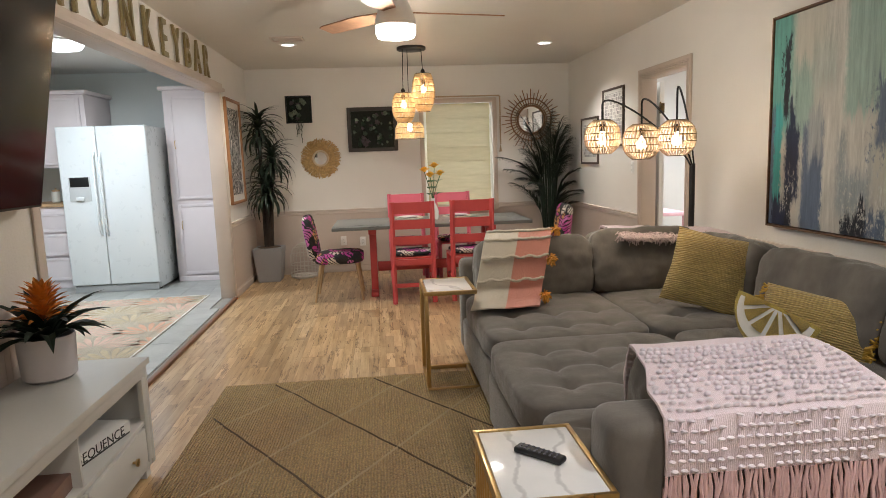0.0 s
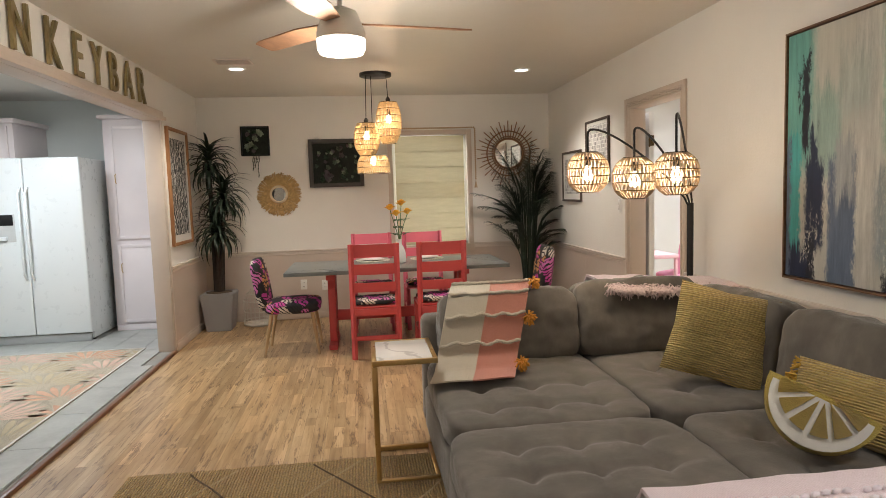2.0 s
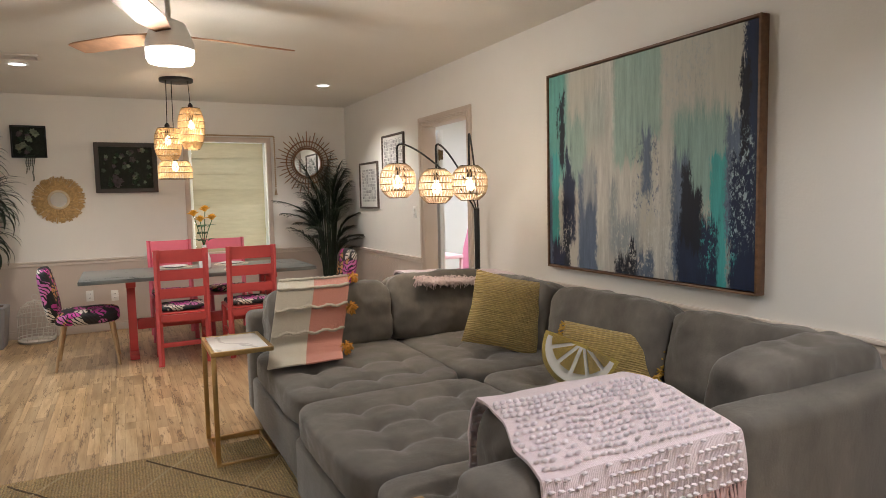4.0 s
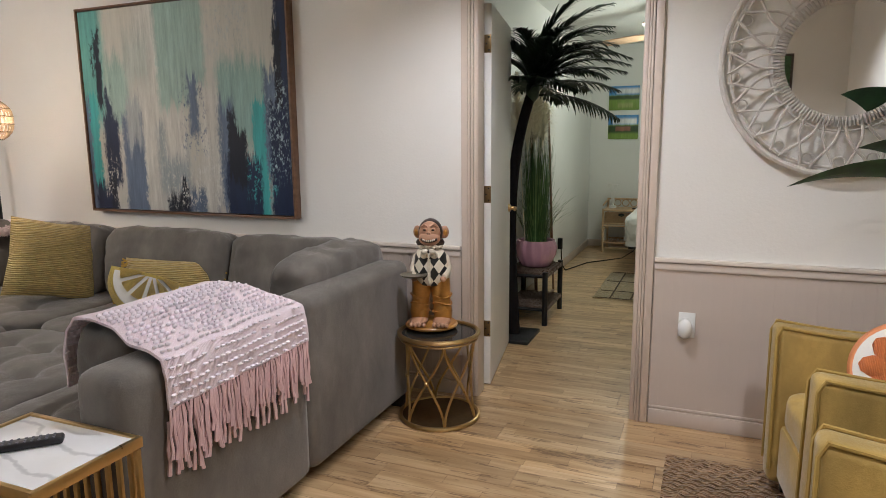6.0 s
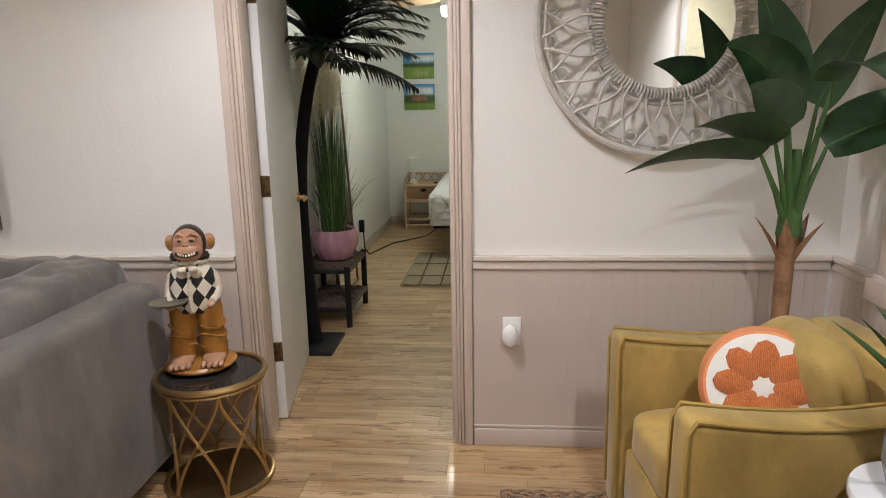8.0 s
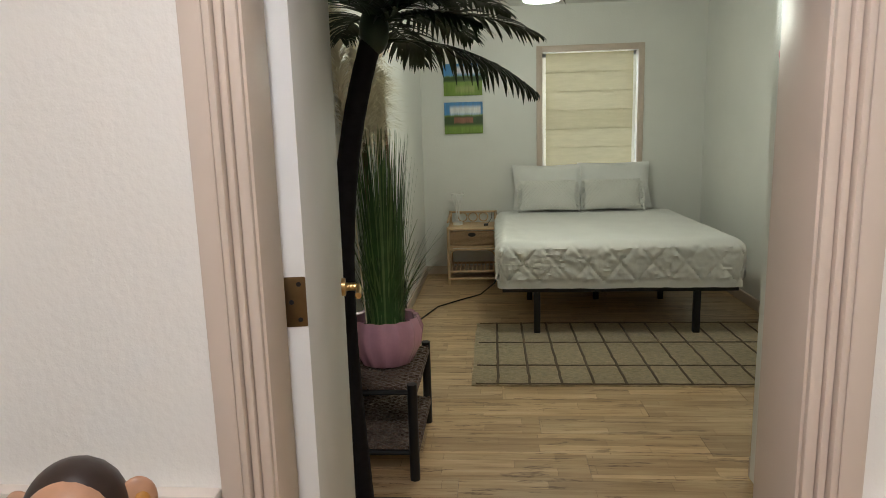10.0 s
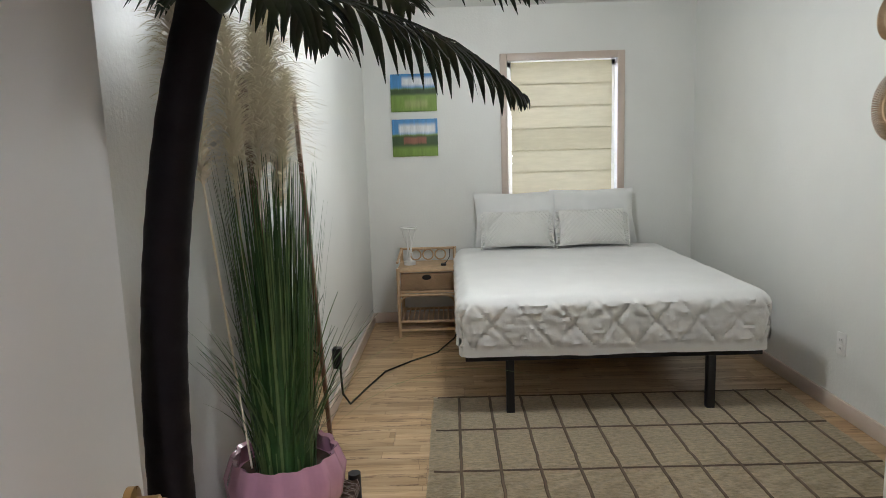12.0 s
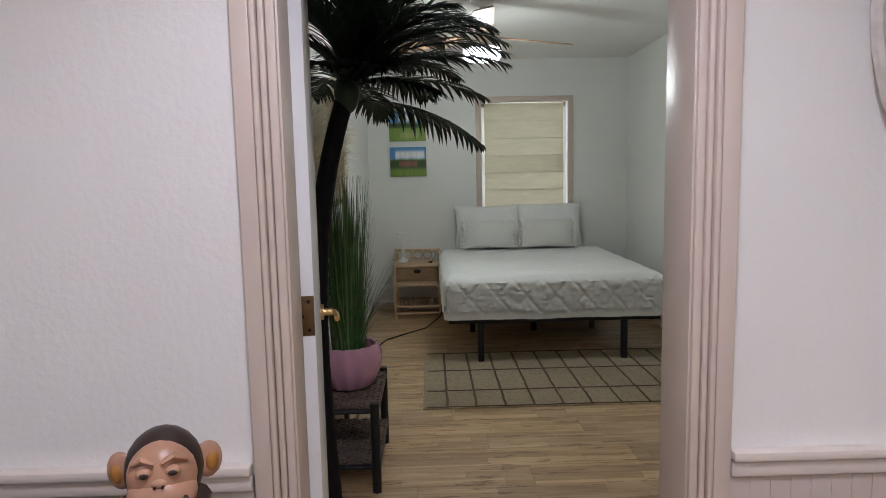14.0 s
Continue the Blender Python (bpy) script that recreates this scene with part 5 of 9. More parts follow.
def woven_shade(parent, c, r_top, height, rows, count, profile, material, strand=0.0032, hole=True):
    """Rows of slanted strands between thin hoops."""
    bm = bmesh.new()
    for k in range(rows):
        z0, z1 = -1 + 2 * k / rows, -1 + 2 * (k + 1) / rows
        for i in range(count):
            a = 2 * math.pi * i / count
            b = a + (0.55 if k % 2 else -0.55) * 2 * math.pi / count + random.uniform(-0.03, 0.03)
            for e in (b, a):
                tube(bm, [(c[0] + profile(z0) * math.cos(a), c[1] + profile(z0) * math.sin(a), c[2] + z0 * height / 2), (c[0] + profile((z0 + z1) / 2) * math.cos((a + e) / 2), c[1] + profile((z0 + z1) / 2) * math.sin((a + e) / 2), c[2] + (z0 + z1) * height / 4), (c[0] + profile(z1) * math.cos(e), c[1] + profile(z1) * math.sin(e), c[2] + z1 * height / 2)], strand, 4)
    ob = part("shade", bm, material, parent, "woven rattan basket shade")
    for k in range(rows + 1):
        z = -1 + 2 * k / rows
        bm = bmesh.new()
        tube(bm, ring_points((c[0], c[1], c[2] + z * height / 2), profile(z) + 0.002, 36), 0.0028, 5, closed=True)
        part("hoop", bm, M_BLACK if k in (0, rows) else M_OLDBRASS, ob)
    return ob


def bulb(parent, c, r=0.032):
    bm = bmesh.new()
    lathe(bm, [(0.012, 0.055), (0.014, 0.035), (r, 0.0), (r * 0.92, -0.016), (r * 0.6, -0.028), (0.0001, -0.034)], 16, pose(*c))
    ob = part("bulb", bm, M_BULB, parent, "lit warm bulb")
    ob.visible_shadow = False
    bm = bmesh.new()
    lathe(bm, [(0.015, 0.05), (0.018, 0.052), (0.018, 0.10), (0.0001, 0.10)], 12, pose(*c))
    part("socket", bm, M_BLACK, parent)
    return ob


for i, (cx, cy, cz) in enumerate(ARC):
    woven_shade(al, (cx, cy, cz + 0.005), 0.08, 0.215, 5, 30, shade_profile, M_RATTAN)
    bulb(al, (cx, cy, cz - 0.01))
    bm = bmesh.new()
    peak = 1.74 + (0.0, -0.01, 0.05)[i]
    ox = PX + (-0.012, 0.0, 0.012)[i]
    pts = []
    for k in range(17):
        s = k / 16
        a = math.pi * s / 2
        pts.append((ox + (cx - ox) * math.sin(a) ** 1.3, PY + (cy - PY) * math.sin(a) ** 1.3, 1.28 + (peak - 1.28) * (math.sin(math.pi * s * 0.62) / math.sin(math.pi * 0.5))))
    pts += [(cx, cy, pts[-1][2] - 0.05), (cx, cy, cz + 0.11)]
    tube(bm, pts, 0.0065, 8)
    part("arm", bm, M_BLACK, al)

# Gold drum table and statue.
gt = thing("drum_table", pose(2.495, 1.768, 0) @ Matrix.Diagonal((1.0, 1.0, 0.955, 1)), "round aged gold metal table with a dark glass top", "side table")
R = 0.192
for z, r, t in ((0.012, R, 0.011), (0.448, R, 0.012), (0.425, R - 0.004, 0.006)):
    bm = bmesh.new()
    tube(bm, ring_points((0, 0, z), r, 40), t, 8, closed=True)
    part("hoop", bm, M_GOLD, gt)
bm = bmesh.new()
lathe(bm, [(0.0001, 0.438), (R - 0.012, 0.438), (R - 0.012, 0.446), (0.0001, 0.446)], 40)
part("glass_top", bm, plain("smoked_glass", (0.03, 0.028, 0.025), 0.06, relief=0), gt, "smoked glass top")
bm = bmesh.new()
lathe(bm, [(0.0001, 0.010), (R - 0.01, 0.010), (R - 0.01, 0.016), (0.0001, 0.016)], 40)
part("lower_plate", bm, M_OLDBRASS, gt)
for i in range(6):
    a0 = 2 * math.pi * i / 6
    for s in (1, -1):
        bm = bmesh.new()
        pts = []
        for k in range(13):
            q = k / 12
            a = a0 + s * (math.pi / 6) * math.cos(math.pi * q) * 0.98
            r = R - 0.008 - 0.030 * math.sin(math.pi * q)
            pts.append((r * math.cos(a), r * math.sin(a), 0.02 + 0.41 * q))
        tube(bm, pts, 0.0065, 6)
        part("curved_rod", bm, M_GOLD, gt)
    bm = bmesh.new()
    t = bmesh.new()
    bmesh.ops.create_icosphere(t, subdivisions=2, radius=0.011)
    add(bm, t, pose((R - 0.036) * math.cos(a0), (R - 0.036) * math.sin(a0), 0.225))
    part("bead", bm, M_GOLD, gt)


def egg(bm, c, r, mat_index=0, m=None, sub=3):
    t = bmesh.new()
    bmesh.ops.create_icosphere(t, subdivisions=sub, radius=1.0)
    return add(bm, t, (m or Matrix()) @ Matrix.Translation(c) @ Matrix.Diagonal((*r, 1)), mat_index)


def statue():
    """A painted standing monkey figure with a tray, one mesh; it faces -y."""
    bm = bmesh.new()
    SK, DK, CR, OR, DI, WH, SI = range(7)
    lathe(bm, [(0.0001, 0), (0.125, 0), (0.128, 0.008), (0.120, 0.016), (0.0001, 0.018)], 28, None, True, OR)
    for s in (1, -1):
        egg(bm, (s * 0.055, -0.035, 0.030), (0.042, 0.075, 0.020), SK)
        for k in range(4):
            egg(bm, (s * 0.055 + (k - 1.5) * 0.020, -0.105 + abs(k - 1.5) * 0.006, 0.026), (0.011, 0.022, 0.012), SK, sub=2)
        tube(bm, [(s * 0.058, 0.0, 0.03), (s * 0.056, -0.005, 0.07), (s * 0.050, 0.0, 0.13), (s * 0.044, 0.0, 0.20), (s * 0.035, 0.005, 0.235)], [0.042, 0.046, 0.043, 0.050, 0.052], 16, OR)
        for z in (0.075, 0.11, 0.145):
            tube(bm, [(s * 0.053 + 0.046 * math.cos(a), 0.046 * math.sin(a), z + 0.008 * math.sin(2 * a + z * 50)) for a in [2 * math.pi * i / 14 for i in range(14)]], 0.005, 5, OR, True)
    lathe(bm, [(0.070, 0.20), (0.082, 0.225), (0.084, 0.26), (0.080, 0.30), (0.076, 0.335), (0.060, 0.362), (0.035, 0.375)], 24, Matrix.Diagonal((1, 0.80, 1, 1)), True, DI)
    tube(bm, [(0.0, -0.070, 0.215), (0.0, -0.071, 0.27), (0.0, -0.062, 0.325)], 0.008, 6, CR)
    for z in (0.232, 0.262, 0.292):
        egg(bm, (0.0, -0.078, z), (0.004, 0.003, 0.004), WH, sub=1)
    for s in (1, -1):
        egg(bm, (s * 0.024, -0.054, 0.345), (0.020, 0.014, 0.020), CR)
        tube(bm, [(s * 0.045, 0.004, 0.352), (s * 0.068, 0.008, 0.325), (s * 0.082, 0.012, 0.275), (s * 0.080, -0.030, 0.248), (s * 0.070, -0.066, 0.244)], [0.010, 0.019, 0.020, 0.017, 0.013], 14, CR)
        egg(bm, (s * 0.068, -0.082, 0.238), (0.015, 0.022, 0.012), SK)
        egg(bm, (s * 0.018, -0.075, 0.362), (0.019, 0.012, 0.012), CR)
    egg(bm, (0, -0.078, 0.362), (0.007, 0.008, 0.008), DK, sub=2)
    for i in range(14):
        a = math.pi * (1.0 + i / 13)
        egg(bm, (0.050 * math.cos(a), 0.045 * math.sin(a) - 0.002, 0.376 + 0.004 * (i % 2)), (0.012, 0.012, 0.008), CR, sub=2)
    lathe(bm, [(0.0001, 0), (0.055, 0.003), (0.066, 0.012), (0.064, 0.013), (0.05, 0.006), (0.0001, 0.005)], 24, pose(-0.068, -0.100, 0.250), True, SI)
    egg(bm, (0, 0.005, 0.440), (0.062, 0.058, 0.066), DK)
    egg(bm, (0, -0.022, 0.440), (0.054, 0.042, 0.056), SK)
    egg(bm, (0, -0.034, 0.418), (0.054, 0.040, 0.036), SK)
    egg(bm, (0, -0.052, 0.444), (0.016, 0.016, 0.011), SK)
    tube(bm, [(0.042 * math.sin(t_), -0.071 + 0.016 * abs(math.sin(t_)), 0.417 + 0.018 * (1 - math.cos(t_)) - 0.008) for t_ in [-1.25 + 2.5 * i / 14 for i in range(15)]], [0.002] + [0.0085] * 13 + [0.002], 6, DK)
    for i in range(7):
        t_ = -0.75 + 1.5 * i / 6
        egg(bm, (0.040 * math.sin(t_), -0.0785 + 0.015 * abs(math.sin(t_)), 0.4165 + 0.018 * (1 - math.cos(t_)) - 0.006), (0.0045, 0.003, 0.0052), WH, sub=1)
    tube(bm, [(0.056 * math.sin(t_), -0.030 * math.cos(t_) - 0.004, 0.398 - 0.002 * math.cos(t_)) for t_ in [-1.5 + 3.0 * i / 12 for i in range(13)]], 0.016, 7, DK)
    for s in (1, -1):
        egg(bm, (s * 0.021, -0.057, 0.460), (0.013, 0.008, 0.009), SK, sub=2)
        egg(bm, (s * 0.021, -0.0625, 0.459), (0.0075, 0.004, 0.0048), DK, sub=2)
        tube(bm, [(s * 0.006, -0.060, 0.474), (s * 0.022, -0.058, 0.482), (s * 0.042, -0.044, 0.470)], [0.004, 0.0055, 0.003], 6, SK)
        egg(bm, (s * 0.070, -0.004, 0.440), (0.024, 0.009, 0.030), SK, pose(0, 0, 0, 0, 0, s * 18))
        egg(bm, (s * 0.074, -0.010, 0.438), (0.012, 0.006, 0.017), OR, pose(0, 0, 0, 0, 0, s * 18), 2)
        egg(bm, (s * 0.006, -0.069, 0.442), (0.003, 0.003, 0.003), DK, sub=1)
    for v in bm.verts:
        if v.co.z > 0.388:
            k = min(1.0, (v.co.z - 0.388) / 0.02)
            v.co.x *= 1 - 0.05 * k
    return bm


solid("monkey_statue", statue(), [M_STATUEBROWN, M_STATUEDARK, M_STATUECREAM, M_STATUEORANGE, M_DIAMOND, plain("painted_ivory", (0.75, 0.70, 0.6), 0.35), plain("dull_pewter", (0.20, 0.18, 0.13), 0.4, 0.6)], pose(2.556, 1.832, 0.4405, 0, 0, -74) @ Matrix.Diagonal((1.02, 1.02, 1.055, 1)), "painted standing monkey statue in a harlequin waistcoat holding a tray", "statue")

# Round white rattan mirror.
MY, MZ, MR = 0.108, 1.652, 0.462
rm = thing("round_mirror", pose(XW, MY, MZ), "round whitewashed rattan mirror with looped openwork rim", "mirror")
M_WHITEWASH = plain("whitewashed_rattan", (0.60, 0.56, 0.51), 0.6, vary=0.2, grain=60, blotch=20)


def hoop(parent, r, t, x, nm="hoop"):
    bm = bmesh.new()
    tube(bm, ring_points((x, 0, 0), r, 72, "x"), t, 8, closed=True)
    part(nm, bm, M_WHITEWASH, parent)


bm = bmesh.new()
lathe(bm, [(0.0001, -0.003), (0.235, -0.003), (0.235, 0.003), (0.0001, 0.003)], 64, pose(-0.016, 0, 0, 0, 90, 0))
part("mirror_glass", bm, M_MIRROR, rm)
bm = bmesh.new()
for i in range(120):
    a = 2 * math.pi * i / 120
    tube(bm, [(-0.020, 0.228 * math.cos(a), 0.228 * math.sin(a)), (-0.030, 0.245 * math.cos(a), 0.245 * math.sin(a)), (-0.020, 0.266 * math.cos(a), 0.266 * math.sin(a))], 0.0062, 5)
part("wrapped_rim", bm, M_WHITEWASH, rm)
for r, t in ((MR, 0.013), (MR - 0.03, 0.006), (0.285, 0.005)):
    hoop(rm, r, t, -0.034)
for i in range(22):
    a = 2 * math.pi * i / 22
    d = 2 * math.pi / 22
    bm = bmesh.new()
    for off in (0.36, -0.36):
        pts = []
        for k in range(9):
            q = k / 8
            ang = a + off * d * math.cos(q * math.pi * 0.9)
            pts.append((-0.036 - 0.010 * math.sin(q * 3), (0.27 + 0.172 * q) * math.cos(ang), (0.27 + 0.172 * q) * math.sin(ang)))
        tube(bm, pts, 0.0058, 6)
    c = a + d / 2
    tube(bm, [(-0.02, (0.412 + 0.022 * math.cos(w)) * math.cos(c) - 0.022 * math.sin(w) * math.sin(c), (0.412 + 0.022 * math.cos(w)) * math.sin(c) + 0.022 * math.sin(w) * math.cos(c)) for w in [2 * math.pi * k / 12 for k in range(12)]], 0.004, 5, closed=True)
    part("loop", bm, M_WHITEWASH, rm)


def wall_plate(name, m, label, kind_):
    """A cover plate on a wall: its face looks along local -y."""
    ob = thing(name, m, label, "outlet" if kind_ != "switch" else "light switch")
    bm = bmesh.new()
    box(bm, -0.036, -0.006, -0.058, 0.036, 0, 0.058, 0.002)
    part("plate", bm, M_WHITEPLASTIC, ob)
    for z in (-0.022, 0.022):
        bm = bmesh.new()
        if kind_ == "switch":
            box(bm, -0.006, -0.016, z - 0.010, 0.006, -0.0062, z + 0.010, 0.002)
            part("toggle", bm, M_WHITEPLASTIC, ob)
        else:
            box(bm, -0.017, -0.0085, z - 0.014, 0.017, -0.0062, z + 0.014, 0.004)
            sk = part("socket", bm, M_WHITEPLASTIC, ob)
            for x in (-0.006, 0.006):
                bm = bmesh.new()
                box(bm, x - 0.0012, -0.0092, z - 0.006, x + 0.0012, -0.0087, z + 0.005)
                part("slot", bm, M_BLACK, sk)
    return ob


wo = wall_plate("wall_outlet", pose(XW - 0.0102, 0.652, 0.500, 0, 0, -90), "white wall outlet with a plug-in air freshener", "outlet")
fr = thing("air_freshener", pose(XW - 0.019, 0.657, 0.490), "white oval plug-in air freshener in the outlet", "air freshener")
bm = bmesh.new()
egg(bm, (-0.026, 0, 0), (0.026, 0.032, 0.048))
part("body", bm, M_WHITEPLASTIC, fr)
wall_plate("light_switch", pose(XW - 0.0002, 6.607, 1.25, 0, 0, -90), "white light switch beside the office door", "switch")


# ---- armchairs and corner plants ----
def armchair(m, label):
    """A low lounge chair with slightly flared padded arms, facing +y; piped edges."""
    ob = thing("armchair", m, label, "armchair", "mustard armchairs by the window")
    W, D, H = 0.62, 0.74, 0.665

    def shell(nm, x0, x1, y0, y1, z0, z1, flare=0.0, dip=0.03):
        bm = bmesh.new()
        box(bm, x0, y0, z0, x1, y1, z1, 0.03, segments=4)
        bmesh.ops.subdivide_edges(bm, edges=[e for e in bm.edges if abs(e.verts[0].co.y - e.verts[1].co.y) > 0.3 or abs(e.verts[0].co.x - e.verts[1].co.x) > 0.3], cuts=8)
        for v in bm.verts:
            k = max(0, (v.co.z - z0) / (z1 - z0))
            s = (v.co.y - y0) / (y1 - y0) if y1 - y0 > x1 - x0 else (v.co.x - x0) / (x1 - x0)
            v.co.z -= dip * k * math.sin(math.pi * max(0, min(1, s)))
            v.co.x += flare * k * k
        return part(nm, bm, M_MUSTARD, ob)

    shell("arm", -W / 2, -W / 2 + 0.11, -D / 2 + 0.06, D / 2, 0.06, H, -0.02)
    shell("arm", W / 2 - 0.11, W / 2, -D / 2 + 0.06, D / 2, 0.06, H, 0.02)
    bm = bmesh.new()
    box(bm, -W / 2 + 0.02, -D / 2 - 0.02, 0.06, W / 2 - 0.02, -D / 2 + 0.13, 0.70, 0.035, segments=4)
    part("backrest", bm, M_MUSTARD, ob)
    bm = bmesh.new()
    cushion(bm, W - 0.24, 0.17, 0.40, 10, 0.0, 3.2, 0.006, 3)
    part("back_cushion", bm, M_MUSTARD, ob, m=pose(0, -D / 2 + 0.20, 0.38, -16))
    bm = bmesh.new()
    box(bm, -W / 2 + 0.10, -D / 2 + 0.10, 0.08, W / 2 - 0.10, D / 2 - 0.03, 0.30, 0.02)
    part("seat_base", bm, M_MUSTARD, ob)
    bm = bmesh.new()
    cushion(bm, W - 0.215, D - 0.14, 0.17, 12, 0.15, 6.0, 0.003, 8)
    part("seat_cushion", bm, M_MUSTARD, ob, m=pose(0, 0.045, 0.29))
    for sx in (-1, 1):
        bm = bmesh.new()
        for x in (W / 2 - 0.105, W / 2 - 0.004):
            pts = [(sx * (x + 0.02 * k * k), D / 2 - 0.002 if k < 1 else y, z) for k, y, z in [(0.1, 0, 0.12), (0.5, 0, 0.36), (0.9, 0, H - 0.04)]]
            top = [(sx * (x + 0.02), D / 2 - 0.02 - (D - 0.10) * s, H - 0.004 - 0.03 * math.sin(math.pi * s)) for s in [i / 12 for i in range(13)]]
            tube(bm, pts + top, 0.006, 6)
        part("piping", bm, M_PIPING, ob)
    for x in (-W / 2 + 0.07, W / 2 - 0.07):
        for y in (-D / 2 + 0.1, D / 2 - 0.07):
            bm = bmesh.new()
            lathe(bm, [(0.012, 0), (0.020, 0.06)], 10, pose(x, y, 0))
            part("leg", bm, M_BLACK, ob)
    return ob


armchair(pose(2.085, -0.055, 0, 0, 0, 6), "mustard velvet armchair with an orange fruit cushion")
armchair(pose(1.055, -0.020, 0, 0, 0, -3), "mustard velvet armchair with a green leaf cushion")
og = thing("orange_cushion", pose(2.055, -0.015, 0.44, 0, 0, 0) @ pose(0, 0, 0.165, -20, 0, -110), "round orange slice cushion on the armchair", "cushion")
M_ORANGEPLUSH = woven("orange_plush", (0.62, 0.15, 0.03), (0.80, 0.26, 0.07), 70)
bm = bmesh.new()
lathe(bm, [(0.0001, -0.06), (0.10, -0.058), (0.15, -0.045), (0.165, 0.0), (0.15, 0.045), (0.10, 0.058), (0.0001, 0.06)], 36, pose(0, 0, 0, 90))
part("rind", bm, plain("orange_velvet", (0.78, 0.30, 0.12), 0.8, vary=0.15), og)
for side in (1, -1):
    bm = bmesh.new()
    lathe(bm, [(0.0001, 0.062), (0.10, 0.060), (0.142, 0.050)], 36, pose(0, 0, 0, -90 * side), False)
    pith = part("pith", bm, M_PITH, og, "white looped pith")
    for i in range(8):
        a = 2 * math.pi * i / 8
        bm = bmesh.new()
        egg(bm, (0, 0, 0), (0.036, 0.052, 0.009), 0, pose(0, 0, 0, -90 * side) @ pose(0.074 * math.cos(a), 0.074 * math.sin(a), 0.061, 0, 0, math.degrees(a) - 90), 2)
        part("segment", bm, M_ORANGEPLUSH, pith)
lf = throw_pillow("leaf_cushion", 0.40, 0.44, 0.15, plain("leaf_green_velvet", (0.12, 0.18, 0.035), 0.8, vary=0.45, grain=30, blotch=10), pose(1.13, -0.055, 0.535, 22, 38, 28) @ Matrix.Diagonal((0.86, 1, 0.86, 1)), "green leaf-shaped velvet cushion on the armchair", 8, 1.7)
bm = bmesh.new()
tube(bm, [(0, -0.080, -0.2), (0, -0.084, 0), (0, -0.05, 0.2)], 0.004, 5)
for i in range(6):
    z = -0.13 + 0.05 * i
    for s in (1, -1):
        tube(bm, [(0, -0.083, z), (s * 0.08, -0.074, z + 0.05), (s * 0.15, -0.045, z + 0.085)], 0.0028, 4)
part("veins", bm, plain("pale_vein", (0.30, 0.44, 0.10), 0.8), lf)

st = thing("round_side_table", pose(1.60, -0.20, 0), "small round marble-topped table between the armchairs", "side table")
bm = bmesh.new()
lathe(bm, [(0.0001, 0.530), (0.165, 0.530), (0.168, 0.535), (0.168, 0.550), (0.165, 0.555), (0.0001, 0.555)], 36)
part("top", bm, M_MARBLE, st)
bm = bmesh.new()
lathe(bm, [(0.11, 0), (0.11, 0.012), (0.018, 0.02), (0.018, 0.50), (0.06, 0.529)], 20)
part("pedestal", bm, M_GOLD, st)
ag = thing("potted_agave", pose(1.60, -0.20, 0.5555) @ Matrix.Diagonal((1.10, 1.10, 1.20, 1)), "spiky green agave in a ribbed blue-grey pot", "potted plant")
bm = bmesh.new()
lathe(bm, [(0.062, 0), (0.088, 0.018), (0.100, 0.06), (0.100, 0.10), (0.086, 0.135), (0.080, 0.142), (0.072, 0.138), (0.072, 0.12), (0.0001, 0.118)], 64, None, True, 0, lambda a, z: 1 + 0.040 * (abs(math.sin(12 * a)) if 0.01 < z < 0.12 else 0))
part("pot", bm, plain("blue_grey_glaze", (0.17, 0.22, 0.25), 0.22, vary=0.2, blotch=18, coat=0.3), ag)
bm = bmesh.new()
for i in range(70):
    a, r = i * 2.4, 0.066 * math.sqrt((i + 0.5) / 70)
    egg(bm, (r * math.cos(a), r * math.sin(a), 0.120), (0.009, 0.008, 0.006), sub=1)
part("pebbles", bm, plain("pale_pebble", (0.62, 0.60, 0.55), 0.7, vary=0.2), ag)
bm = bmesh.new()
rng = random.Random(21)
for i in range(26):
    a, k = i * 2.399, i / 26
    blade(bm, (0.014 * math.cos(a), 0.014 * math.sin(a), 0.118), a, 86 - 40 * k, rng.uniform(0.23, 0.30), 0.044, 6 + 12 * k, 7, 0.45, 0.8)
part("leaves", bm, plain("agave_green", (0.045, 0.105, 0.028), 0.42, vary=0.4, grain=25, blotch=7), ag)

bp = thing("banana_plant", pose(2.50, -0.246, 0), "tall artificial banana plant in a dark pot behind the armchair", "potted plant")
bm = bmesh.new()
lathe(bm, [(0.09, 0), (0.12, 0.22), (0.125, 0.23), (0.11, 0.22), (0.0001, 0.20)], 24)
part("pot", bm, M_BLACK, bp)
bm = bmesh.new()
tube(bm, [(0, 0, 0.20), (0.005, 0.0, 0.5), (-0.003, 0.005, 0.85), (0, 0, 0.98)], [0.028, 0.026, 0.029, 0.036], 12)
for i in range(5):
    a = i * 1.3
    blade(bm, (0.03 * math.cos(a), 0.03 * math.sin(a), 0.86), a, 65, 0.16, 0.045, -10 + 20 * (i % 2), 4, 0.6, 0.6)
part("trunk", bm, plain("dry_fibre", (0.34, 0.19, 0.10), 0.9, vary=0.45, grain=35, relief=0.6, blotch=16), bp, "brown fibrous trunk")
bm = bmesh.new()
tube(bm, [(0, 0, 0.94), (0, 0, 1.10), (0, 0, 1.22)], [0.042, 0.026, 0.015], 10)
M_BANANA = plain("banana_leaf", (0.026, 0.075, 0.028), 0.40, vary=0.5, grain=18, blotch=9)
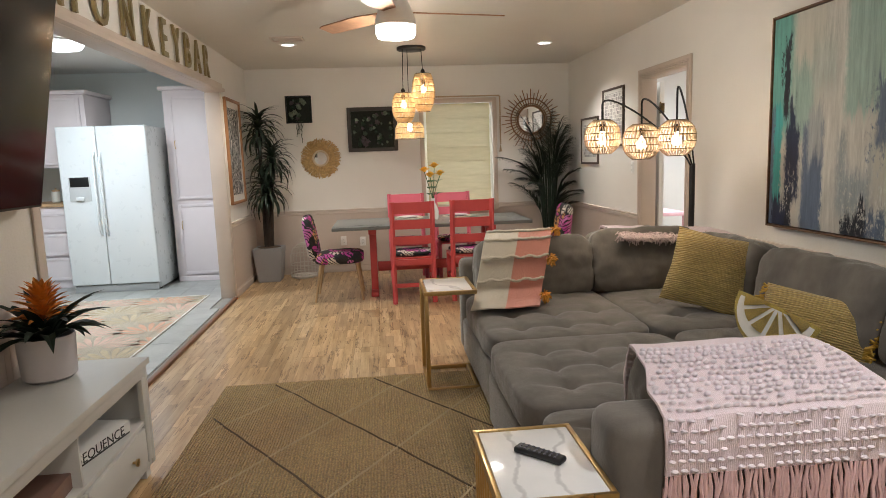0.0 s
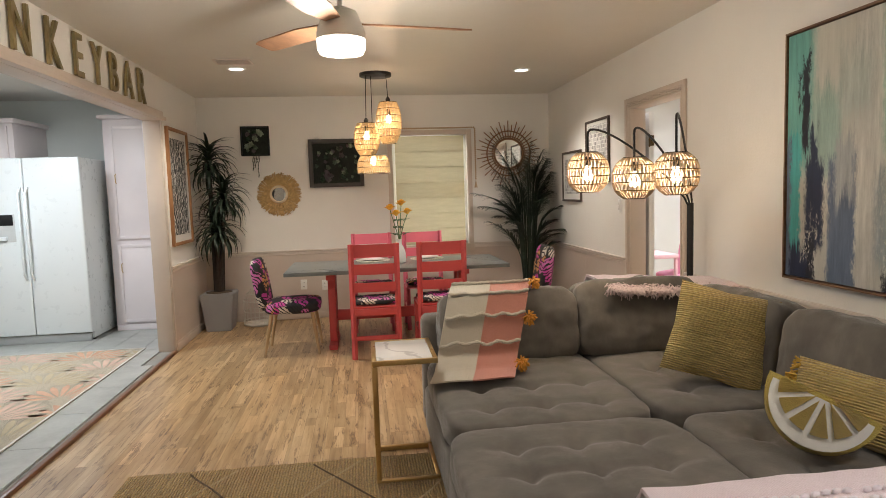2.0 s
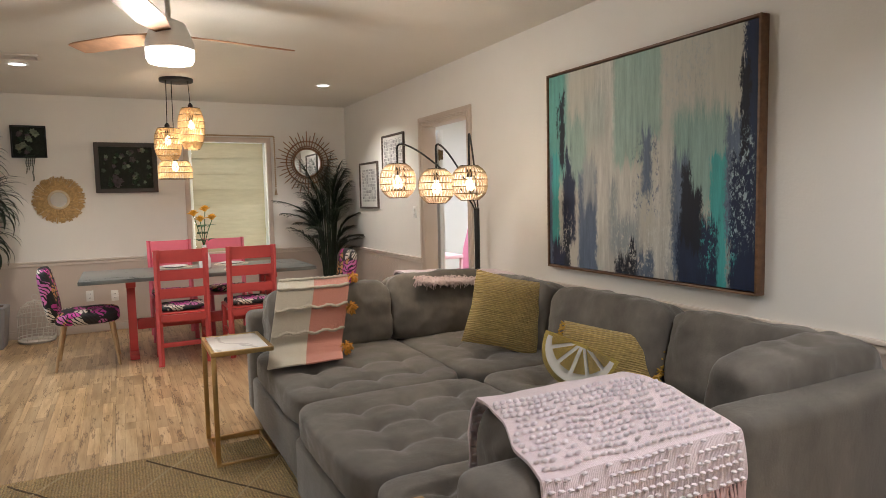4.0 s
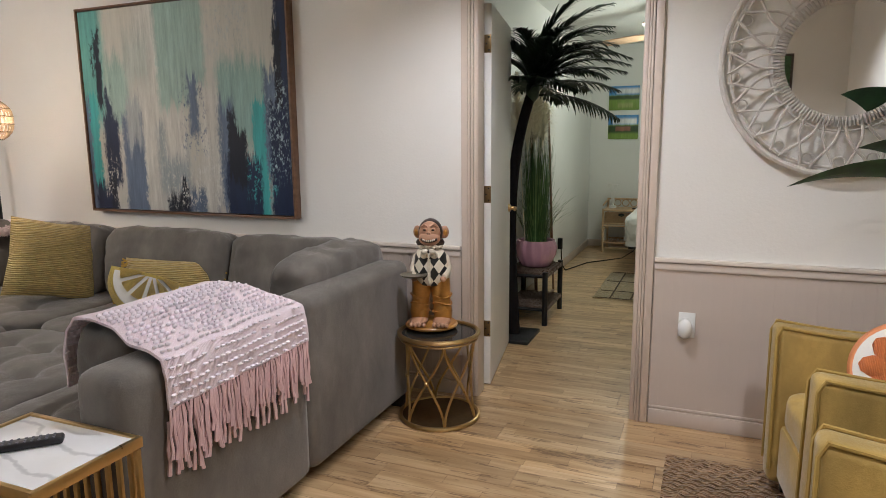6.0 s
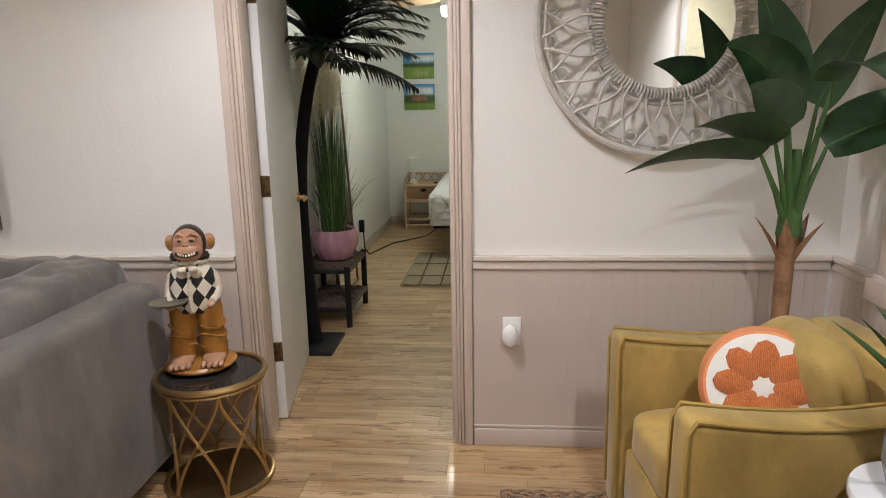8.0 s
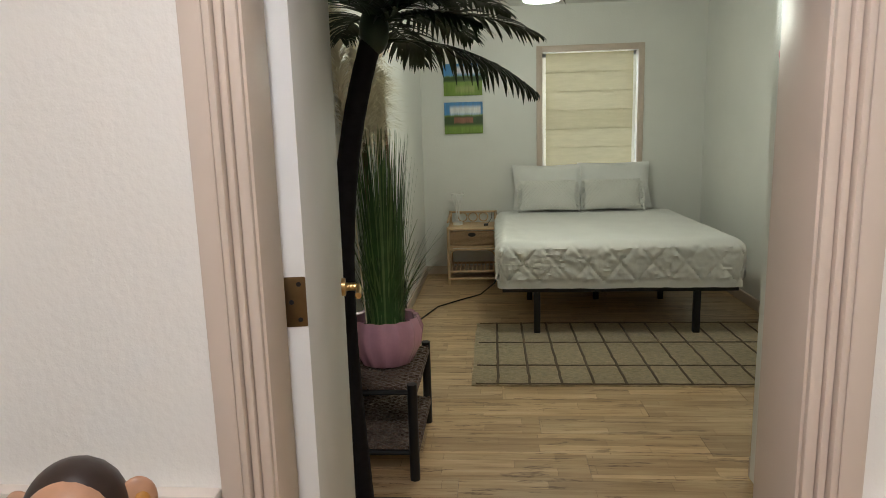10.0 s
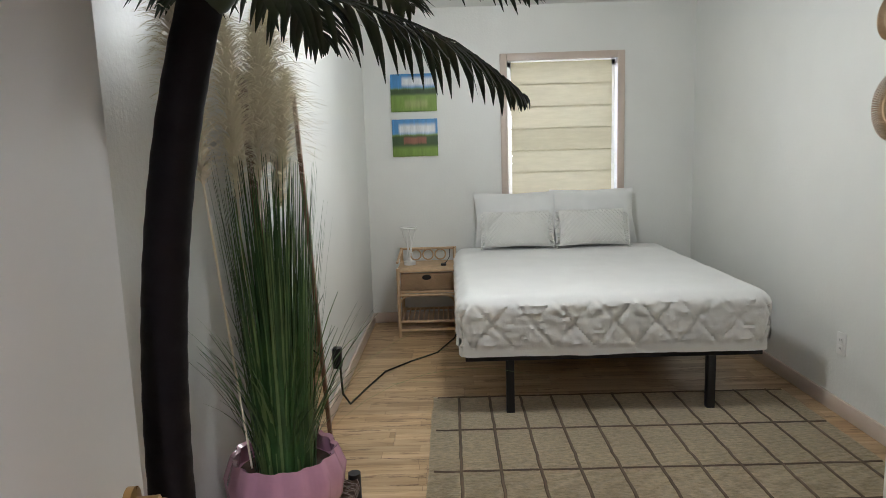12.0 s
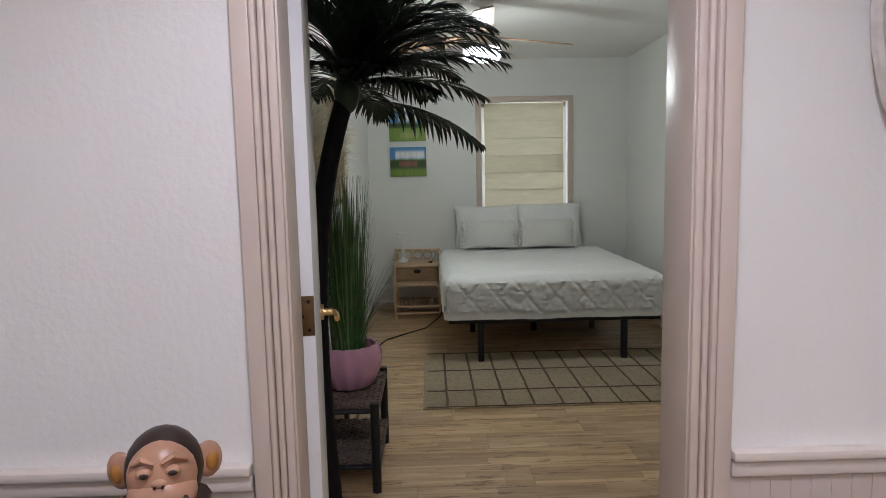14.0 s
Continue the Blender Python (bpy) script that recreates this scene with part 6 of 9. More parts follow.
# heading, rise and length of the stalk; rise, length, width, droop and roll of the leaf
LEAVES = [(112, 62, 0.30, 10, 0.50, 0.105, 30, 40), (122, 70, 0.32, 26, 0.36, 0.13, 34, 35), (140, 74, 0.36, 34, 0.38, 0.14, 30, 45), (118, 80, 0.42, 62, 0.34, 0.17, 60, 62), (196, 76, 0.50, 40, 0.36, 0.20, 130, 10),
          (96, 84, 0.46, 76, 0.36, 0.14, 14, 70), (-72, 82, 0.42, 62, 0.44, 0.15, 12, 72), (-104, 74, 0.30, 30, 0.50, 0.18, 22, 60)]
for az, rise, stalk, el, length, width, droop, roll in LEAVES:
    a, e = radians(az), radians(rise)
    tip = Vector((math.cos(a) * math.cos(e), math.sin(a) * math.cos(e), math.sin(e))) * stalk + Vector((0, 0, 0.94))
    sb_ = bmesh.new()
    tube(sb_, [(0, 0, 0.94), tuple(Vector((0, 0, 0.94)).lerp(tip, 0.5) + Vector((0, 0, 0.015))), tuple(tip)], [0.018, 0.010, 0.006], 7)
    part("stalk", sb_, M_LEAFMID, bp)
    lb_ = bmesh.new()
    blade(lb_, tip, a, el, length, width, droop, 14, 0.22, 0.62, radians(roll))
    lf_ = part("leaf", lb_, M_BANANA, bp)
    rib_ = bmesh.new()
    blade(rib_, tip + Vector((0, 0, 0.003)), a, el, length * 0.94, 0.007, droop, 14, 0.1, 0.3, radians(roll))
    part("midrib", rib_, M_LEAFMID, lf_)
part("sheath", bm, M_LEAFMID, bp)



# ---- ceiling of the living room ----
def ceiling_fan(m, drop, label, spin, blade_material):
    """A three-blade fan with a round lit glass; origin on the ceiling."""
    ob = thing("ceiling_fan", m, label, "ceiling fan")
    MB = plain("white_fan_metal", (0.74, 0.72, 0.68), 0.35, vary=0.04)
    bm = bmesh.new()
    lathe(bm, [(0.075, 0.0), (0.075, -0.03), (0.04, -0.05), (0.014, -0.055), (0.014, -drop + 0.17)], 24, None, True)
    part("canopy", bm, MB, ob)
    bm = bmesh.new()
    lathe(bm, [(0.03, -drop + 0.20), (0.085, -drop + 0.175), (0.115, -drop + 0.10), (0.125, -drop + 0.07), (0.125, -drop + 0.035)], 36)
    part("motor", bm, MB, ob)
    bm = bmesh.new()
    lathe(bm, [(0.1235, -drop + 0.034), (0.122, -drop - 0.012), (0.110, -drop - 0.032), (0.0001, -drop - 0.040)], 36, None, False)
    gl = part("light_glass", bm, M_GLOBE, ob, "lit frosted glass")
    gl.visible_shadow = False
    for k in range(3):
        a = radians(spin + 120 * k)
        bm = bmesh.new()

        def at(u, v, a=a):
            r = 0.10 + 0.60 * u
            w = (0.075 + 0.065 * min(1, u * 3) - 0.015 * u) * (1 if u < 0.97 else 0.85)
            off = (v - 0.5) * w
            z = -drop + 0.115 + off * 0.22
            return (r * math.cos(a) - off * math.sin(a), r * math.sin(a) + off * math.cos(a), z)

        grid(bm, 12, 4, at)
        thicken(bm, 0.008)
        part("blade", bm, blade_material, ob)
    return ob


M_BLADE = wood("fan_blade_wood", ((0.3, (0.30, 0.15, 0.08)), (0.7, (0.46, 0.26, 0.15))), (20, 20, 20), 0.45, loose=False)
ceiling_fan(pose(FAN[0], FAN[1], HC), 0.37, "white ceiling fan with walnut blades and a lit glass", 11, M_BLADE)


def downlight(x, y):
    ob = thing("recessed_light", pose(x, y, HC), "round recessed ceiling light, lit", "ceiling light", "recessed ceiling lights")
    bm = bmesh.new()
    lathe(bm, [(0.085, -0.0005), (0.085, -0.004), (0.065, -0.007), (0.060, -0.002)], 32, None, False)
    part("trim_ring", bm, M_WHITEPLASTIC, ob)
    bm = bmesh.new()
    disc(bm, 0.060, -0.003)
    part("lens", bm, M_GLOBE, ob).visible_shadow = False
    return ob


for x, y in ((-0.506, 7.09), (2.085, 7.24), (0.55, 0.15), (1.80, 1.33)):
    downlight(x, y)
vt = thing("ceiling_vent", pose(-0.47, 6.76, HC), "white slatted ceiling air vent", "air vent")
for b in ((-0.15, -0.10, -0.012, 0.15, -0.08, -0.001), (-0.15, 0.08, -0.012, 0.15, 0.10, -0.001), (-0.15, -0.08, -0.012, -0.13, 0.08, -0.001), (0.13, -0.08, -0.012, 0.15, 0.08, -0.001)):
    bm = bmesh.new()
    box(bm, *b, 0.002)
    part("frame", bm, M_RAIL, vt)
bm = bmesh.new()
box(bm, -0.13, -0.08, -0.002, 0.13, 0.08, -0.0005)
part("backing", bm, M_BLACK, vt)
for i in range(7):
    bm = bmesh.new()
    box(bm, -0.13, -0.009, -0.001, 0.13, 0.009, 0.001, 0, pose(0, -0.066 + 0.022 * i, -0.008, 35))
    part("slat", bm, M_RAIL, vt)

# ---- dining end ----
M_REDPAINT = plain("coral_red_paint", (0.62, 0.085, 0.085), 0.4, vary=0.12, grain=40)
M_PINKPAINT = plain("bright_pink_paint", (0.78, 0.17, 0.24), 0.4, vary=0.1, grain=40)
M_SLATE = wood("grey_tabletop", ((0.3, (0.10, 0.11, 0.11)), (0.7, (0.22, 0.23, 0.22))), (3, 26, 26), 0.3, loose=False)
M_BLACKSEAT = plain("black_floral_seat", (0.03, 0.028, 0.03), 0.8, vary=0.6, blotch=18)


def floral(name):
    """Black cloth printed with large magenta, white and ochre blooms."""
    m, nt, b = graph(name)
    v = coords(nt, rot=(0.4, 0.7, 0.2))
    vo = node(nt, "ShaderNodeTexVoronoi", Vector=v, Scale=9.0)
    w = node(nt, "ShaderNodeTexWave", Vector=v, Scale=11.0, Distortion=12.0, Detail=2.0)
    pick = nt.nodes.new("ShaderNodeSeparateColor")
    nt.links.new(vo.outputs["Color"], pick.inputs[0])
    tone = ramp(nt, pick.outputs[0], (0.0, (0.50, 0.05, 0.30)), (0.35, (0.62, 0.56, 0.48)), (0.58, (0.02, 0.02, 0.02)), (0.70, (0.58, 0.16, 0.42)), (0.9, (0.55, 0.28, 0.10)))
    tone.node.color_ramp.interpolation = "CONSTANT"
    petals = ramp(nt, w.outputs["Fac"], (0.24, (0, 0, 0)), (0.32, (1, 1, 1)))
    base = mix(nt, petals, (0.012, 0.011, 0.013), tone)
    edge = ramp(nt, vo.outputs["Distance"], (0.62, (0, 0, 0)), (0.70, (1, 1, 1)))
    nt.links.new(mix(nt, edge, base, (0.01, 0.01, 0.012)), b.inputs["Base Color"])
    b.inputs["Roughness"].default_value = 0.75
    return m


M_FLORAL = floral("floral_print")
TX0, TX1, TY0, TY1 = -0.18, 1.86, 6.92, 7.86
dt = thing("dining_table", pose(0.84, 7.39, 0), "long trestle dining table, grey top on red legs", "dining table")
bm = bmesh.new()
box(bm, -1.02, -0.47, 0.715, 1.02, 0.47, 0.75, 0.006)
part("tabletop", bm, M_SLATE, dt)
for sx in (-0.62, 0.62):
    bm = bmesh.new()
    box(bm, sx - 0.04, -0.32, 0.0, sx + 0.04, 0.32, 0.05, 0.01)
    part("foot", bm, M_REDPAINT, dt)
    bm = bmesh.new()
    box(bm, sx - 0.04, -0.36, 0.655, sx + 0.04, 0.36, 0.713, 0.008)
    part("bearer", bm, M_REDPAINT, dt)
    for y in (-0.13, 0.13):
        bm = bmesh.new()
        box(bm, sx - 0.035, y - 0.05, 0.05, sx + 0.035, y + 0.05, 0.655, 0.008)
        part("leg", bm, M_REDPAINT, dt)
bm = bmesh.new()
box(bm, -0.58, -0.02, 0.22, 0.58, 0.02, 0.32, 0.004)
part("stretcher", bm, M_REDPAINT, dt)


def ladder_chair(material, label, group):
    """A painted chair with four back slats, its back towards -y."""
    ob = thing("dining_chair", Matrix(), label, "chair", group)
    W = 0.43
    for x in (-W / 2 + 0.02, W / 2 - 0.02):
        bm = bmesh.new()
        tube(bm, [(x, 0.0, 0.0), (x, 0.03, 0.45), (x, -0.01, 1.0)], 0.024, 4)
        part("back_leg", bm, material, ob, smooth=0)
        bm = bmesh.new()
        box(bm, x - 0.02, 0.38, 0, x + 0.02, 0.42, 0.43, 0.004)
        part("front_leg", bm, material, ob)
        bm = bmesh.new()
        box(bm, x - 0.012, 0.04, 0.20, x + 0.012, 0.38, 0.235, 0.003)
        part("side_stretcher", bm, material, ob)
    for z0, z1 in ((0.885, 0.995), (0.735, 0.825), (0.585, 0.665)):
        bm = bmesh.new()
        grid(bm, 10, 2, lambda u, v: (-W / 2 + 0.035 + (W - 0.07) * u, 0.005 - 0.018 * math.sin(math.pi * u), z0 + (z1 - z0) * v))
        thicken(bm, 0.020)
        part("back_slat", bm, material, ob)
    for z0, z1, y in ((0.375, 0.435, 0.02), (0.16, 0.20, 0.015)):
        bm = bmesh.new()
        box(bm, -W / 2 + 0.035, y - 0.012, z0, W / 2 - 0.035, y + 0.012, z1, 0.003)
        part("back_rail", bm, material, ob)
    bm = bmesh.new()
    box(bm, -W / 2, 0.035, 0.435, W / 2, 0.43, 0.455, 0.006)
    part("seat", bm, material, ob)
    bm = bmesh.new()
    cushion(bm, W - 0.03, 0.37, 0.055, 8, 0.2, 5, 0.004, 2)
    part("seat_pad", bm, M_FLORAL, ob, "black patterned seat pad", m=pose(0, 0.235, 0.455))
    return ob


c1 = ladder_chair(M_REDPAINT, "coral red painted ladder-back dining chair at the table", "red dining chairs")
c1.matrix_basis = pose(0.615, 6.68, 0)
copy_thing(c1, pose(1.20, 6.68, 0, 0, 0, 1))
c2 = ladder_chair(M_PINKPAINT, "bright pink painted ladder-back dining chair at the table", "pink dining chairs")
c2.matrix_basis = pose(0.62, 8.16, 0, 0, 0, 180)
copy_thing(c2, pose(1.17, 8.16, 0, 0, 0, 180))

M_OAKLEG = wood("pale_oak_leg", ((0.3, (0.42, 0.27, 0.14)), (0.7, (0.60, 0.42, 0.24))), (26, 26, 3), 0.5)


def slipper_chair():
    """An upholstered side chair facing +x on splayed oak legs."""
    ob = thing("side_chair", Matrix(), "floral print upholstered side chair on oak legs at the table end", "chair", "floral side chairs")
    bm = bmesh.new()
    cushion(bm, 0.50, 0.48, 0.13, 12, 0.12, 4.5, 0.003, 1)
    part("seat", bm, M_FLORAL, ob, m=pose(0.04, 0, 0.365))
    bm = bmesh.new()
    cushion(bm, 0.11, 0.42, 0.48, 12, 0.0, 4.0, 0.003, 2)
    part("backrest", bm, M_FLORAL, ob, m=pose(-0.20, 0, 0.40, 0, -9, 0))
    for x, y, dx, dy in ((0.22, 0.18, 0.05, 0.04), (0.22, -0.18, 0.05, -0.04), (-0.14, 0.18, -0.07, 0.04), (-0.14, -0.18, -0.07, -0.04)):
        bm = bmesh.new()
        tube(bm, [(x + dx, y + dy, 0), (x, y, 0.38)], [0.011, 0.019], 10)
        part("leg", bm, M_OAKLEG, ob)
    return ob


s1 = slipper_chair()
s1.matrix_basis = pose(-0.17, 7.18, 0)
copy_thing(s1, pose(2.03, 7.25, 0, 0, 0, 180))

vs = thing("rose_vase", pose(0.88, 7.35, 0.7505) @ Matrix.Diagonal((1.35, 1.35, 1.35, 1)), "white bottle vase with yellow roses on the table", "vase")
bm = bmesh.new()
lathe(bm, [(0.030, 0), (0.040, 0.01), (0.042, 0.07), (0.030, 0.11), (0.016, 0.135), (0.015, 0.165), (0.019, 0.172), (0.012, 0.165), (0.0001, 0.16)], 24)
part("vase", bm, plain("white_ceramic", (0.80, 0.79, 0.77), 0.25, vary=0.03), vs)
M_ROSE = plain("yellow_rose", (0.80, 0.42, 0.03), 0.6, vary=0.3, blotch=30)
rng = random.Random(5)
for x, y, z in ((-0.06, 0.0, 0.40), (0.02, 0.02, 0.43), (0.06, -0.02, 0.37), (-0.02, -0.04, 0.36)):
    bm = bmesh.new()
    tube(bm, [(0, 0, 0.16), (x * 0.5, y * 0.5, 0.27), (x, y, z - 0.02)], 0.003, 5)
    for k in range(3):
        blade(bm, (x * 0.5, y * 0.5, 0.20 + 0.05 * k), rng.uniform(0, 6.28), 30, 0.06, 0.03, 40, 4, 0.3)
    part("stem", bm, M_LEAFMID, vs)
    bm = bmesh.new()
    for i in range(18):
        a, k = i * 2.399, i / 18
        blade(bm, (x + 0.006 * math.cos(a), y + 0.006 * math.sin(a), z - 0.02), a, 88 - 50 * k, 0.045, 0.036, -20 + 70 * k, 4, 0.5, 0.9)
    part("rose", bm, M_ROSE, vs, "open yellow rose")
for x, y in ((0.62, 7.10), (1.19, 7.10), (0.62, 7.68), (1.17, 7.68)):
    pl = thing("place_setting", pose(x, y, 0.7505), "white plate on a round woven placemat", "plate", "place settings")
    bm = bmesh.new()
    lathe(bm, [(0.0001, 0), (0.17, 0), (0.172, 0.005), (0.0001, 0.006)], 28)
    part("placemat", bm, M_CREAMYARN, pl)
    bm = bmesh.new()
    lathe(bm, [(0.0001, 0.0065), (0.08, 0.0065), (0.125, 0.018), (0.124, 0.020), (0.08, 0.010), (0.0001, 0.010)], 28)
    part("plate", bm, plain("plate_glaze", (0.80, 0.78, 0.76), 0.2, vary=0.02), pl)

# Triple pendant.
pd = thing("pendant_light", pose(0.71, 7.36, HC), "black canopy with three woven bamboo pendant shades, lit", "pendant light")
bm = bmesh.new()
lathe(bm, [(0.15, -0.0005), (0.15, -0.026), (0.145, -0.030), (0.0001, -0.030)], 36)
part("canopy", bm, M_BLACK, pd)
M_BAMBOO = plain("pale_bamboo", (0.72, 0.52, 0.28), 0.7, vary=0.25, grain=60, blotch=40)
SHAPES = [(0.30, lambda z: 0.118 * (1 - 0.30 * abs(z) ** 2.6) - 0.022 * (z < 0) * z * z), (0.38, lambda z: 0.118 * (1 - 0.32 * abs(z) ** 2.4) - 0.020 * (z < 0) * z * z), (0.165, lambda z: 0.150 * (1 - 0.22 * max(0, z) ** 2))]
for (x, y, z), (h, prof) in zip(PENDANTS, SHAPES):
    lx, ly, lz = x - 0.71, y - 7.36, z - HC
    bm = bmesh.new()
    tube(bm, [(lx * 0.9, ly * 0.9, -0.03), (lx, ly, lz + h / 2 + 0.03)], 0.004, 6)
    part("cord", bm, M_BLACK, pd)
    bm = bmesh.new()
    lathe(bm, [(0.022, 0), (0.022, 0.03), (0.008, 0.05)], 14, pose(lx, ly, lz + h / 2))
    part("cap", bm, M_BLACK, pd)
    woven_shade(pd, (lx, ly, lz), 0, h, 6 if h > 0.2 else 3, 44, prof, M_BAMBOO, 0.0030)
    bulb(pd, (lx, ly, lz + 0.03), 0.028)


# ---- pictures and mirrors ----
def framed(name, m, w, h, frame_material, inner, label, category="picture", mat_w=0.0, bar=0.022, depth=0.022, mount=None):
    """A frame against a wall, facing local -y, with its lower left corner at the origin."""
    ob = thing(name, m, label, category)
    for b in ((0, -depth, 0, bar, 0, h), (w - bar, -depth, 0, w, 0, h), (bar, -depth, 0, w - bar, 0, bar), (bar, -depth, h - bar, w - bar, 0, h)):
        bm = bmesh.new()
        box(bm, *b, 0.002)
        part("frame_bar", bm, frame_material, ob)
    bm = bmesh.new()
    box(bm, bar, -0.010, bar, w - bar, -0.002, h - bar)
    part("mount" if mat_w else "print", bm, mount if mat_w else inner, ob)
    if mat_w:
        bm = bmesh.new()
        box(bm, bar + mat_w, -0.012, bar + mat_w, w - bar - mat_w, -0.0102, h - bar - mat_w)
        part("print", bm, inner, ob)
    return ob


M_PAPER = plain("off_white_paper", (0.74, 0.72, 0.68), 0.7, vary=0.06)
M_DARKWOOD = wood("dark_brown_frame", ((0.3, (0.05, 0.035, 0.028)), (0.7, (0.11, 0.08, 0.065))), (26, 26, 26), 0.5)


def succulents(parent, w, h, n, seed, bar):
    """Rosettes of many sizes crowding a wall planter."""
    rng = random.Random(seed)
    for i in range(n):
        x, z = rng.uniform(bar + 0.03, w - bar - 0.03), rng.uniform(bar + 0.03, h - bar - 0.03)
        r = rng.uniform(0.018, 0.045)
        bm = bmesh.new()
        for k in range(16):
            a, s = k * 2.399, k / 16
            d = Vector((math.cos(a) * (0.25 + s), -(1.15 - s), math.sin(a) * (0.25 + s))).normalized()
            p = Vector((x, -0.025, z))
            side = d.cross(Vector((0, 1, 0))).normalized() * r * 0.26
            q = [p, p + d * r * 0.55 + side, p + d * r, p + d * r * 0.55 - side]
            bm.faces.new([bm.verts.new(v) for v in q])
        part("succulent", bm, rng.choice(GREENS), parent, smooth=0)


GREENS = [plain("grey_green_succulent", (0.13, 0.17, 0.12), 0.6, vary=0.3), plain("pale_succulent", (0.30, 0.34, 0.24), 0.6, vary=0.3), plain("deep_succulent", (0.03, 0.06, 0.03), 0.6, vary=0.3), plain("violet_succulent", (0.16, 0.12, 0.13), 0.6, vary=0.3)]
M_MOSS = plain("dark_moss", (0.02, 0.025, 0.018), 0.95, vary=0.6, grain=60, relief=0.8)
f = framed("succulent_frame", pose(-0.045, YN, 1.516), 0.62, 0.546, plain("charcoal_frame", (0.06, 0.05, 0.045), 0.6), M_MOSS, "dark framed wall planter of artificial succulents", "wall planter", bar=0.045, depth=0.05)
succulents(f, 0.62, 0.546, 46, 3, 0.045)
f = framed("succulent_frame", pose(-0.787, YN, 1.892), 0.314, 0.33, M_BLACK, M_MOSS, "small black wall planter with trailing succulents", "wall planter", bar=0.012, depth=0.04)
succulents(f, 0.314, 0.33, 16, 8, 0.02)
rng = random.Random(9)
for i in range(5):
    bm = bmesh.new()
    x, l = 0.125 + 0.018 * i, rng.uniform(0.10, 0.30)
    for k in range(int(l / 0.016)):
        egg(bm, (x + 0.004 * math.sin(k), -0.03 + 0.004 * math.cos(k * 2), 0.02 - k * 0.016), (0.007, 0.006, 0.008), sub=1)
    part("trailing_stem", bm, GREENS[2], f)

sm = thing("straw_mirror", pose(-0.398, YN, 1.452), "small round mirror with a raffia straw rim", "mirror")
bm = bmesh.new()
rng = random.Random(2)
for i in range(190):
    a = 2 * math.pi * i / 190 + rng.uniform(-0.02, 0.02)
    r1 = rng.uniform(0.225, 0.255)
    tube(bm, [(0.085 * math.cos(a), -0.010, 0.085 * math.sin(a)), (0.17 * math.cos(a + 0.02), -0.020 - rng.random() * 0.008, 0.17 * math.sin(a + 0.02)), (r1 * math.cos(a), -0.010, r1 * math.sin(a))], 0.0050, 4)
straw = part("straw", bm, plain("raffia", (0.56, 0.38, 0.17), 0.8, vary=0.35, grain=60, blotch=30), sm)
bm = bmesh.new()
tube(bm, ring_points((0, -0.024, 0), 0.090, 36, "y"), 0.013, 8, closed=True)
part("ring", bm, plain("pale_rope", (0.68, 0.58, 0.42), 0.8, vary=0.2), sm)
bm = bmesh.new()
lathe(bm, [(0.0001, 0.0), (0.085, 0.0), (0.085, 0.006), (0.0001, 0.006)], 32, pose(0, -0.018, 0, 90))
part("mirror_glass", bm, M_MIRROR, sm)

sb = thing("sunburst_mirror", pose(2.29, YN, 1.852), "round mirror in a brown rattan sunburst frame", "mirror")
M_BROWNRATTAN = plain("brown_rattan", (0.30, 0.16, 0.085), 0.6, vary=0.25, grain=50, blotch=25)
for i in range(44):
    a = 2 * math.pi * i / 44
    r1 = 0.385 if i % 2 else 0.335
    bm = bmesh.new()
    tube(bm, [(0.17 * math.cos(a), -0.014, 0.17 * math.sin(a)), (r1 * math.cos(a), -0.014, r1 * math.sin(a))], 0.0058, 6)
    part("ray", bm, M_BROWNRATTAN, sb)
for r, t in ((0.175, 0.013), (0.262, 0.008), (0.20, 0.006)):
    bm = bmesh.new()
    tube(bm, ring_points((0, -0.022, 0), r, 48, "y"), t, 8, closed=True)
    part("hoop", bm, M_BROWNRATTAN, sb)
bm = bmesh.new()
lathe(bm, [(0.0001, 0.0), (0.168, 0.0), (0.168, 0.006), (0.0001, 0.006)], 40, pose(0, -0.012, 0, 90))
part("mirror_glass", bm, M_MIRROR, sb)


def bars_print(name, lines=9):
    """Unreadable rows of dark marks on pale paper."""
    m, nt, b = graph(name)
    v = coords(nt)
    br_ = node(nt, "ShaderNodeTexBrick", Vector=coords(nt, rot=(radians(90), 0, 0)), Color1=(0.20, 0.19, 0.19, 1), Color2=(0.62, 0.60, 0.57, 1), Mortar=(0.74, 0.72, 0.68, 1), Scale=14.0)
    br_.inputs["Mortar Size"].default_value = 0.035
    br_.inputs["Brick Width"].default_value = 0.5
    br_.inputs["Row Height"].default_value = 0.5
    nt.links.new(br_.outputs["Color"], b.inputs["Base Color"])
    b.inputs["Roughness"].default_value = 0.35
    return m


M_PRINT = bars_print("typographic_print")
framed("framed_print", pose(XW, 7.42, 1.465, 0, 0, -90), 0.60, 0.60, M_DARKWOOD, M_PRINT, "framed typographic print on the wall by the office door", mat_w=0.03, mount=M_PAPER)
framed("framed_print", pose(XW, 8.17, 1.276, 0, 0, -90), 0.60, 0.535, M_DARKWOOD, M_PRINT, "framed pale print in a dark wood frame", mat_w=0.06, mount=M_PAPER)
M_OAKFRAME = wood("honey_oak_frame", ((0.3, (0.26, 0.12, 0.05)), (0.7, (0.42, 0.22, 0.10))), (30, 30, 4), 0.45)
M_ZEBRA, _nt_, _b_ = graph("black_white_print")
_w = node(_nt_, "ShaderNodeTexWave", Vector=coords(_nt_), Scale=7.0, Distortion=14.0, Detail=2.0)
_nt_.links.new(ramp(_nt_, _w.outputs["Fac"], (0.70, (0.012, 0.012, 0.014)), (0.80, (0.72, 0.70, 0.66))), _b_.inputs["Base Color"])
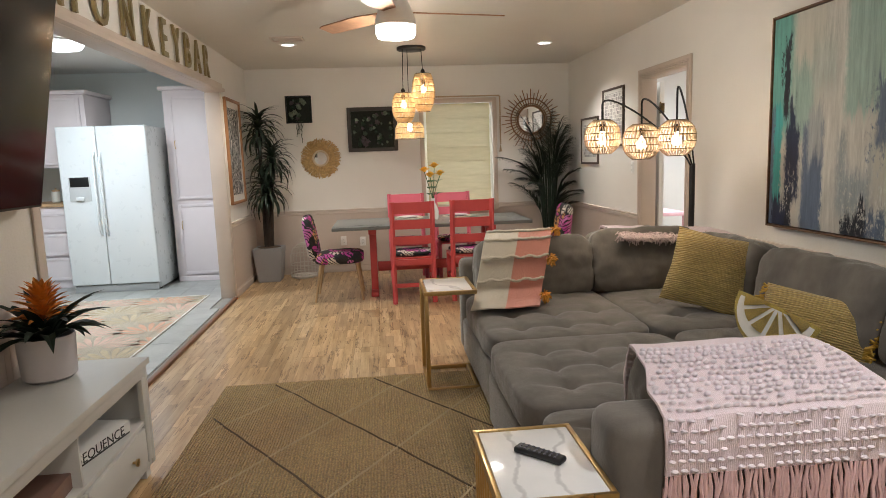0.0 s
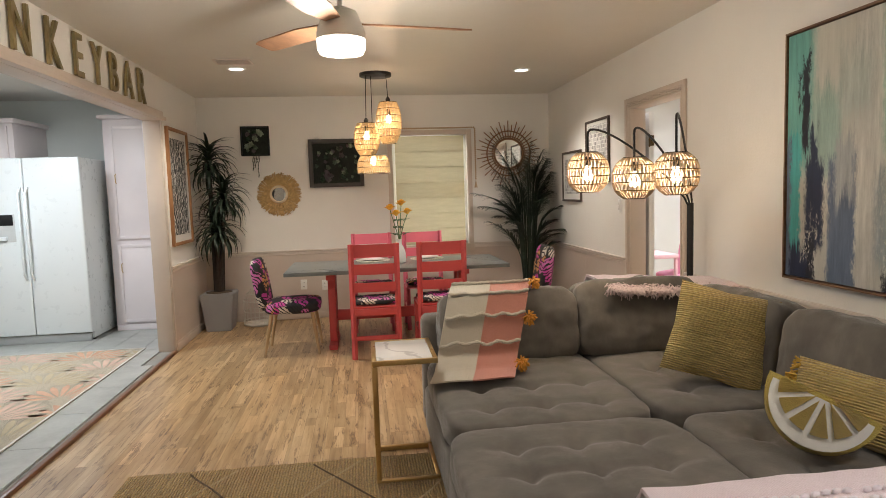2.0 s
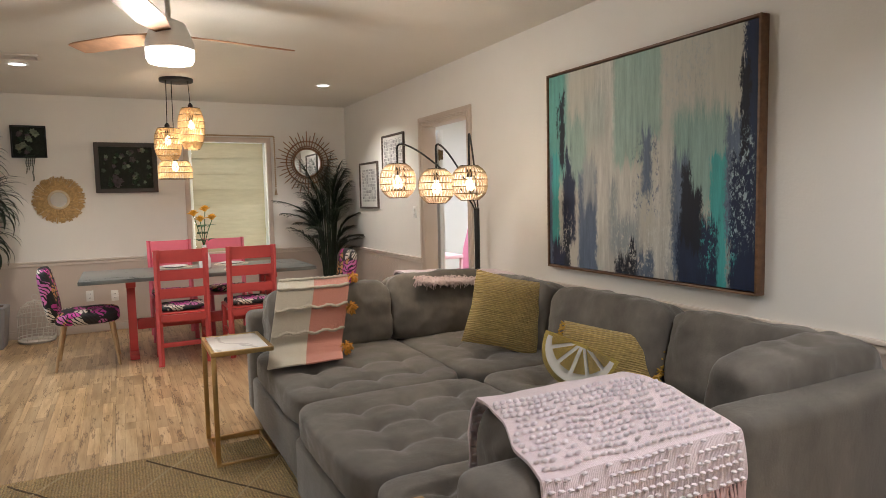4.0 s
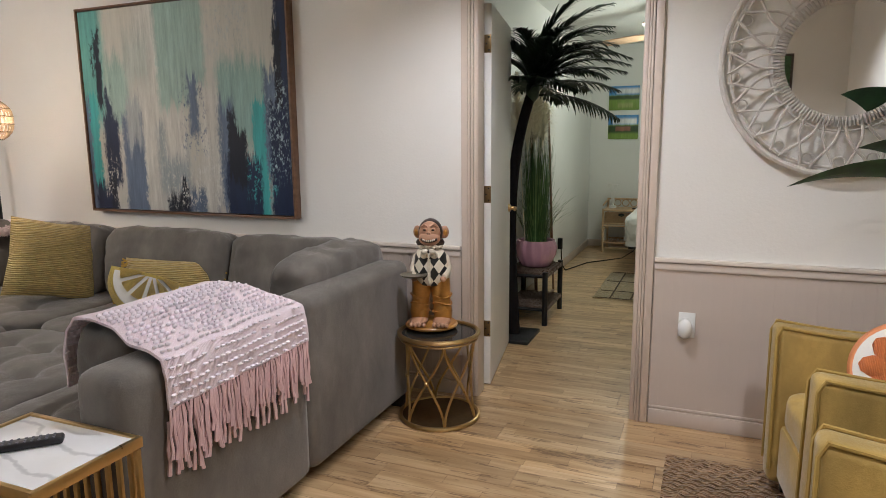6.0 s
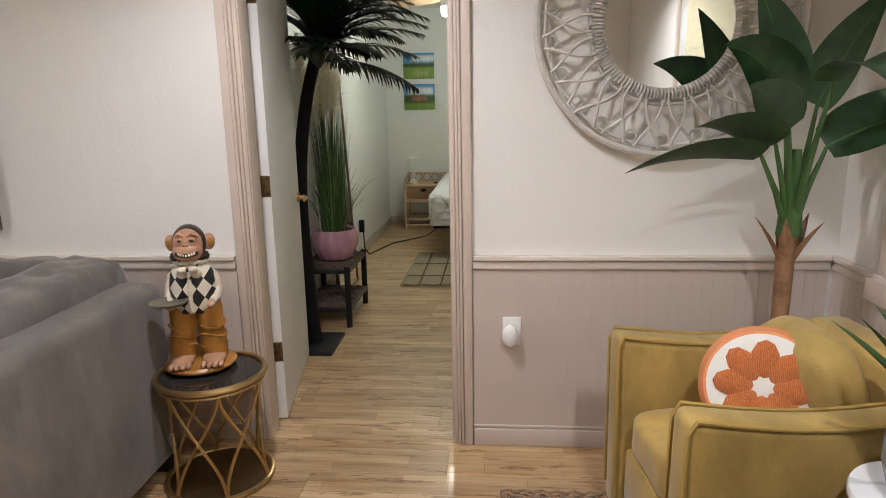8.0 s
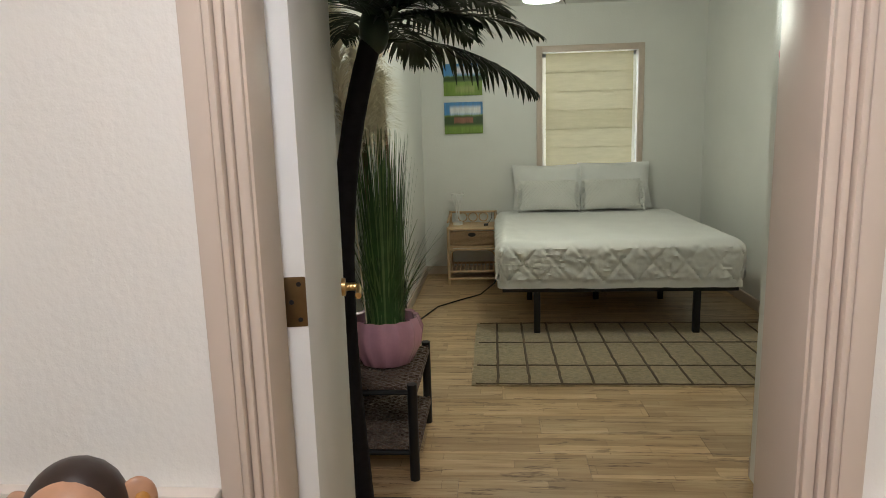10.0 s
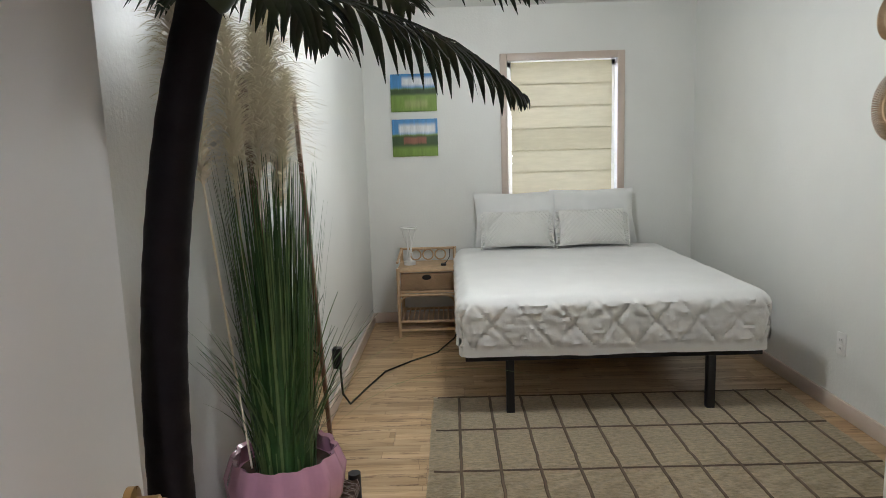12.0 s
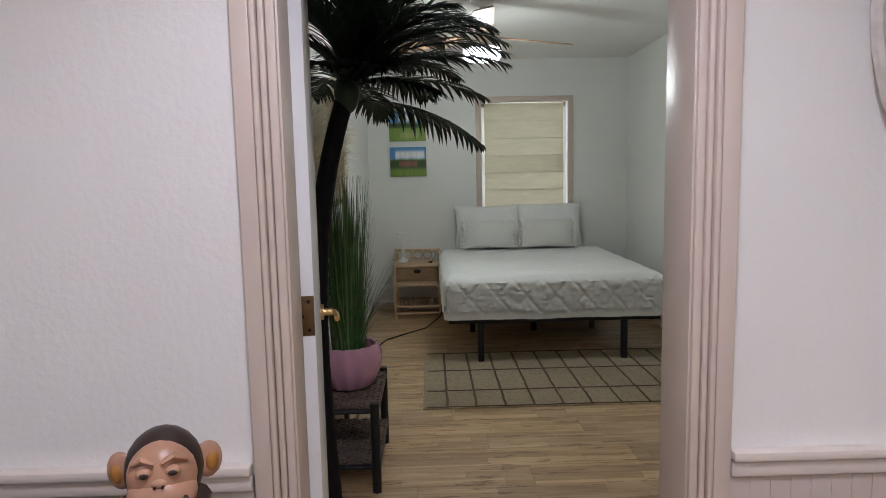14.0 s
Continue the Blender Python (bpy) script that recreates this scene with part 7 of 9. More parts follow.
framed("framed_print", pose(XL, 7.50, 0.985, 0, 0, 90), 0.70, 1.13, M_OAKFRAME, M_ZEBRA, "tall black abstract print in a honey oak frame", mat_w=0.07, mount=M_PAPER, bar=0.03, depth=0.03)

# Bead garland on the dining window.
bg = thing("bead_garland", Matrix(), "natural wooden bead garland draped over the window casing", "garland")
M_BEAD = plain("wooden_bead", (0.50, 0.36, 0.22), 0.6, vary=0.2)
bm = bmesh.new()
t = bmesh.new()
bmesh.ops.create_icosphere(t, subdivisions=1, radius=0.012)
bead = finish(t, "bead", M_BEAD, 60)
bm.free()
run = [(0.86 + 0.0225 * i, 2.165) for i in range(46)] + [(1.885, 2.15 - 0.0225 * i) for i in range(27)]
for x, z in run:
    ob = new("bead", bead)
    ob.parent = bg
    ob.location = (x, YN - 0.034, z)
bm = bmesh.new()
for i in range(16):
    tube(bm, [(1.885, YN - 0.034, 1.545), (1.885 + random.uniform(-0.02, 0.02), YN - 0.034 + random.uniform(-0.012, 0.008), 1.46)], 0.003, 4)
part("tassel", bm, M_BEAD, bg)

wall_plate("wall_outlet", pose(-0.171, YN - 0.0102, 0.40), "white wall outlet below the chair rail", "outlet")
wall_plate("wall_outlet", pose(0.072, YN - 0.0102, 0.385), "white wall outlet below the chair rail", "outlet")

# ---- dining plants and cage ----
dp = thing("dracaena", pose(-1.045, 8.36, 0), "tall artificial dracaena in a tapered grey planter", "potted plant")
bm = bmesh.new()
t = bmesh.new()
bmesh.ops.create_cone(t, cap_ends=True, segments=4, radius1=0.185, radius2=0.245, depth=0.41)
bmesh.ops.bevel(t, geom=t.edges[:], offset=0.008, segments=2, affect="EDGES")
add(bm, t, pose(0, 0, 0.205, 0, 0, 45))
part("planter", bm, plain("grey_planter", (0.30, 0.30, 0.31), 0.6, vary=0.08), dp, smooth=20)
bm = bmesh.new()
lathe(bm, [(0.0001, 0.412), (0.14, 0.412), (0.0001, 0.418)], 20)
part("soil", bm, M_STEM, dp)
M_CANE = plain("dark_cane", (0.035, 0.024, 0.018), 0.85, vary=0.4, grain=40, relief=0.6, blotch=12)
STEMS = [((0.00, 0.00), (0.03, -0.06), 1.08), ((0.03, 0.02), (0.07, -0.02), 1.42), ((-0.03, 0.01), (0.0, 0.0), 1.80)]
rng = random.Random(31)
for (x, y), (dx, dy), top in STEMS:
    bm = bmesh.new()
    tube(bm, [(x, y, 0.41), (x + dx * 0.4, y + dy * 0.4, 0.41 + (top - 0.41) * 0.5), (x + dx, y + dy, top)], [0.028, 0.024, 0.020], 9)
    part("cane", bm, M_CANE, dp)
    bm = bmesh.new()
    for i in range(84):
        a, k = i * 2.399, i / 84
        blade(bm, (x + dx, y + dy, top - 0.10 + 0.20 * (1 - k)), a, 78 - 72 * k + rng.uniform(-10, 10), rng.uniform(0.28, 0.42), 0.036, 95 + 50 * k, 8, 0.3, 0.6)
    part("leaf_head", bm, M_LEAFDARK, dp)

bc = thing("bird_cage", pose(-0.66, 8.52, 0), "small white wire decorative bird cage on the floor", "bird cage")
M_WIRE = plain("white_wire", (0.62, 0.58, 0.52), 0.5)
for z, r in ((0.02, 0.17), (0.05, 0.17), (0.16, 0.165), (0.28, 0.165), (0.36, 0.13), (0.41, 0.07)):
    bm = bmesh.new()
    tube(bm, ring_points((0, 0, z), r, 28), 0.005, 5, closed=True)
    part("hoop", bm, M_WIRE, bc)
for i in range(22):
    a = 2 * math.pi * i / 22
    bm = bmesh.new()
    tube(bm, [(r * math.cos(a), r * math.sin(a), z) for r, z in ((0.17, 0.02), (0.165, 0.28), (0.13, 0.36), (0.07, 0.41), (0.01, 0.43))], 0.0028, 4)
    part("wire", bm, M_WIRE, bc)
bm = bmesh.new()
lathe(bm, [(0.0001, 0.0), (0.16, 0.0), (0.165, 0.02), (0.0001, 0.02)], 28)
part("tray", bm, M_WIRE, bc)
bm = bmesh.new()
tube(bm, ring_points((0, 0, 0.46), 0.028, 16, "y"), 0.004, 5, closed=True)
part("ring_handle", bm, M_WIRE, bc)

ap = thing("areca_palm", pose(2.42, 8.36, 0), "tall artificial areca palm in the dining corner", "potted plant")
bm = bmesh.new()
lathe(bm, [(0.11, 0), (0.14, 0.26), (0.145, 0.27), (0.13, 0.26), (0.0001, 0.24)], 24)
part("pot", bm, M_BLACK, ap)
rng = random.Random(17)
for i in range(40):
    a = i * 2.399 + 0.4
    e = rng.uniform(74, 88) if i < 22 else rng.uniform(48, 70)
    bm = bmesh.new()
    px, py = 0.05 * math.cos(a), 0.05 * math.sin(a)
    hgt = rng.uniform(0.70, 1.22) if i < 22 else rng.uniform(0.40, 0.95)
    top = (px + 0.06 * math.cos(a), py + 0.04 * math.sin(a), 0.24 + hgt)
    tube(bm, [(px, py, 0.24), top], [0.009, 0.006], 6)
    room = 0.38 if math.cos(a) > 0.3 or math.sin(a) > 0.3 else 0.60
    frond(bm, top, a, e, room * rng.uniform(0.9, 1.15), 34 if i < 22 else 55, 26, 0.20, 0.012, -34 if i < 22 else -6, 35, rng)
    part("frond", bm, M_LEAFDARK, ap)

framed("leaf_picture", pose(XL, -0.10, 1.52, 0, 0, 90), 0.44, 0.62, M_DARKWOOD, plain("leaf_print", (0.06, 0.14, 0.06), 0.5, vary=0.7, blotch=9), "dark framed picture of green banana leaves", mat_w=0.0)

# ---- kitchen ----
M_FRIDGE = plain("white_enamel", (0.78, 0.82, 0.83), 0.30, vary=0.01, relief=0)
fg = thing("refrigerator", pose(-3.18, 7.99, 0.014), "white side-by-side refrigerator with an ice dispenser", "refrigerator")
bm = bmesh.new()
box(bm, 0.005, 0.07, 0.03, 0.945, 0.80, 1.865, 0.008)
part("cabinet", bm, M_FRIDGE, fg)
for x0, x1 in ((0.0, 0.415), (0.421, 0.95)):
    bm = bmesh.new()
    box(bm, x0, 0.0, 0.10, x1, 0.066, 1.87, 0.014, segments=3)
    d = part("door", bm, M_FRIDGE, fg)
    hx = 0.385 if x0 == 0 else 0.452
    bm = bmesh.new()
    tube(bm, [(hx, 0.0, 0.66), (hx, -0.05, 0.72), (hx, -0.058, 1.1), (hx, -0.05, 1.52), (hx, 0.0, 1.58)], 0.013, 8)
    part("handle", bm, M_FRIDGE, d)
bm = bmesh.new()
box(bm, 0.085, -0.004, 1.05, 0.315, -0.0002, 1.32, 0.002)
dsp = part("dispenser", bm, plain("dispenser_recess", (0.60, 0.62, 0.62), 0.4), fg)
bm = bmesh.new()
box(bm, 0.10, -0.008, 1.21, 0.30, -0.0042, 1.315, 0.002)
part("control_panel", bm, M_BLACK, dsp)
bm = bmesh.new()
box(bm, 0.16, -0.03, 1.06, 0.24, -0.0042, 1.10, 0.004)
part("spout", bm, M_FRIDGE, dsp)
bm = bmesh.new()
box(bm, 0.02, 0.02, 0.012, 0.93, 0.06, 0.095, 0.003)
part("grille", bm, plain("grey_grille", (0.42, 0.43, 0.43), 0.5), fg)
for x in (0.04, 0.90):
    bm = bmesh.new()
    box(bm, x, 0.1, 0, x + 0.03, 0.13, 0.03)
    part("foot", bm, M_BLACK, fg)


def shaker(parent, nm, x0, y, z0, x1, z1, handle_x=None, handle_z=None):
    """A framed cupboard door facing -y."""
    bm = bmesh.new()
    box(bm, x0, y - 0.018, z0, x1, y, z1, 0.003)
    d = part(nm, bm, M_CAB, parent)
    w = 0.035
    for b in ((x0, y - 0.026, z0, x0 + w, y - 0.0182, z1), (x1 - w, y - 0.026, z0, x1, y - 0.0182, z1), (x0 + w, y - 0.026, z0, x1 - w, y - 0.0182, z0 + w), (x0 + w, y - 0.026, z1 - w, x1 - w, y - 0.0182, z1)):
        bm = bmesh.new()
        box(bm, *b, 0.002)
        part("moulding", bm, M_CAB, d)
    if handle_x is not None:
        bm = bmesh.new()
        tube(bm, [(handle_x, y - 0.026, handle_z), (handle_x, y - 0.05, handle_z + 0.015), (handle_x, y - 0.05, handle_z + 0.085), (handle_x, y - 0.026, handle_z + 0.10)], 0.005, 6)
        part("handle", bm, M_BRASS, d)
    return d


pc = thing("pantry_cabinet", Matrix(), "tall pale pink pantry cabinet with two doors", "cabinet")
bm = bmesh.new()
box(bm, -2.17, 8.49, 0.014, XL - 0.135, 9.14, 2.30, 0.003)
part("body", bm, M_CAB, pc)
bm = bmesh.new()
box(bm, -2.21, 8.45, 2.301, XL - 0.135, 9.14, 2.345, 0.012)
part("cornice", bm, M_CAB, pc)
bm = bmesh.new()
box(bm, -2.16, 8.470, 0.014, XL - 0.14, 8.489, 0.085, 0.003)
part("plinth", bm, M_CAB, pc)
shaker(pc, "upper_door", -2.10, 8.489, 1.02, XL - 0.15, 2.23, -2.06, 1.62)
shaker(pc, "lower_door", -2.10, 8.489, 0.11, XL - 0.15, 0.96, -2.06, 0.66)
uc = thing("wall_cabinet", Matrix(), "pale pink kitchen wall cabinet", "cabinet")
bm = bmesh.new()
box(bm, -4.58, 8.42, 1.45, -3.02, 9.14, 2.27, 0.003)
part("body", bm, M_CAB, uc)
bm = bmesh.new()
box(bm, -4.59, 8.37, 2.271, -2.98, 9.14, 2.32, 0.012)
part("cornice", bm, M_CAB, uc)
for x0 in (-4.54, -4.04, -3.54):
    shaker(uc, "door", x0, 8.419, 1.48, x0 + 0.47, 2.24, x0 + 0.43, 1.52)
lc = thing("base_cabinet", Matrix(), "pale pink kitchen base cabinet with drawers", "cabinet")
bm = bmesh.new()
box(bm, -4.58, 8.44, 0.014, -3.17, 9.14, 0.99, 0.003)
part("body", bm, M_CAB, lc)
for z0, z1 in ((0.70, 0.92), (0.42, 0.67), (0.12, 0.39)):
    shaker(lc, "drawer", -3.70, 8.439, z0, -3.20, z1)
wt = thing("worktop", Matrix(), "wood-coloured worktop on the kitchen base cabinet", "worktop")
bm = bmesh.new()
box(bm, -4.59, 8.41, 0.991, -3.165, 9.14, 1.03, 0.006)
part("slab", bm, M_OAKLEG, wt)
for i, (x, c) in enumerate(((-3.60, (0.7, 0.68, 0.6)), (-3.46, (0.25, 0.18, 0.12)), (-3.34, (0.65, 0.6, 0.5)))):
    ja = thing("canister", pose(x, 8.75, 1.031), "small kitchen canister on the worktop", "canister", "worktop canisters")
    bm = bmesh.new()
    lathe(bm, [(0.04, 0), (0.05, 0.01), (0.05, 0.12), (0.042, 0.13)], 20)
    part("jar", bm, plain("canister_paint", c, 0.4), ja)
    bm = bmesh.new()
    lathe(bm, [(0.044, 0.131), (0.044, 0.15), (0.01, 0.158), (0.01, 0.17), (0.0001, 0.172)], 20)
    part("lid", bm, M_OAKLEG, ja)
kl = thing("ceiling_light", pose(-2.55, 6.95, HK), "round white flush ceiling light, lit, in the kitchen", "ceiling light")
bm = bmesh.new()
lathe(bm, [(0.19, 0), (0.20, -0.03), (0.17, -0.075), (0.08, -0.095), (0.0001, -0.10)], 36, None, False)
part("diffuser", bm, glow("kitchen_diffuser", (0.95, 0.98, 1.0), 6.0), kl).visible_shadow = False
bm = bmesh.new()
lathe(bm, [(0.205, -0.0005), (0.205, -0.022), (0.198, -0.022)], 36, None, False)
part("rim", bm, M_WHITEPLASTIC, kl)

M_KRUG = woven("cream_rug_pile", (0.52, 0.46, 0.35), (0.66, 0.60, 0.48), 60)
LEAFTONES = [plain(n, c, 0.9, vary=0.2, grain=60, blotch=12) for n, c in (("peach_leaf", (0.62, 0.38, 0.26)), ("sand_leaf", (0.50, 0.42, 0.28)), ("blush_leaf", (0.64, 0.46, 0.37)))]
kr = thing("kitchen_rug", Matrix(), "cream kitchen rug with a peach palm leaf pattern", "rug")
bm = bmesh.new()
box(bm, -3.75, 4.9, 0.0265, -1.56, 7.50, 0.0335, 0.002)
part("rug_body", bm, M_KRUG, kr)
for row in range(7):
    for col in range(5):
        cx, cy = -3.70 + 0.58 * col + 0.29 * (row % 2), 4.80 + 0.39 * row
        bm = bmesh.new()
        for i in range(11):
            a = radians(8 + 164 * i / 10)
            d, n = Vector((math.cos(a), math.sin(a) * 1.1, 0)), Vector((-math.sin(a), math.cos(a), 0))
            p = Vector((cx, cy, 0.0338))
            ring = [p + d * 0.05, p + d * 0.18 - n * 0.020, p + d * 0.30 - n * 0.025, p + d * 0.365, p + d * 0.30 + n * 0.025, p + d * 0.18 + n * 0.020]
            ring = [Vector((min(-1.58, max(-3.73, q.x)), min(7.48, max(4.92, q.y)), q.z)) for q in ring]
            if max(q.x for q in ring) - min(q.x for q in ring) > 0.02 and max(q.y for q in ring) - min(q.y for q in ring) > 0.02:
                bm.faces.new([bm.verts.new(q) for q in ring])
        if bm.faces:
            part("woven_leaf", bm, LEAFTONES[(row + col) % 3], kr, smooth=0)
        else:
            bm.free()
for b in ((-3.75, 4.90, 0.034, -1.56, 4.915, 0.036), (-3.75, 7.485, 0.034, -1.56, 7.50, 0.036), (-1.575, 4.915, 0.034, -1.56, 7.485, 0.036)):
    bm = bmesh.new()
    box(bm, *b)
    part("binding", bm, M_PAPER, kr)

# ---- office beyond the second door ----
M_OFFPINK = plain("blush_pink_paint", (0.80, 0.50, 0.54), 0.45, vary=0.06)
dk = thing("desk", pose(3.376, 7.66, 0) @ Matrix.Diagonal((0.56, 1, 1, 1)), "blush pink writing desk in the office", "desk")
bm = bmesh.new()
box(bm, -0.55, -0.55, 0.70, 0.40, 0.45, 0.74, 0.004)
part("top", bm, M_OFFPINK, dk)
for b in ((-0.54, -0.54, 0, -0.50, -0.50, 0.70), (0.35, -0.54, 0, 0.39, -0.50, 0.70), (-0.54, 0.40, 0, -0.50, 0.44, 0.70), (0.35, 0.40, 0, 0.39, 0.44, 0.70)):
    bm = bmesh.new()
    box(bm, *b, 0.003)
    part("leg", bm, M_OFFPINK, dk)
bm = bmesh.new()
box(bm, -0.545, -0.50, 0.56, -0.53, 0.40, 0.699, 0.002)
part("apron", bm, M_OFFPINK, dk)
oc = thing("office_chair", pose(3.86, 7.50, 0, 0, 0, 25), "pink office chair with a curved back and chrome frame", "office chair")
M_OFFCHAIR = plain("orchid_pink_plastic", (0.78, 0.30, 0.48), 0.5, vary=0.08)
M_CHROME = plain("chrome", (0.7, 0.7, 0.7), 0.12, 1.0, vary=0.05)
bm = bmesh.new()
grid(bm, 14, 14, lambda u, v: ((u - 0.5) * 0.44 * (1 - 0.35 * max(0, v - 0.6)), -0.20 - 0.10 * (v - 0.2) + 0.12 * (2 * u - 1) ** 2, 0.50 + 0.62 * v - 0.10 * (2 * u - 1) ** 4 * v))
thicken(bm, 0.03)
part("backrest", bm, M_OFFCHAIR, oc)
bm = bmesh.new()
cushion(bm, 0.46, 0.44, 0.08, 8, 0.2, 4, 0.002, 1)
part("seat", bm, M_OFFCHAIR, oc, m=pose(0, 0.02, 0.44))
bm = bmesh.new()
tube(bm, [(0, 0, 0.08), (0, 0, 0.44)], 0.025, 12)
part("column", bm, M_CHROME, oc)
for i in range(5):
    a = 2 * math.pi * i / 5
    bm = bmesh.new()
    tube(bm, [(0, 0, 0.10), (0.27 * math.cos(a), 0.27 * math.sin(a), 0.06)], [0.022, 0.014], 8)
    part("base_arm", bm, M_CHROME, oc)
    bm = bmesh.new()
    lathe(bm, [(0.0001, -0.012), (0.028, -0.012), (0.028, 0.012), (0.0001, 0.012)], 14, pose(0.27 * math.cos(a), 0.27 * math.sin(a), 0.028, 90))
    part("caster", bm, M_BLACK, oc)

# ---- bedroom: bed ----
def linen(name, colour, scale=120):
    return plain(name, colour, 0.85, vary=0.04, grain=scale, relief=0.25, blotch=5, sheen=0.2)


M_LINEN = linen("white_linen", (0.78, 0.78, 0.76))
M_MACRAME = linen("ivory_macrame", (0.77, 0.76, 0.72))
BX0, BX1, BY0, BY1 = 6.10, 8.03, -0.28, 1.29
bed = thing("bed", pose(BX0, (BY0 + BY1) / 2, 0), "double bed with white quilted bedding on a black metal frame", "bed")
HW, LEN = (BY1 - BY0) / 2, BX1 - BX0
for b in ((0.0, -HW + 0.015, 0.295, 0.03, HW - 0.015, 0.335), (LEN - 0.03, -HW + 0.015, 0.295, LEN, HW - 0.015, 0.335), (0.03, -HW + 0.015, 0.295, LEN - 0.03, -HW + 0.045, 0.335), (0.03, HW - 0.045, 0.295, LEN - 0.03, HW - 0.015, 0.335), (0.03, -0.02, 0.295, LEN - 0.03, 0.02, 0.33)):
    bm = bmesh.new()
    box(bm, *b, 0.003)
    part("rail", bm, M_BLACK, bed)
for x in (0.02, 0.95, LEN - 0.06):
    for y in (0.537, 0.0, -0.512):
        if x == 0.02 and y == 0.0:
            continue
        bm = bmesh.new()
        box(bm, x - 0.02, y - 0.02, 0, x + 0.022, y + 0.022, 0.295, 0.003)
        part("leg", bm, M_BLACK, bed)
bm = bmesh.new()
box(bm, 0.02, -HW + 0.02, 0.336, LEN, HW - 0.02, 0.575, 0.05, segments=4)
part("mattress", bm, M_LINEN, bed)


def fold(d, r):
    """How far out and down a cloth lies at length d past the start of a rounded edge."""
    if d <= 0:
        return 0.0, 0.0
    if d < r * math.pi / 2:
        return r * math.sin(d / r), r * (1 - math.cos(d / r))
    return r, r + d - r * math.pi / 2


def quilt_at(u, v):
    """The quilt: u from the foot hem over the edge to the head, v across with both sides hanging."""
    R, hang = 0.075, 0.36
    s = u * (LEN - 0.27 + hang) - hang
    w = HW - R + 0.018
    across = (2 * v - 1) * (w + hang)
    ox, dx = fold(-s, R)
    oy, dy = fold(abs(across) - w, R)
    px, py = ox / R, oy / R
    ox, oy = ox * math.sqrt(1 - py * py / 2.6), oy * math.sqrt(1 - px * px / 2.6)
    sg = 1 if across > 0 else -1
    down = max(dx, dy)
    x, y = R - 0.025 + max(s, 0) - ox, sg * (min(abs(across), w) + oy)
    q = 0.0
    if down > 0.02:
        front = dx >= dy
        a, c = (across / 0.21 if front else s / 0.21), (down - 0.02) / 0.25
        d = min(abs((a + c) % 1.0 - 0.5), abs((a - c) % 1.0 - 0.5))
        edge = min(1.0, (down - 0.02) / 0.03) * (1.0 if down < 0.265 else 0.0)
        seam = math.exp(-((d / 0.05) ** 2))
        pucker = 0.0075 * noise.noise(Vector((across * 13, s * 13, down * 52))) + 0.0055 * noise.noise(Vector((across * 40, s * 40, down * 25)))
        q = (0.010 * (1 - seam) + pucker) * edge - (0.006 if 0.262 < down < 0.272 else 0)
        x -= q if front else 0.0
        y += 0.0 if front else sg * q
    wr = 0.006 * noise.noise(Vector((s * 3, across * 3, 1))) + 0.0025 * noise.noise(Vector((s * 9, across * 14, 4)))
    z = max(0.642 - down + wr, 0.322 + 0.010 * noise.noise(Vector((across * 7, s * 7, 0))))
    return Vector((x, y, z))


bm = bmesh.new()
grid(bm, 150, 190, quilt_at)
part("quilt", bm, M_LINEN, bed, "white quilted bedspread with stitched diamonds")


def bed_pillow(nm, w, h, t, y, x, z, tilt, material, label, seed, zr=90):
    bm = bmesh.new()
    pillow(bm, w, h, t, 18, seed, None, 3.2)
    for v in bm.verts:
        v.co.y += 0.010 * noise.noise(Vector((v.co.x * 9 + seed, v.co.z * 9, 0)))
    ob = thing(nm, pose(x, y, z, -tilt, 0, -zr), label, "pillow", "bed pillows")
    part("cover", bm, material, ob)
    return ob


bed_pillow("pillow", 0.66, 0.44, 0.17, 0.82, 7.90, 0.85, 18, M_LINEN, "white bed pillow leaning on the wall", 1)
bed_pillow("pillow", 0.66, 0.44, 0.17, 0.22, 7.90, 0.86, 18, M_LINEN, "white bed pillow leaning on the wall", 2)
rng = random.Random(41)
for k, y in enumerate((0.835, 0.27)):
    ob = thing("macrame_cushion", pose(7.70, y, 0.795, -20, 0, -90), "ivory macrame lattice cushion with fringed ends on the bed", "cushion", "macrame cushions")
    bm = bmesh.new()
    pillow(bm, 0.50, 0.28, 0.13, 16, 5 + k, None, 3.2)
    part("cover", bm, M_MACRAME, ob)
    bm = bmesh.new()
    W, Hh = 0.47, 0.25
    for fam in (1, -1):
        for i in range(-6, 22):
            pts = []
            for j in range(13):
                z = -Hh / 2 + Hh * j / 12
                x = -W / 2 + i * 0.032 + fam * z * 0.9
                if abs(x) < W / 2:
                    u, v = 2 * x / 0.50, 2 * z / 0.28
                    pts.append((x, -0.065 * ((1 - abs(u) ** 3.2) * (1 - abs(v) ** 3.2)) ** 0.55 - 0.004, z))
            if len(pts) > 2:
                tube(bm, pts, 0.0048, 4)
    net = part("knotted_net", bm, M_MACRAME, ob)
    bm = bmesh.new()
    for s in (-1, 1):
        for i in range(40):
            z = rng.uniform(-0.13, 0.13)
            tube(bm, [(s * 0.24, 0, z), (s * 0.265, rng.uniform(-0.02, 0.01), z - 0.01), (s * 0.275, rng.uniform(-0.03, 0.01), z - 0.035)], 0.004, 4)
    fz = part("fringe", bm, M_MACRAME, ob)
    fz["kind"] = "stuff"

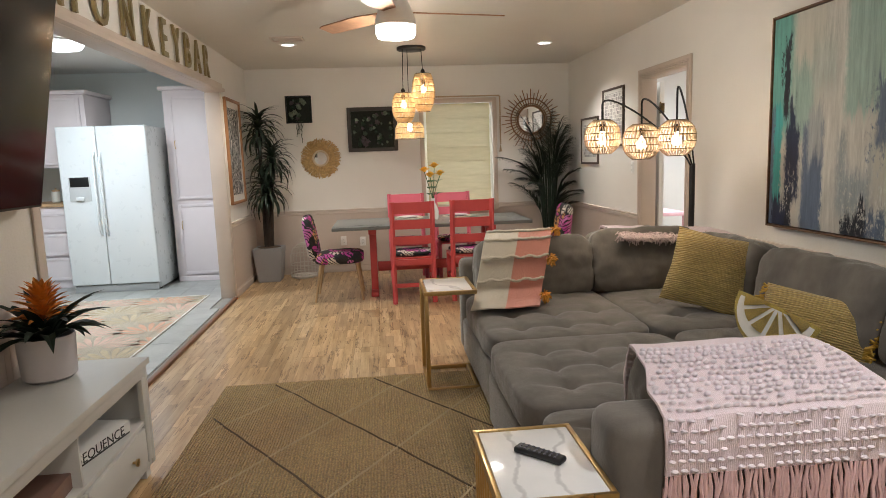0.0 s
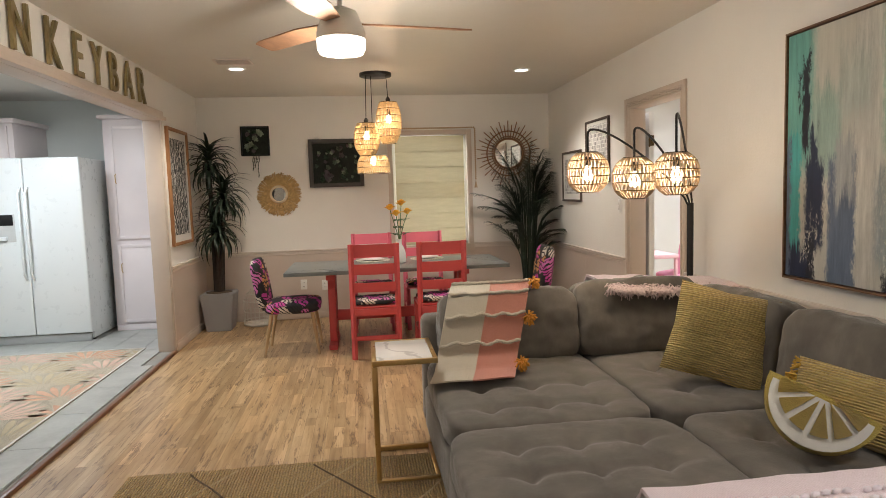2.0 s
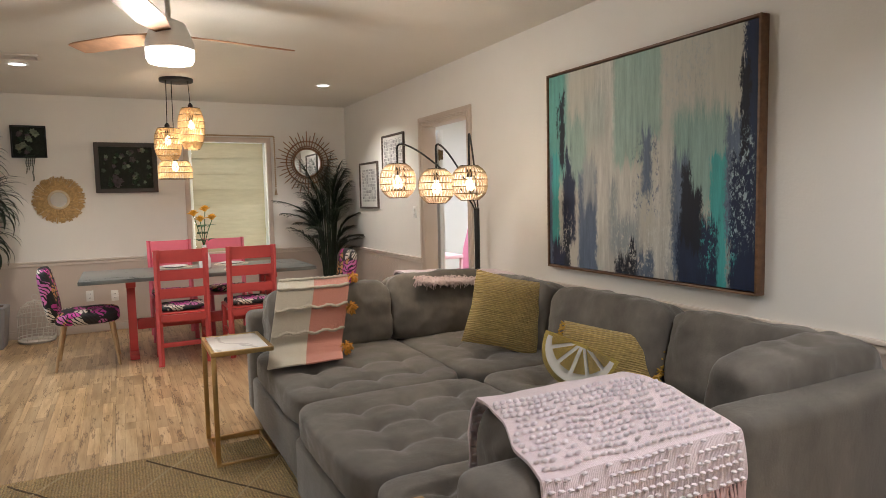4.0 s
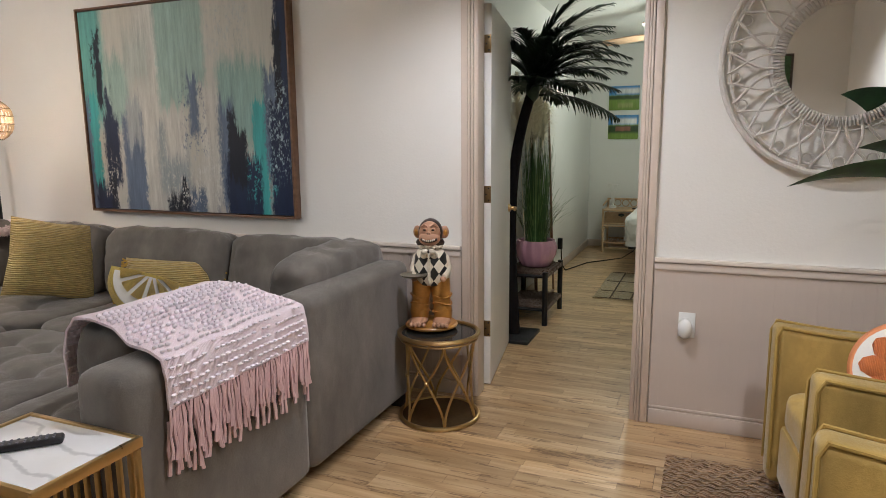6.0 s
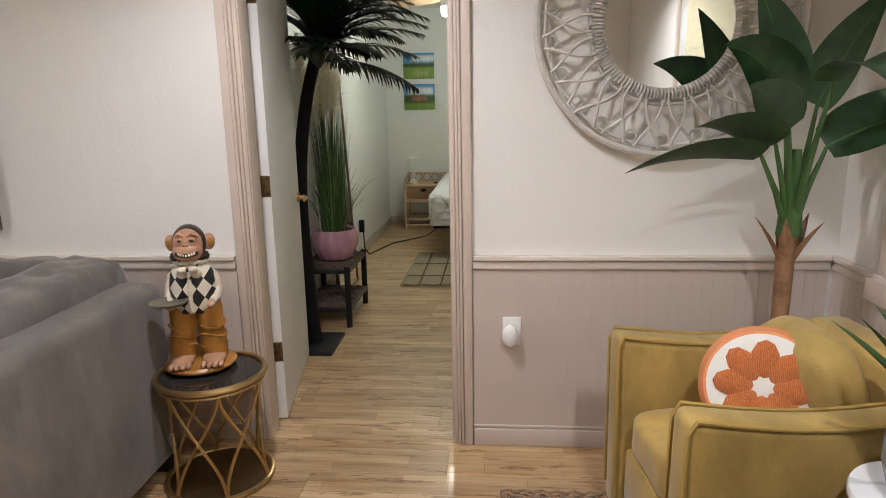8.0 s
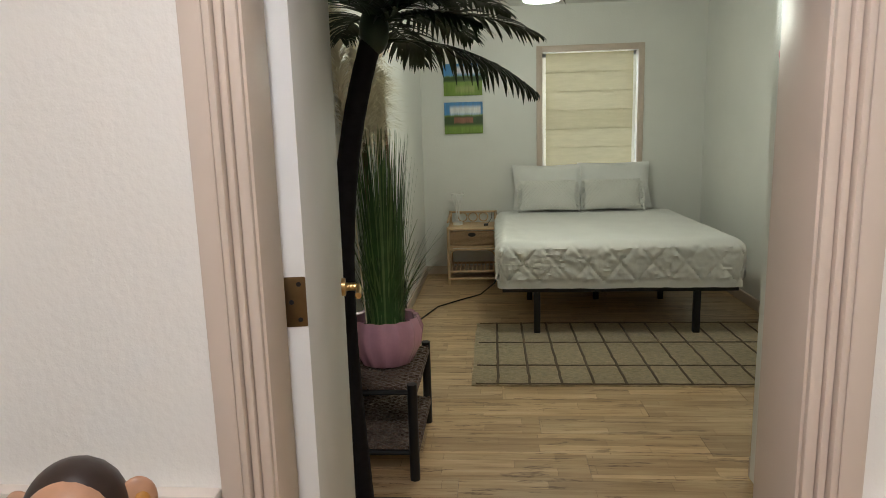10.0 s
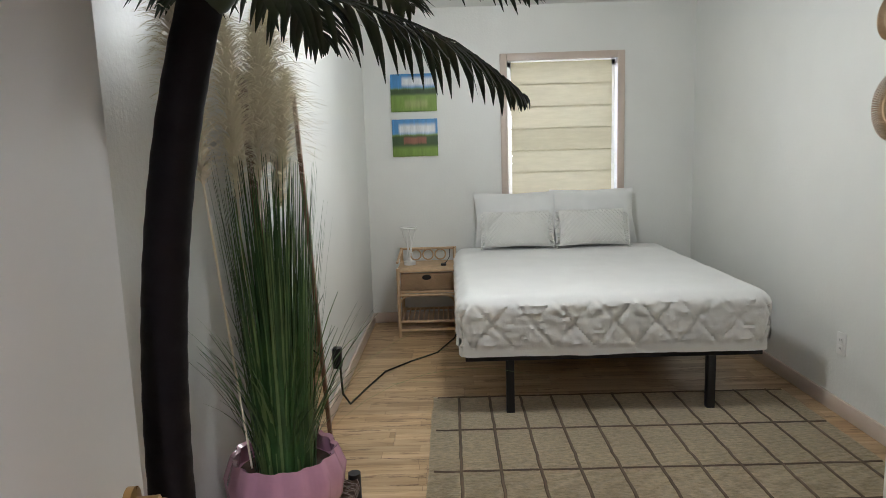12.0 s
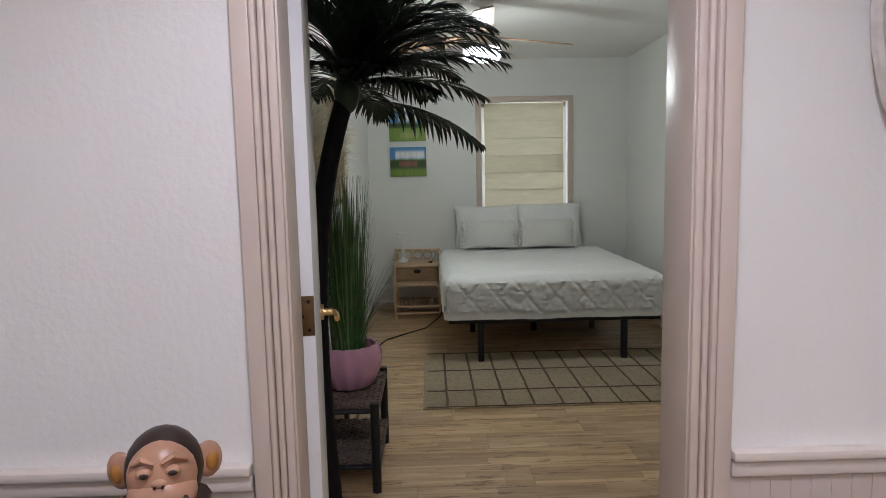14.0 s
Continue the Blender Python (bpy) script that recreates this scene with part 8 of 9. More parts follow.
# ---- bedroom: nightstand ----
M_RATTANPALE = plain("pale_rattan", (0.58, 0.40, 0.23), 0.55, vary=0.2, grain=60, blotch=20)
M_WICKER = woven("wicker_front", (0.30, 0.17, 0.08), (0.58, 0.38, 0.20), 40, relief=1.0, rot=(0, radians(90), 0))
ns = thing("nightstand", pose(7.60, 1.297, 0), "pale rattan nightstand with a wicker drawer and low shelf", "nightstand")
NW, ND = 0.46, 0.44
for x in (0.015, ND - 0.015):
    for y in (0.015, NW - 0.015):
        bm = bmesh.new()
        tube(bm, [(x, y, 0), (x, y, 0.63 if x > 0.1 else 0.53)], 0.0135, 10)
        part("post", bm, M_RATTANPALE, ns)
for z, nm in ((0.50, "top"), (0.34, "drawer_floor")):
    bm = bmesh.new()
    box(bm, 0.005, 0.005, z, ND - 0.005, NW - 0.005, z + 0.02, 0.004)
    part(nm, bm, M_RATTANPALE, ns)
bm = bmesh.new()
box(bm, 0.002, 0.032, 0.365, 0.05, NW - 0.032, 0.490, 0.006)
dw = part("drawer", bm, M_WICKER, ns)
bm = bmesh.new()
lathe(bm, [(0.0001, 0), (0.035, 0), (0.035, 0.003), (0.0001, 0.003)], 20, pose(0.0015, NW / 2, 0.462, 0, -90, 0) @ Matrix.Diagonal((0.55, 1, 1, 1)))
part("hand_hole", bm, M_BLACK, dw)
for b in (((0.012, 0.02, 0.12), (0.012, NW - 0.02, 0.12)), ((ND - 0.012, 0.02, 0.12), (ND - 0.012, NW - 0.02, 0.12)), ((0.012, 0.02, 0.325), (0.012, NW - 0.02, 0.325)), ((ND - 0.012, 0.02, 0.62), (ND - 0.012, NW - 0.02, 0.62)), ((0.02, 0.012, 0.575), (ND - 0.02, 0.012, 0.61)), ((0.02, NW - 0.012, 0.575), (ND - 0.02, NW - 0.012, 0.61)), ((0.012, 0.02, 0.055), (0.012, NW - 0.02, 0.055))):
    bm = bmesh.new()
    tube(bm, b, 0.010, 8)
    part("rail", bm, M_RATTANPALE, ns)
for i in range(11):
    y = 0.04 + (NW - 0.08) * i / 10
    bm = bmesh.new()
    tube(bm, [(0.012, y, 0.13), (ND - 0.012, y, 0.13)], 0.006, 6)
    part("shelf_bar", bm, M_RATTANPALE, ns)
for y in (0.13, 0.23, 0.33):
    bm = bmesh.new()
    tube(bm, ring_points((ND - 0.012, y, 0.57), 0.042, 20, "x"), 0.006, 6, closed=True)
    part("ring", bm, M_RATTANPALE, ns)
for y0, sgn in ((0.02, 1), (NW - 0.02, -1)):
    bm = bmesh.new()
    tube(bm, [(0.012, y0 + sgn * 0.07 * (1 - math.cos(a)), 0.24 + 0.08 * math.sin(a)) for a in [math.pi / 2 * k / 6 for k in range(7)]], 0.007, 6)
    part("brace", bm, M_RATTANPALE, ns)
wl = thing("wire_lamp_stand", pose(7.85, 1.665, 0.5205), "white wire hourglass lamp stand on the nightstand", "lamp")
bm = bmesh.new()
lathe(bm, [(0.0001, 0), (0.045, 0), (0.045, 0.028), (0.018, 0.034), (0.012, 0.05)], 24)
part("base", bm, M_WHITEPLASTIC, wl)
bm = bmesh.new()
for i in range(4):
    a = i * math.pi / 2
    tube(bm, [((0.012 + 0.055 * abs(s - 0.25) ** 0.9) * math.cos(a + 2 * s), (0.012 + 0.055 * abs(s - 0.25) ** 0.9) * math.sin(a + 2 * s), 0.05 + 0.24 * s) for s in [k / 10 for k in range(11)]], 0.005, 5)
part("wires", bm, M_WHITEPLASTIC, wl)
bm = bmesh.new()
tube(bm, ring_points((0, 0, 0.29), 0.062, 24), 0.006, 6, closed=True)
part("top_ring", bm, M_WHITEPLASTIC, wl)
ph = thing("charger", pose(7.78, 1.40, 0.5205), "small black charger on the nightstand", "charger")
bm = bmesh.new()
box(bm, -0.035, -0.02, 0, 0.035, 0.02, 0.014, 0.005)
part("case", bm, M_BLACK, ph)
bm = bmesh.new()
tube(bm, [(0.03, 0, 0.008), (0.08, -0.02, 0.01), (0.12, -0.05, 0.05), (0.16, -0.05, 0.10)], 0.003, 6)
part("cable", bm, M_BLACK, ph)

# ---- bedroom: rug, stool, plants, mirror ----
M_HEMP = woven("grey_hemp", (0.46, 0.36, 0.20), (0.76, 0.61, 0.37), 42, relief=1.0, coarse=2.0, deep=0.68, distance=0.010, stretch=(1, 0.4, 1))
M_BRAID = plain("brown_braid", (0.12, 0.08, 0.045), 0.95, vary=0.3, grain=60)
hr = thing("hemp_rug", Matrix(), "grey hemp rug with dark braided lines under the bed foot", "rug")
bm = bmesh.new()
grid(bm, 30, 50, lambda u, v: (5.185 + 1.165 * u + 0.008 * noise.noise(Vector((v * 8, 0, 0))), -0.50 + 1.960 * v + 0.008 * noise.noise(Vector((u * 6, 3, 0))), 0.010 + 0.002 * noise.noise(Vector((u * 25, v * 40, 0)))))
thicken(bm, 0.008)
part("weave", bm, M_HEMP, hr)
for i in range(11):
    y = 1.315 - i * 0.172
    bm = bmesh.new()
    tube(bm, [(5.19 + 1.155 * k / 24, y + 0.006 * noise.noise(Vector((k * 0.6, i, 0))), 0.0105) for k in range(25)], 0.0075, 6, flat=0.6)
    part("braid", bm, M_BRAID, hr)
for x in (5.196, 5.48, 5.90, 6.335):
    bm = bmesh.new()
    tube(bm, [(x + 0.006 * noise.noise(Vector((k * 0.5, x, 0))), -0.49 + 1.925 * k / 40, 0.0115) for k in range(41)], 0.0065, 6, flat=0.6)
    part("braid", bm, M_BRAID, hr)

sl = thing("woven_stool", pose(4.205, 1.632, 0), "two-tier black wood stool with woven seagrass shelves", "stool")
SW, SD, SH = 0.56, 0.34, 0.385
M_SEAGRASS = woven("seagrass", (0.10, 0.065, 0.045), (0.26, 0.18, 0.13), 34, relief=1.0)
for x in (0.02, SW - 0.02):
    for y in (0.02, SD - 0.02):
        bm = bmesh.new()
        tube(bm, [(x, y, 0), (x, y, SH + 0.015)], 0.020, 12)
        part("leg", bm, M_BLACK, sl)
for z in (SH - 0.02, 0.115):
    for a, b in (((0.02, 0.02), (SW - 0.02, 0.02)), ((0.02, SD - 0.02), (SW - 0.02, SD - 0.02)), ((0.02, 0.02), (0.02, SD - 0.02)), ((SW - 0.02, 0.02), (SW - 0.02, SD - 0.02))):
        bm = bmesh.new()
        tube(bm, [(*a, z), (*b, z)], 0.012, 8)
        part("rung", bm, M_BLACK, sl)
    bm = bmesh.new()
    for i in range(30):
        x = 0.035 + (SW - 0.07) * i / 29
        tube(bm, [(x, 0.008, z - 0.008)] + [(x, 0.012 + (SD - 0.024) * k / 12, z + 0.013 + 0.004 * (1 if (k + i) % 2 else -1)) for k in range(13)] + [(x, SD - 0.008, z - 0.008)], 0.0088, 5)
    for i in range(14):
        y = 0.03 + (SD - 0.06) * i / 13
        tube(bm, [(0.02 + (SW - 0.04) * k / 14, y, z + 0.013 - 0.004 * (1 if (k + i) % 2 else -1)) for k in range(15)], 0.0075, 5)
    ws = part("woven_seat" if z > 0.2 else "woven_shelf", bm, M_SEAGRASS, sl)
    ws["kind"] = "stuff"

pg = thing("potted_grass", pose(4.51, 1.795, SH + 0.005), "tall green ornamental grass in a pink pleated pot on the stool", "potted plant")
bm = bmesh.new()
lathe(bm, [(0.095, 0), (0.115, 0.01), (0.150, 0.09), (0.158, 0.15), (0.142, 0.195), (0.138, 0.205), (0.128, 0.198), (0.135, 0.15), (0.0001, 0.145)], 84, None, True, 0, lambda a, z: 1 + (0.032 * math.sin(14 * a + 9 * z) + 0.012 * math.sin(28 * a)) * min(1, z / 0.03))
part("pot", bm, plain("pink_glaze", (0.62, 0.33, 0.42), 0.18, vary=0.12, blotch=10, coat=0.5), pg)
bm = bmesh.new()
lathe(bm, [(0.0001, 0.150), (0.130, 0.150)], 24, None, False)
part("soil", bm, M_STEM, pg)
M_GRASS = plain("grass_blade", (0.045, 0.115, 0.028), 0.5, vary=0.5, grain=15, blotch=9)
M_GRASSPALE = plain("grass_blade_pale", (0.16, 0.26, 0.08), 0.5, vary=0.4, grain=15, blotch=9)
rng = random.Random(77)
for mt, n in ((M_GRASS, 300), (M_GRASSPALE, 110)):
    bm = bmesh.new()
    for i in range(n):
        a, r = rng.uniform(0, 6.28), 0.082 * math.sqrt(rng.random())
        short = rng.random() < 0.22
        l = rng.uniform(0.30, 0.5) if short else rng.uniform(0.50, 0.86)
        e = rng.uniform(72, 86) if short else rng.uniform(86, 90)
        if math.sin(a) > 0.2:
            e = max(e, 82)
        blade(bm, (r * math.cos(a), r * math.sin(a), 0.15), a, e, l, rng.uniform(0.004, 0.008), rng.uniform(10, 60) if short else rng.uniform(1, 8), 6, 0.2, 0.5)
    gs = part("grass", bm, mt, pg)
    gs["kind"] = "stuff"
bm = bmesh.new()
for i in range(7):
    a = rng.uniform(-2.4, 0.6)
    blade(bm, (0.05 * math.cos(a), 0.05 * math.sin(a), 0.15), a, rng.uniform(50, 75), rng.uniform(0.5, 0.85), 0.003, rng.uniform(50, 90), 9, 0.1, 0.4)
part("stray_blades", bm, M_GRASSPALE, pg)["kind"] = "stuff"

pp = thing("pampas_plumes", pose(4.47, 1.86, SH), "tall cream pampas plumes standing behind the grass", "dried plumes")
M_PAMPAS = plain("pampas_cream", (0.93, 0.86, 0.68), 0.95, vary=0.15, grain=40)
for k, (dx, dy, h, lean) in enumerate(((0.34, 0.02, 1.44, 30), (0.24, 0.03, 1.36, 10), (-0.14, 0.04, 1.38, 150), (0.40, 0.0, 1.22, 5), (0.10, 0.05, 1.30, 80))):
    bm = bmesh.new()
    a = radians(lean)
    top = Vector((dx + 0.10 * math.cos(a), dy - 0.01, h))
    foot = Vector((dx * 0.3, 0.0, 0.20))
    tube(bm, [foot, foot.lerp(top, 0.5), foot.lerp(top, 0.72)], 0.003, 5)
    for i in range(1000):
        s = rng.uniform(0, 1)
        q = foot.lerp(top, 0.62 + 0.42 * s)
        b = rng.uniform(0, 6.28)
        l = 0.17 * math.sin(math.pi * (0.12 + 0.80 * s)) * rng.uniform(0.7, 1.1)
        if math.sin(b) > 0.3:
            l *= 0.6
        blade(bm, q, b, rng.uniform(35, 70), l, 0.0042, 85, 4, 0.1, 0.5)
    pl_ = part("plume", bm, M_PAMPAS, pp, "feathery cream plume")
    pl_["kind"] = "stuff"

M_PALMLEAF = plain("palm_leaf_green", (0.014, 0.036, 0.015), 0.42, vary=0.5, grain=25, blotch=6)
pa = thing("palm_tree", Matrix(), "artificial coconut palm with a dark curved trunk on a square base", "artificial palm")
bm = bmesh.new()
box(bm, 3.72, 1.645, 0.0, 4.06, 1.965, 0.022, 0.003)
part("base_plate", bm, M_BLACK, pa)
M_TRUNK = plain("black_brown_trunk", (0.006, 0.0045, 0.005), 0.68, vary=0.5, grain=20, relief=0.5, blotch=8)
M_TRUNK.node_tree.nodes["Principled BSDF"].inputs["Specular IOR Level"].default_value = 0.2


def trunk_at(z):
    return Vector((3.90, 1.788 + 0.042 * z +0.051 * z * z -0.069 * z ** 3, z))


bm = bmesh.new()
pts = [trunk_at(0.02 + 1.64 * i / 58) for i in range(59)]
tube(bm, pts, [(0.040 - 0.007 * i / 58) * (1.0 if i % 2 else 1.03) for i in range(59)], 14)
part("trunk", bm, M_TRUNK, pa)
bm = bmesh.new()
egg(bm, trunk_at(1.665), (0.046, 0.046, 0.075))
part("crown_heart", bm, M_PALMLEAF, pa)
crown = trunk_at(1.66)
rng = random.Random(13)
FR = [(-90, 78, 0.74, 75), (-60, 72, 0.72, 80), (-110, 66, 0.68, 85), (-40, 58, 0.66, 80), (-75, 50, 0.68, 75), (-135, 74, 0.56, 80), (180, 80, 0.48, 75), (10, 70, 0.58, 75), (-20, 80, 0.60, 70), (60, 80, 0.40, 60), (120, 82, 0.40, 60), (-100, 86, 0.66, 60), (-150, 70, 0.46, 70),
      (-88, 30, 0.60, 50), (-66, 16, 0.58, 40), (-48, 34, 0.60, 58), (-104, 46, 0.58, 62), (-28, 42, 0.56, 62), (-122, 58, 0.54, 72), (8, 48, 0.50, 62), (-66, 62, 0.66, 80), (-80, 42, 0.64, 66), (80, 64, 0.36, 60), (150, 72, 0.44, 70), (-112, 30, 0.46, 50), (-36, 20, 0.50, 44), (-95, 60, 0.62, 90), (-150, 26, 0.34, 50), (170, 30, 0.30, 50), (-120, 12, 0.38, 40), (-16, 8, 0.40, 40), (30, 24, 0.34, 50)]
for az, el, l, dr_ in FR:
    bm = bmesh.new()
    frond(bm, crown + Vector((0, 0, 0.02)), radians(az), el, l, dr_, 28, 0.17, 0.014, 2, 40, rng)
    part("frond", bm, M_PALMLEAF, pa)
bm = bmesh.new()
frond(bm, crown + Vector((0, 0, -0.03)), radians(-58), 6, 0.64, 44, 28, 0.16, 0.016, -10, 45, rng)
part("frond", bm, M_PALMLEAF, pa)

lm = thing("leaning_mirror", pose(4.74, 1.847, 0.0, -2.65, 0, 0), "tall floor mirror in a slim brown frame leaning on the wall", "mirror")
MW, MH = 0.62, 1.62
for b in ((0, -0.02, 0, 0.022, 0.005, MH), (MW - 0.022, -0.02, 0, MW, 0.005, MH), (0.022, -0.02, 0, MW - 0.022, 0.005, 0.022), (0.022, -0.02, MH - 0.022, MW - 0.022, 0.005, MH)):
    bm = bmesh.new()
    box(bm, *b, 0.003)
    part("frame_bar", bm, M_WALNUT, lm)
bm = bmesh.new()
box(bm, 0.0225, -0.012, 0.0225, MW - 0.0225, -0.006, MH - 0.0225)
part("mirror_glass", bm, M_MIRROR, lm)

# ---- bedroom: walls and ceiling ----
SKY, CLOUD, GRN, DGRN, RUST = (0.10, 0.30, 0.62), (0.80, 0.82, 0.84), (0.22, 0.34, 0.06), (0.05, 0.09, 0.03), (0.30, 0.13, 0.08)
for z0, z1, strokes, lab in ((1.715, 2.005, [(SKY, -1, 2, 0.62, 2, 0.06), (CLOUD, 0.0, 0.75, 0.68, 0.90, 0.08), (DGRN, -1, 2, 0.42, 0.60, 0.05), (GRN, -1, 2, -1, 0.44, 0.08), ((0.36, 0.42, 0.14), 0.2, 0.7, 0.1, 0.3, 0.1)], "small canvas of a green hillside under a blue sky"), (1.362, 1.655, [(SKY, -1, 2, 0.60, 2, 0.05), (CLOUD, 0.05, 0.85, 0.62, 0.86, 0.09), (DGRN, -1, 2, -1, 0.56, 0.06), (RUST, 0.25, 0.75, 0.34, 0.52, 0.05), (GRN, -1, 2, -1, 0.26, 0.10)], "small canvas of a red-roofed house under white clouds")):
    ob = thing("landscape_canvas", pose(XE, 1.418, z0), lab, "painting", "landscape canvases")
    bm = bmesh.new()
    box(bm, -0.022, 0, 0, -0.001, 0.362, z1 - z0, 0.002)
    part("canvas", bm, patches("landscape_paint", GRN, "Y", (0.362, z1 - z0), strokes, 0.5, 0.022), ob)

ceiling_fan(pose(BEDFAN[0], BEDFAN[1], HB), 0.36, "white ceiling fan with maple blades and a lit glass", -64, wood("bed_fan_blade", ((0.3, (0.42, 0.26, 0.15)), (0.7, (0.58, 0.40, 0.26))), (20, 20, 20), 0.4, loose=False))

sf = thing("surfboard_sign", pose(4.035, 0.352, 1.04) @ Matrix.Diagonal((0.88, 1.0, 0.89, 1)), "wooden surfboard wall sign painted with a parrot, flowers and Aloha", "wall sign")
M_SURFWHITE = plain("board_white", (0.72, 0.70, 0.69), 0.5, vary=0.05)
M_SURFEDGE = plain("board_edge", (0.06, 0.035, 0.02), 0.6)


def surf_half(s):
    """Half width of the board at share s of its height."""
    return 0.055 + 0.100 * math.sin(math.pi * min(1, 0.10 + 0.62 * s)) ** 1.2 if s < 0.6 else 0.155 * (1 - ((s - 0.45) / 0.55) ** 2.2) + 0.004


bm = bmesh.new()
HS = 0.85
grid(bm, 8, 40, lambda u, v: ((2 * u - 1) * surf_half(v), 0.016, HS * v))
thicken(bm, 0.014)
part("board", bm, [M_SURFWHITE], sf)
bm = bmesh.new()
for sgn in (1, -1):
    tube(bm, [(sgn * surf_half(k / 30), 0.009, HS * k / 30) for k in range(31)], 0.008, 6)
part("edge", bm, M_SURFEDGE, sf)
M_RED = plain("parrot_red", (0.50, 0.012, 0.02), 0.95, vary=0.2)
M_BLUE = plain("parrot_blue", (0.025, 0.045, 0.20), 0.95, vary=0.2)
M_YEL = plain("parrot_yellow", (0.75, 0.45, 0.03), 0.95)
M_BLOOM = plain("hibiscus_pink", (0.78, 0.16, 0.20), 0.95, vary=0.25, blotch=25)
PY_ = 0.0195


def flat_leaf(bm, x, z, ang, l, w):
    d, n = Vector((math.cos(ang), 0, math.sin(ang))), Vector((-math.sin(ang), 0, math.cos(ang)))
    p = Vector((x, PY_, z))
    q = [p, p + d * l * 0.4 + n * w, p + d * l, p + d * l * 0.4 - n * w]
    bm.faces.new([bm.verts.new(v) for v in q])


M_LEAFPAINT = plain("painted_leaf_green", (0.05, 0.14, 0.05), 0.95, vary=0.5, blotch=20)
for x0, z0, lean, l0 in ((0.03, 0.61, 78, 0.20), (-0.01, 0.005, 70, 0.19), (0.02, 0.005, 118, 0.15)):
    bm = bmesh.new()
    for i in range(13):
        s = i / 13
        c, sn = math.cos(radians(lean)), math.sin(radians(lean))
        for sg in (1, -1):
            flat_leaf(bm, x0 + l0 * s * c, z0 + l0 * s * sn, radians(lean) + sg * radians(58 - 34 * s), 0.095 * (1 - 0.4 * s), 0.007)
    part("palm_leaf", bm, M_LEAFPAINT, sf, smooth=0)
bm = bmesh.new()
for i in range(11):
    flat_leaf(bm, -0.02, 0.425, radians(95 + i * 11), 0.085 + 0.02 * math.sin(i * 0.3), 0.022)
part("round_leaf", bm, M_LEAFPAINT, sf, smooth=0)


def daubs(nm, mt, a, b, r0, r1, lift, n=6):
    """Overlapping daubs of paint from one point of the board to another."""
    bm = bmesh.new()
    for k in range(n):
        s = k / (n - 1)
        egg(bm, (a[0] + (b[0] - a[0]) * s, PY_ + lift, a[1] + (b[1] - a[1]) * s), (r0 + (r1 - r0) * s, 0.0012, (r0 + (r1 - r0) * s) * 1.25), sub=2)
    part(nm, bm, mt, sf)


daubs("parrot_tail", M_RED, (0.122, 0.300), (0.098, 0.42), 0.006, 0.018, 0.0)
daubs("parrot_wing", M_BLUE, (0.115, 0.440), (0.005, 0.545), 0.020, 0.034, 0.0006)
daubs("parrot_stripe", M_YEL, (0.092, 0.505), (0.068, 0.550), 0.017, 0.018, 0.0016, 4)
daubs("parrot_body", M_RED, (0.040, 0.570), (-0.022, 0.690), 0.038, 0.024, 0.0022, 7)
daubs("parrot_face", M_SURFWHITE, (-0.030, 0.675), (-0.040, 0.650), 0.013, 0.011, 0.0034, 3)
daubs("parrot_beak", M_SURFEDGE, (-0.044, 0.655), (-0.046, 0.635), 0.007, 0.004, 0.0044, 3)
M_HEART = plain("hibiscus_heart", (0.62, 0.03, 0.07), 0.95)
for x, z, r, mt in ((0.125, 0.600, 0.040, plain("hibiscus_pale", (0.80, 0.34, 0.40), 0.95, vary=0.25, blotch=25)), (-0.072, 0.478, 0.038, plain("hibiscus_rose", (0.80, 0.30, 0.36), 0.95, vary=0.25, blotch=25)), (-0.080, 0.400, 0.055, M_BLOOM)):
    bm = bmesh.new()
    for i in range(5):
        a = i * 2 * math.pi / 5 + 0.3
        egg(bm, (x + r * 0.58 * math.cos(a), PY_ + 0.0025, z + r * 0.58 * math.sin(a)), (r * 0.45, 0.0012, r * 0.45), sub=2)
    egg(bm, (x, PY_ + 0.003, z), (r * 0.5, 0.0012, r * 0.5), sub=2)
    fl = part("flower", bm, mt, sf)
    bm = bmesh.new()
    egg(bm, (x, PY_ + 0.0042, z), (r * 0.28, 0.0010, r * 0.34), sub=2)
    part("flower_heart", bm, M_HEART, fl)
bm = bmesh.new()
text_mesh(bm, "Aloha", 0.112, 0.0012, pose(-0.005, PY_ + 0.001, 0.205, 90, 0, 180) @ pose(0, 0, 0, 0, 0, 36), shear=0.35)
part("lettering", bm, M_SURFEDGE, sf, smooth=0)

wall_plate("wall_outlet", pose(6.02, YBR + 0.0002, 0.365, 0, 0, 180), "white wall outlet beside the bed", "outlet")
wall_plate("wall_outlet", pose(6.225, YBL - 0.0002, 0.30), "white wall outlet with a black adapter", "outlet")
cb = thing("bed_cable", Matrix(), "black power adapter and cable running to the bed", "cable")
bm = bmesh.new()
box(bm, 6.20, YBL - 0.055, 0.24, 6.25, YBL - 0.010, 0.355, 0.006)
part("adapter", bm, M_BLACK, cb)
bm = bmesh.new()
path = [(6.225, 1.955, 0.24), (6.23, 1.95, 0.09), (6.28, 1.92, 0.012), (6.50, 1.87, 0.006), (6.82, 1.78, 0.006), (7.02, 1.62, 0.006), (7.15, 1.45, 0.02), (7.22, 1.33, 0.10), (7.25, 1.24, 0.28)]
tube(bm, path, 0.006, 7)
part("cable", bm, M_BLACK, cb)
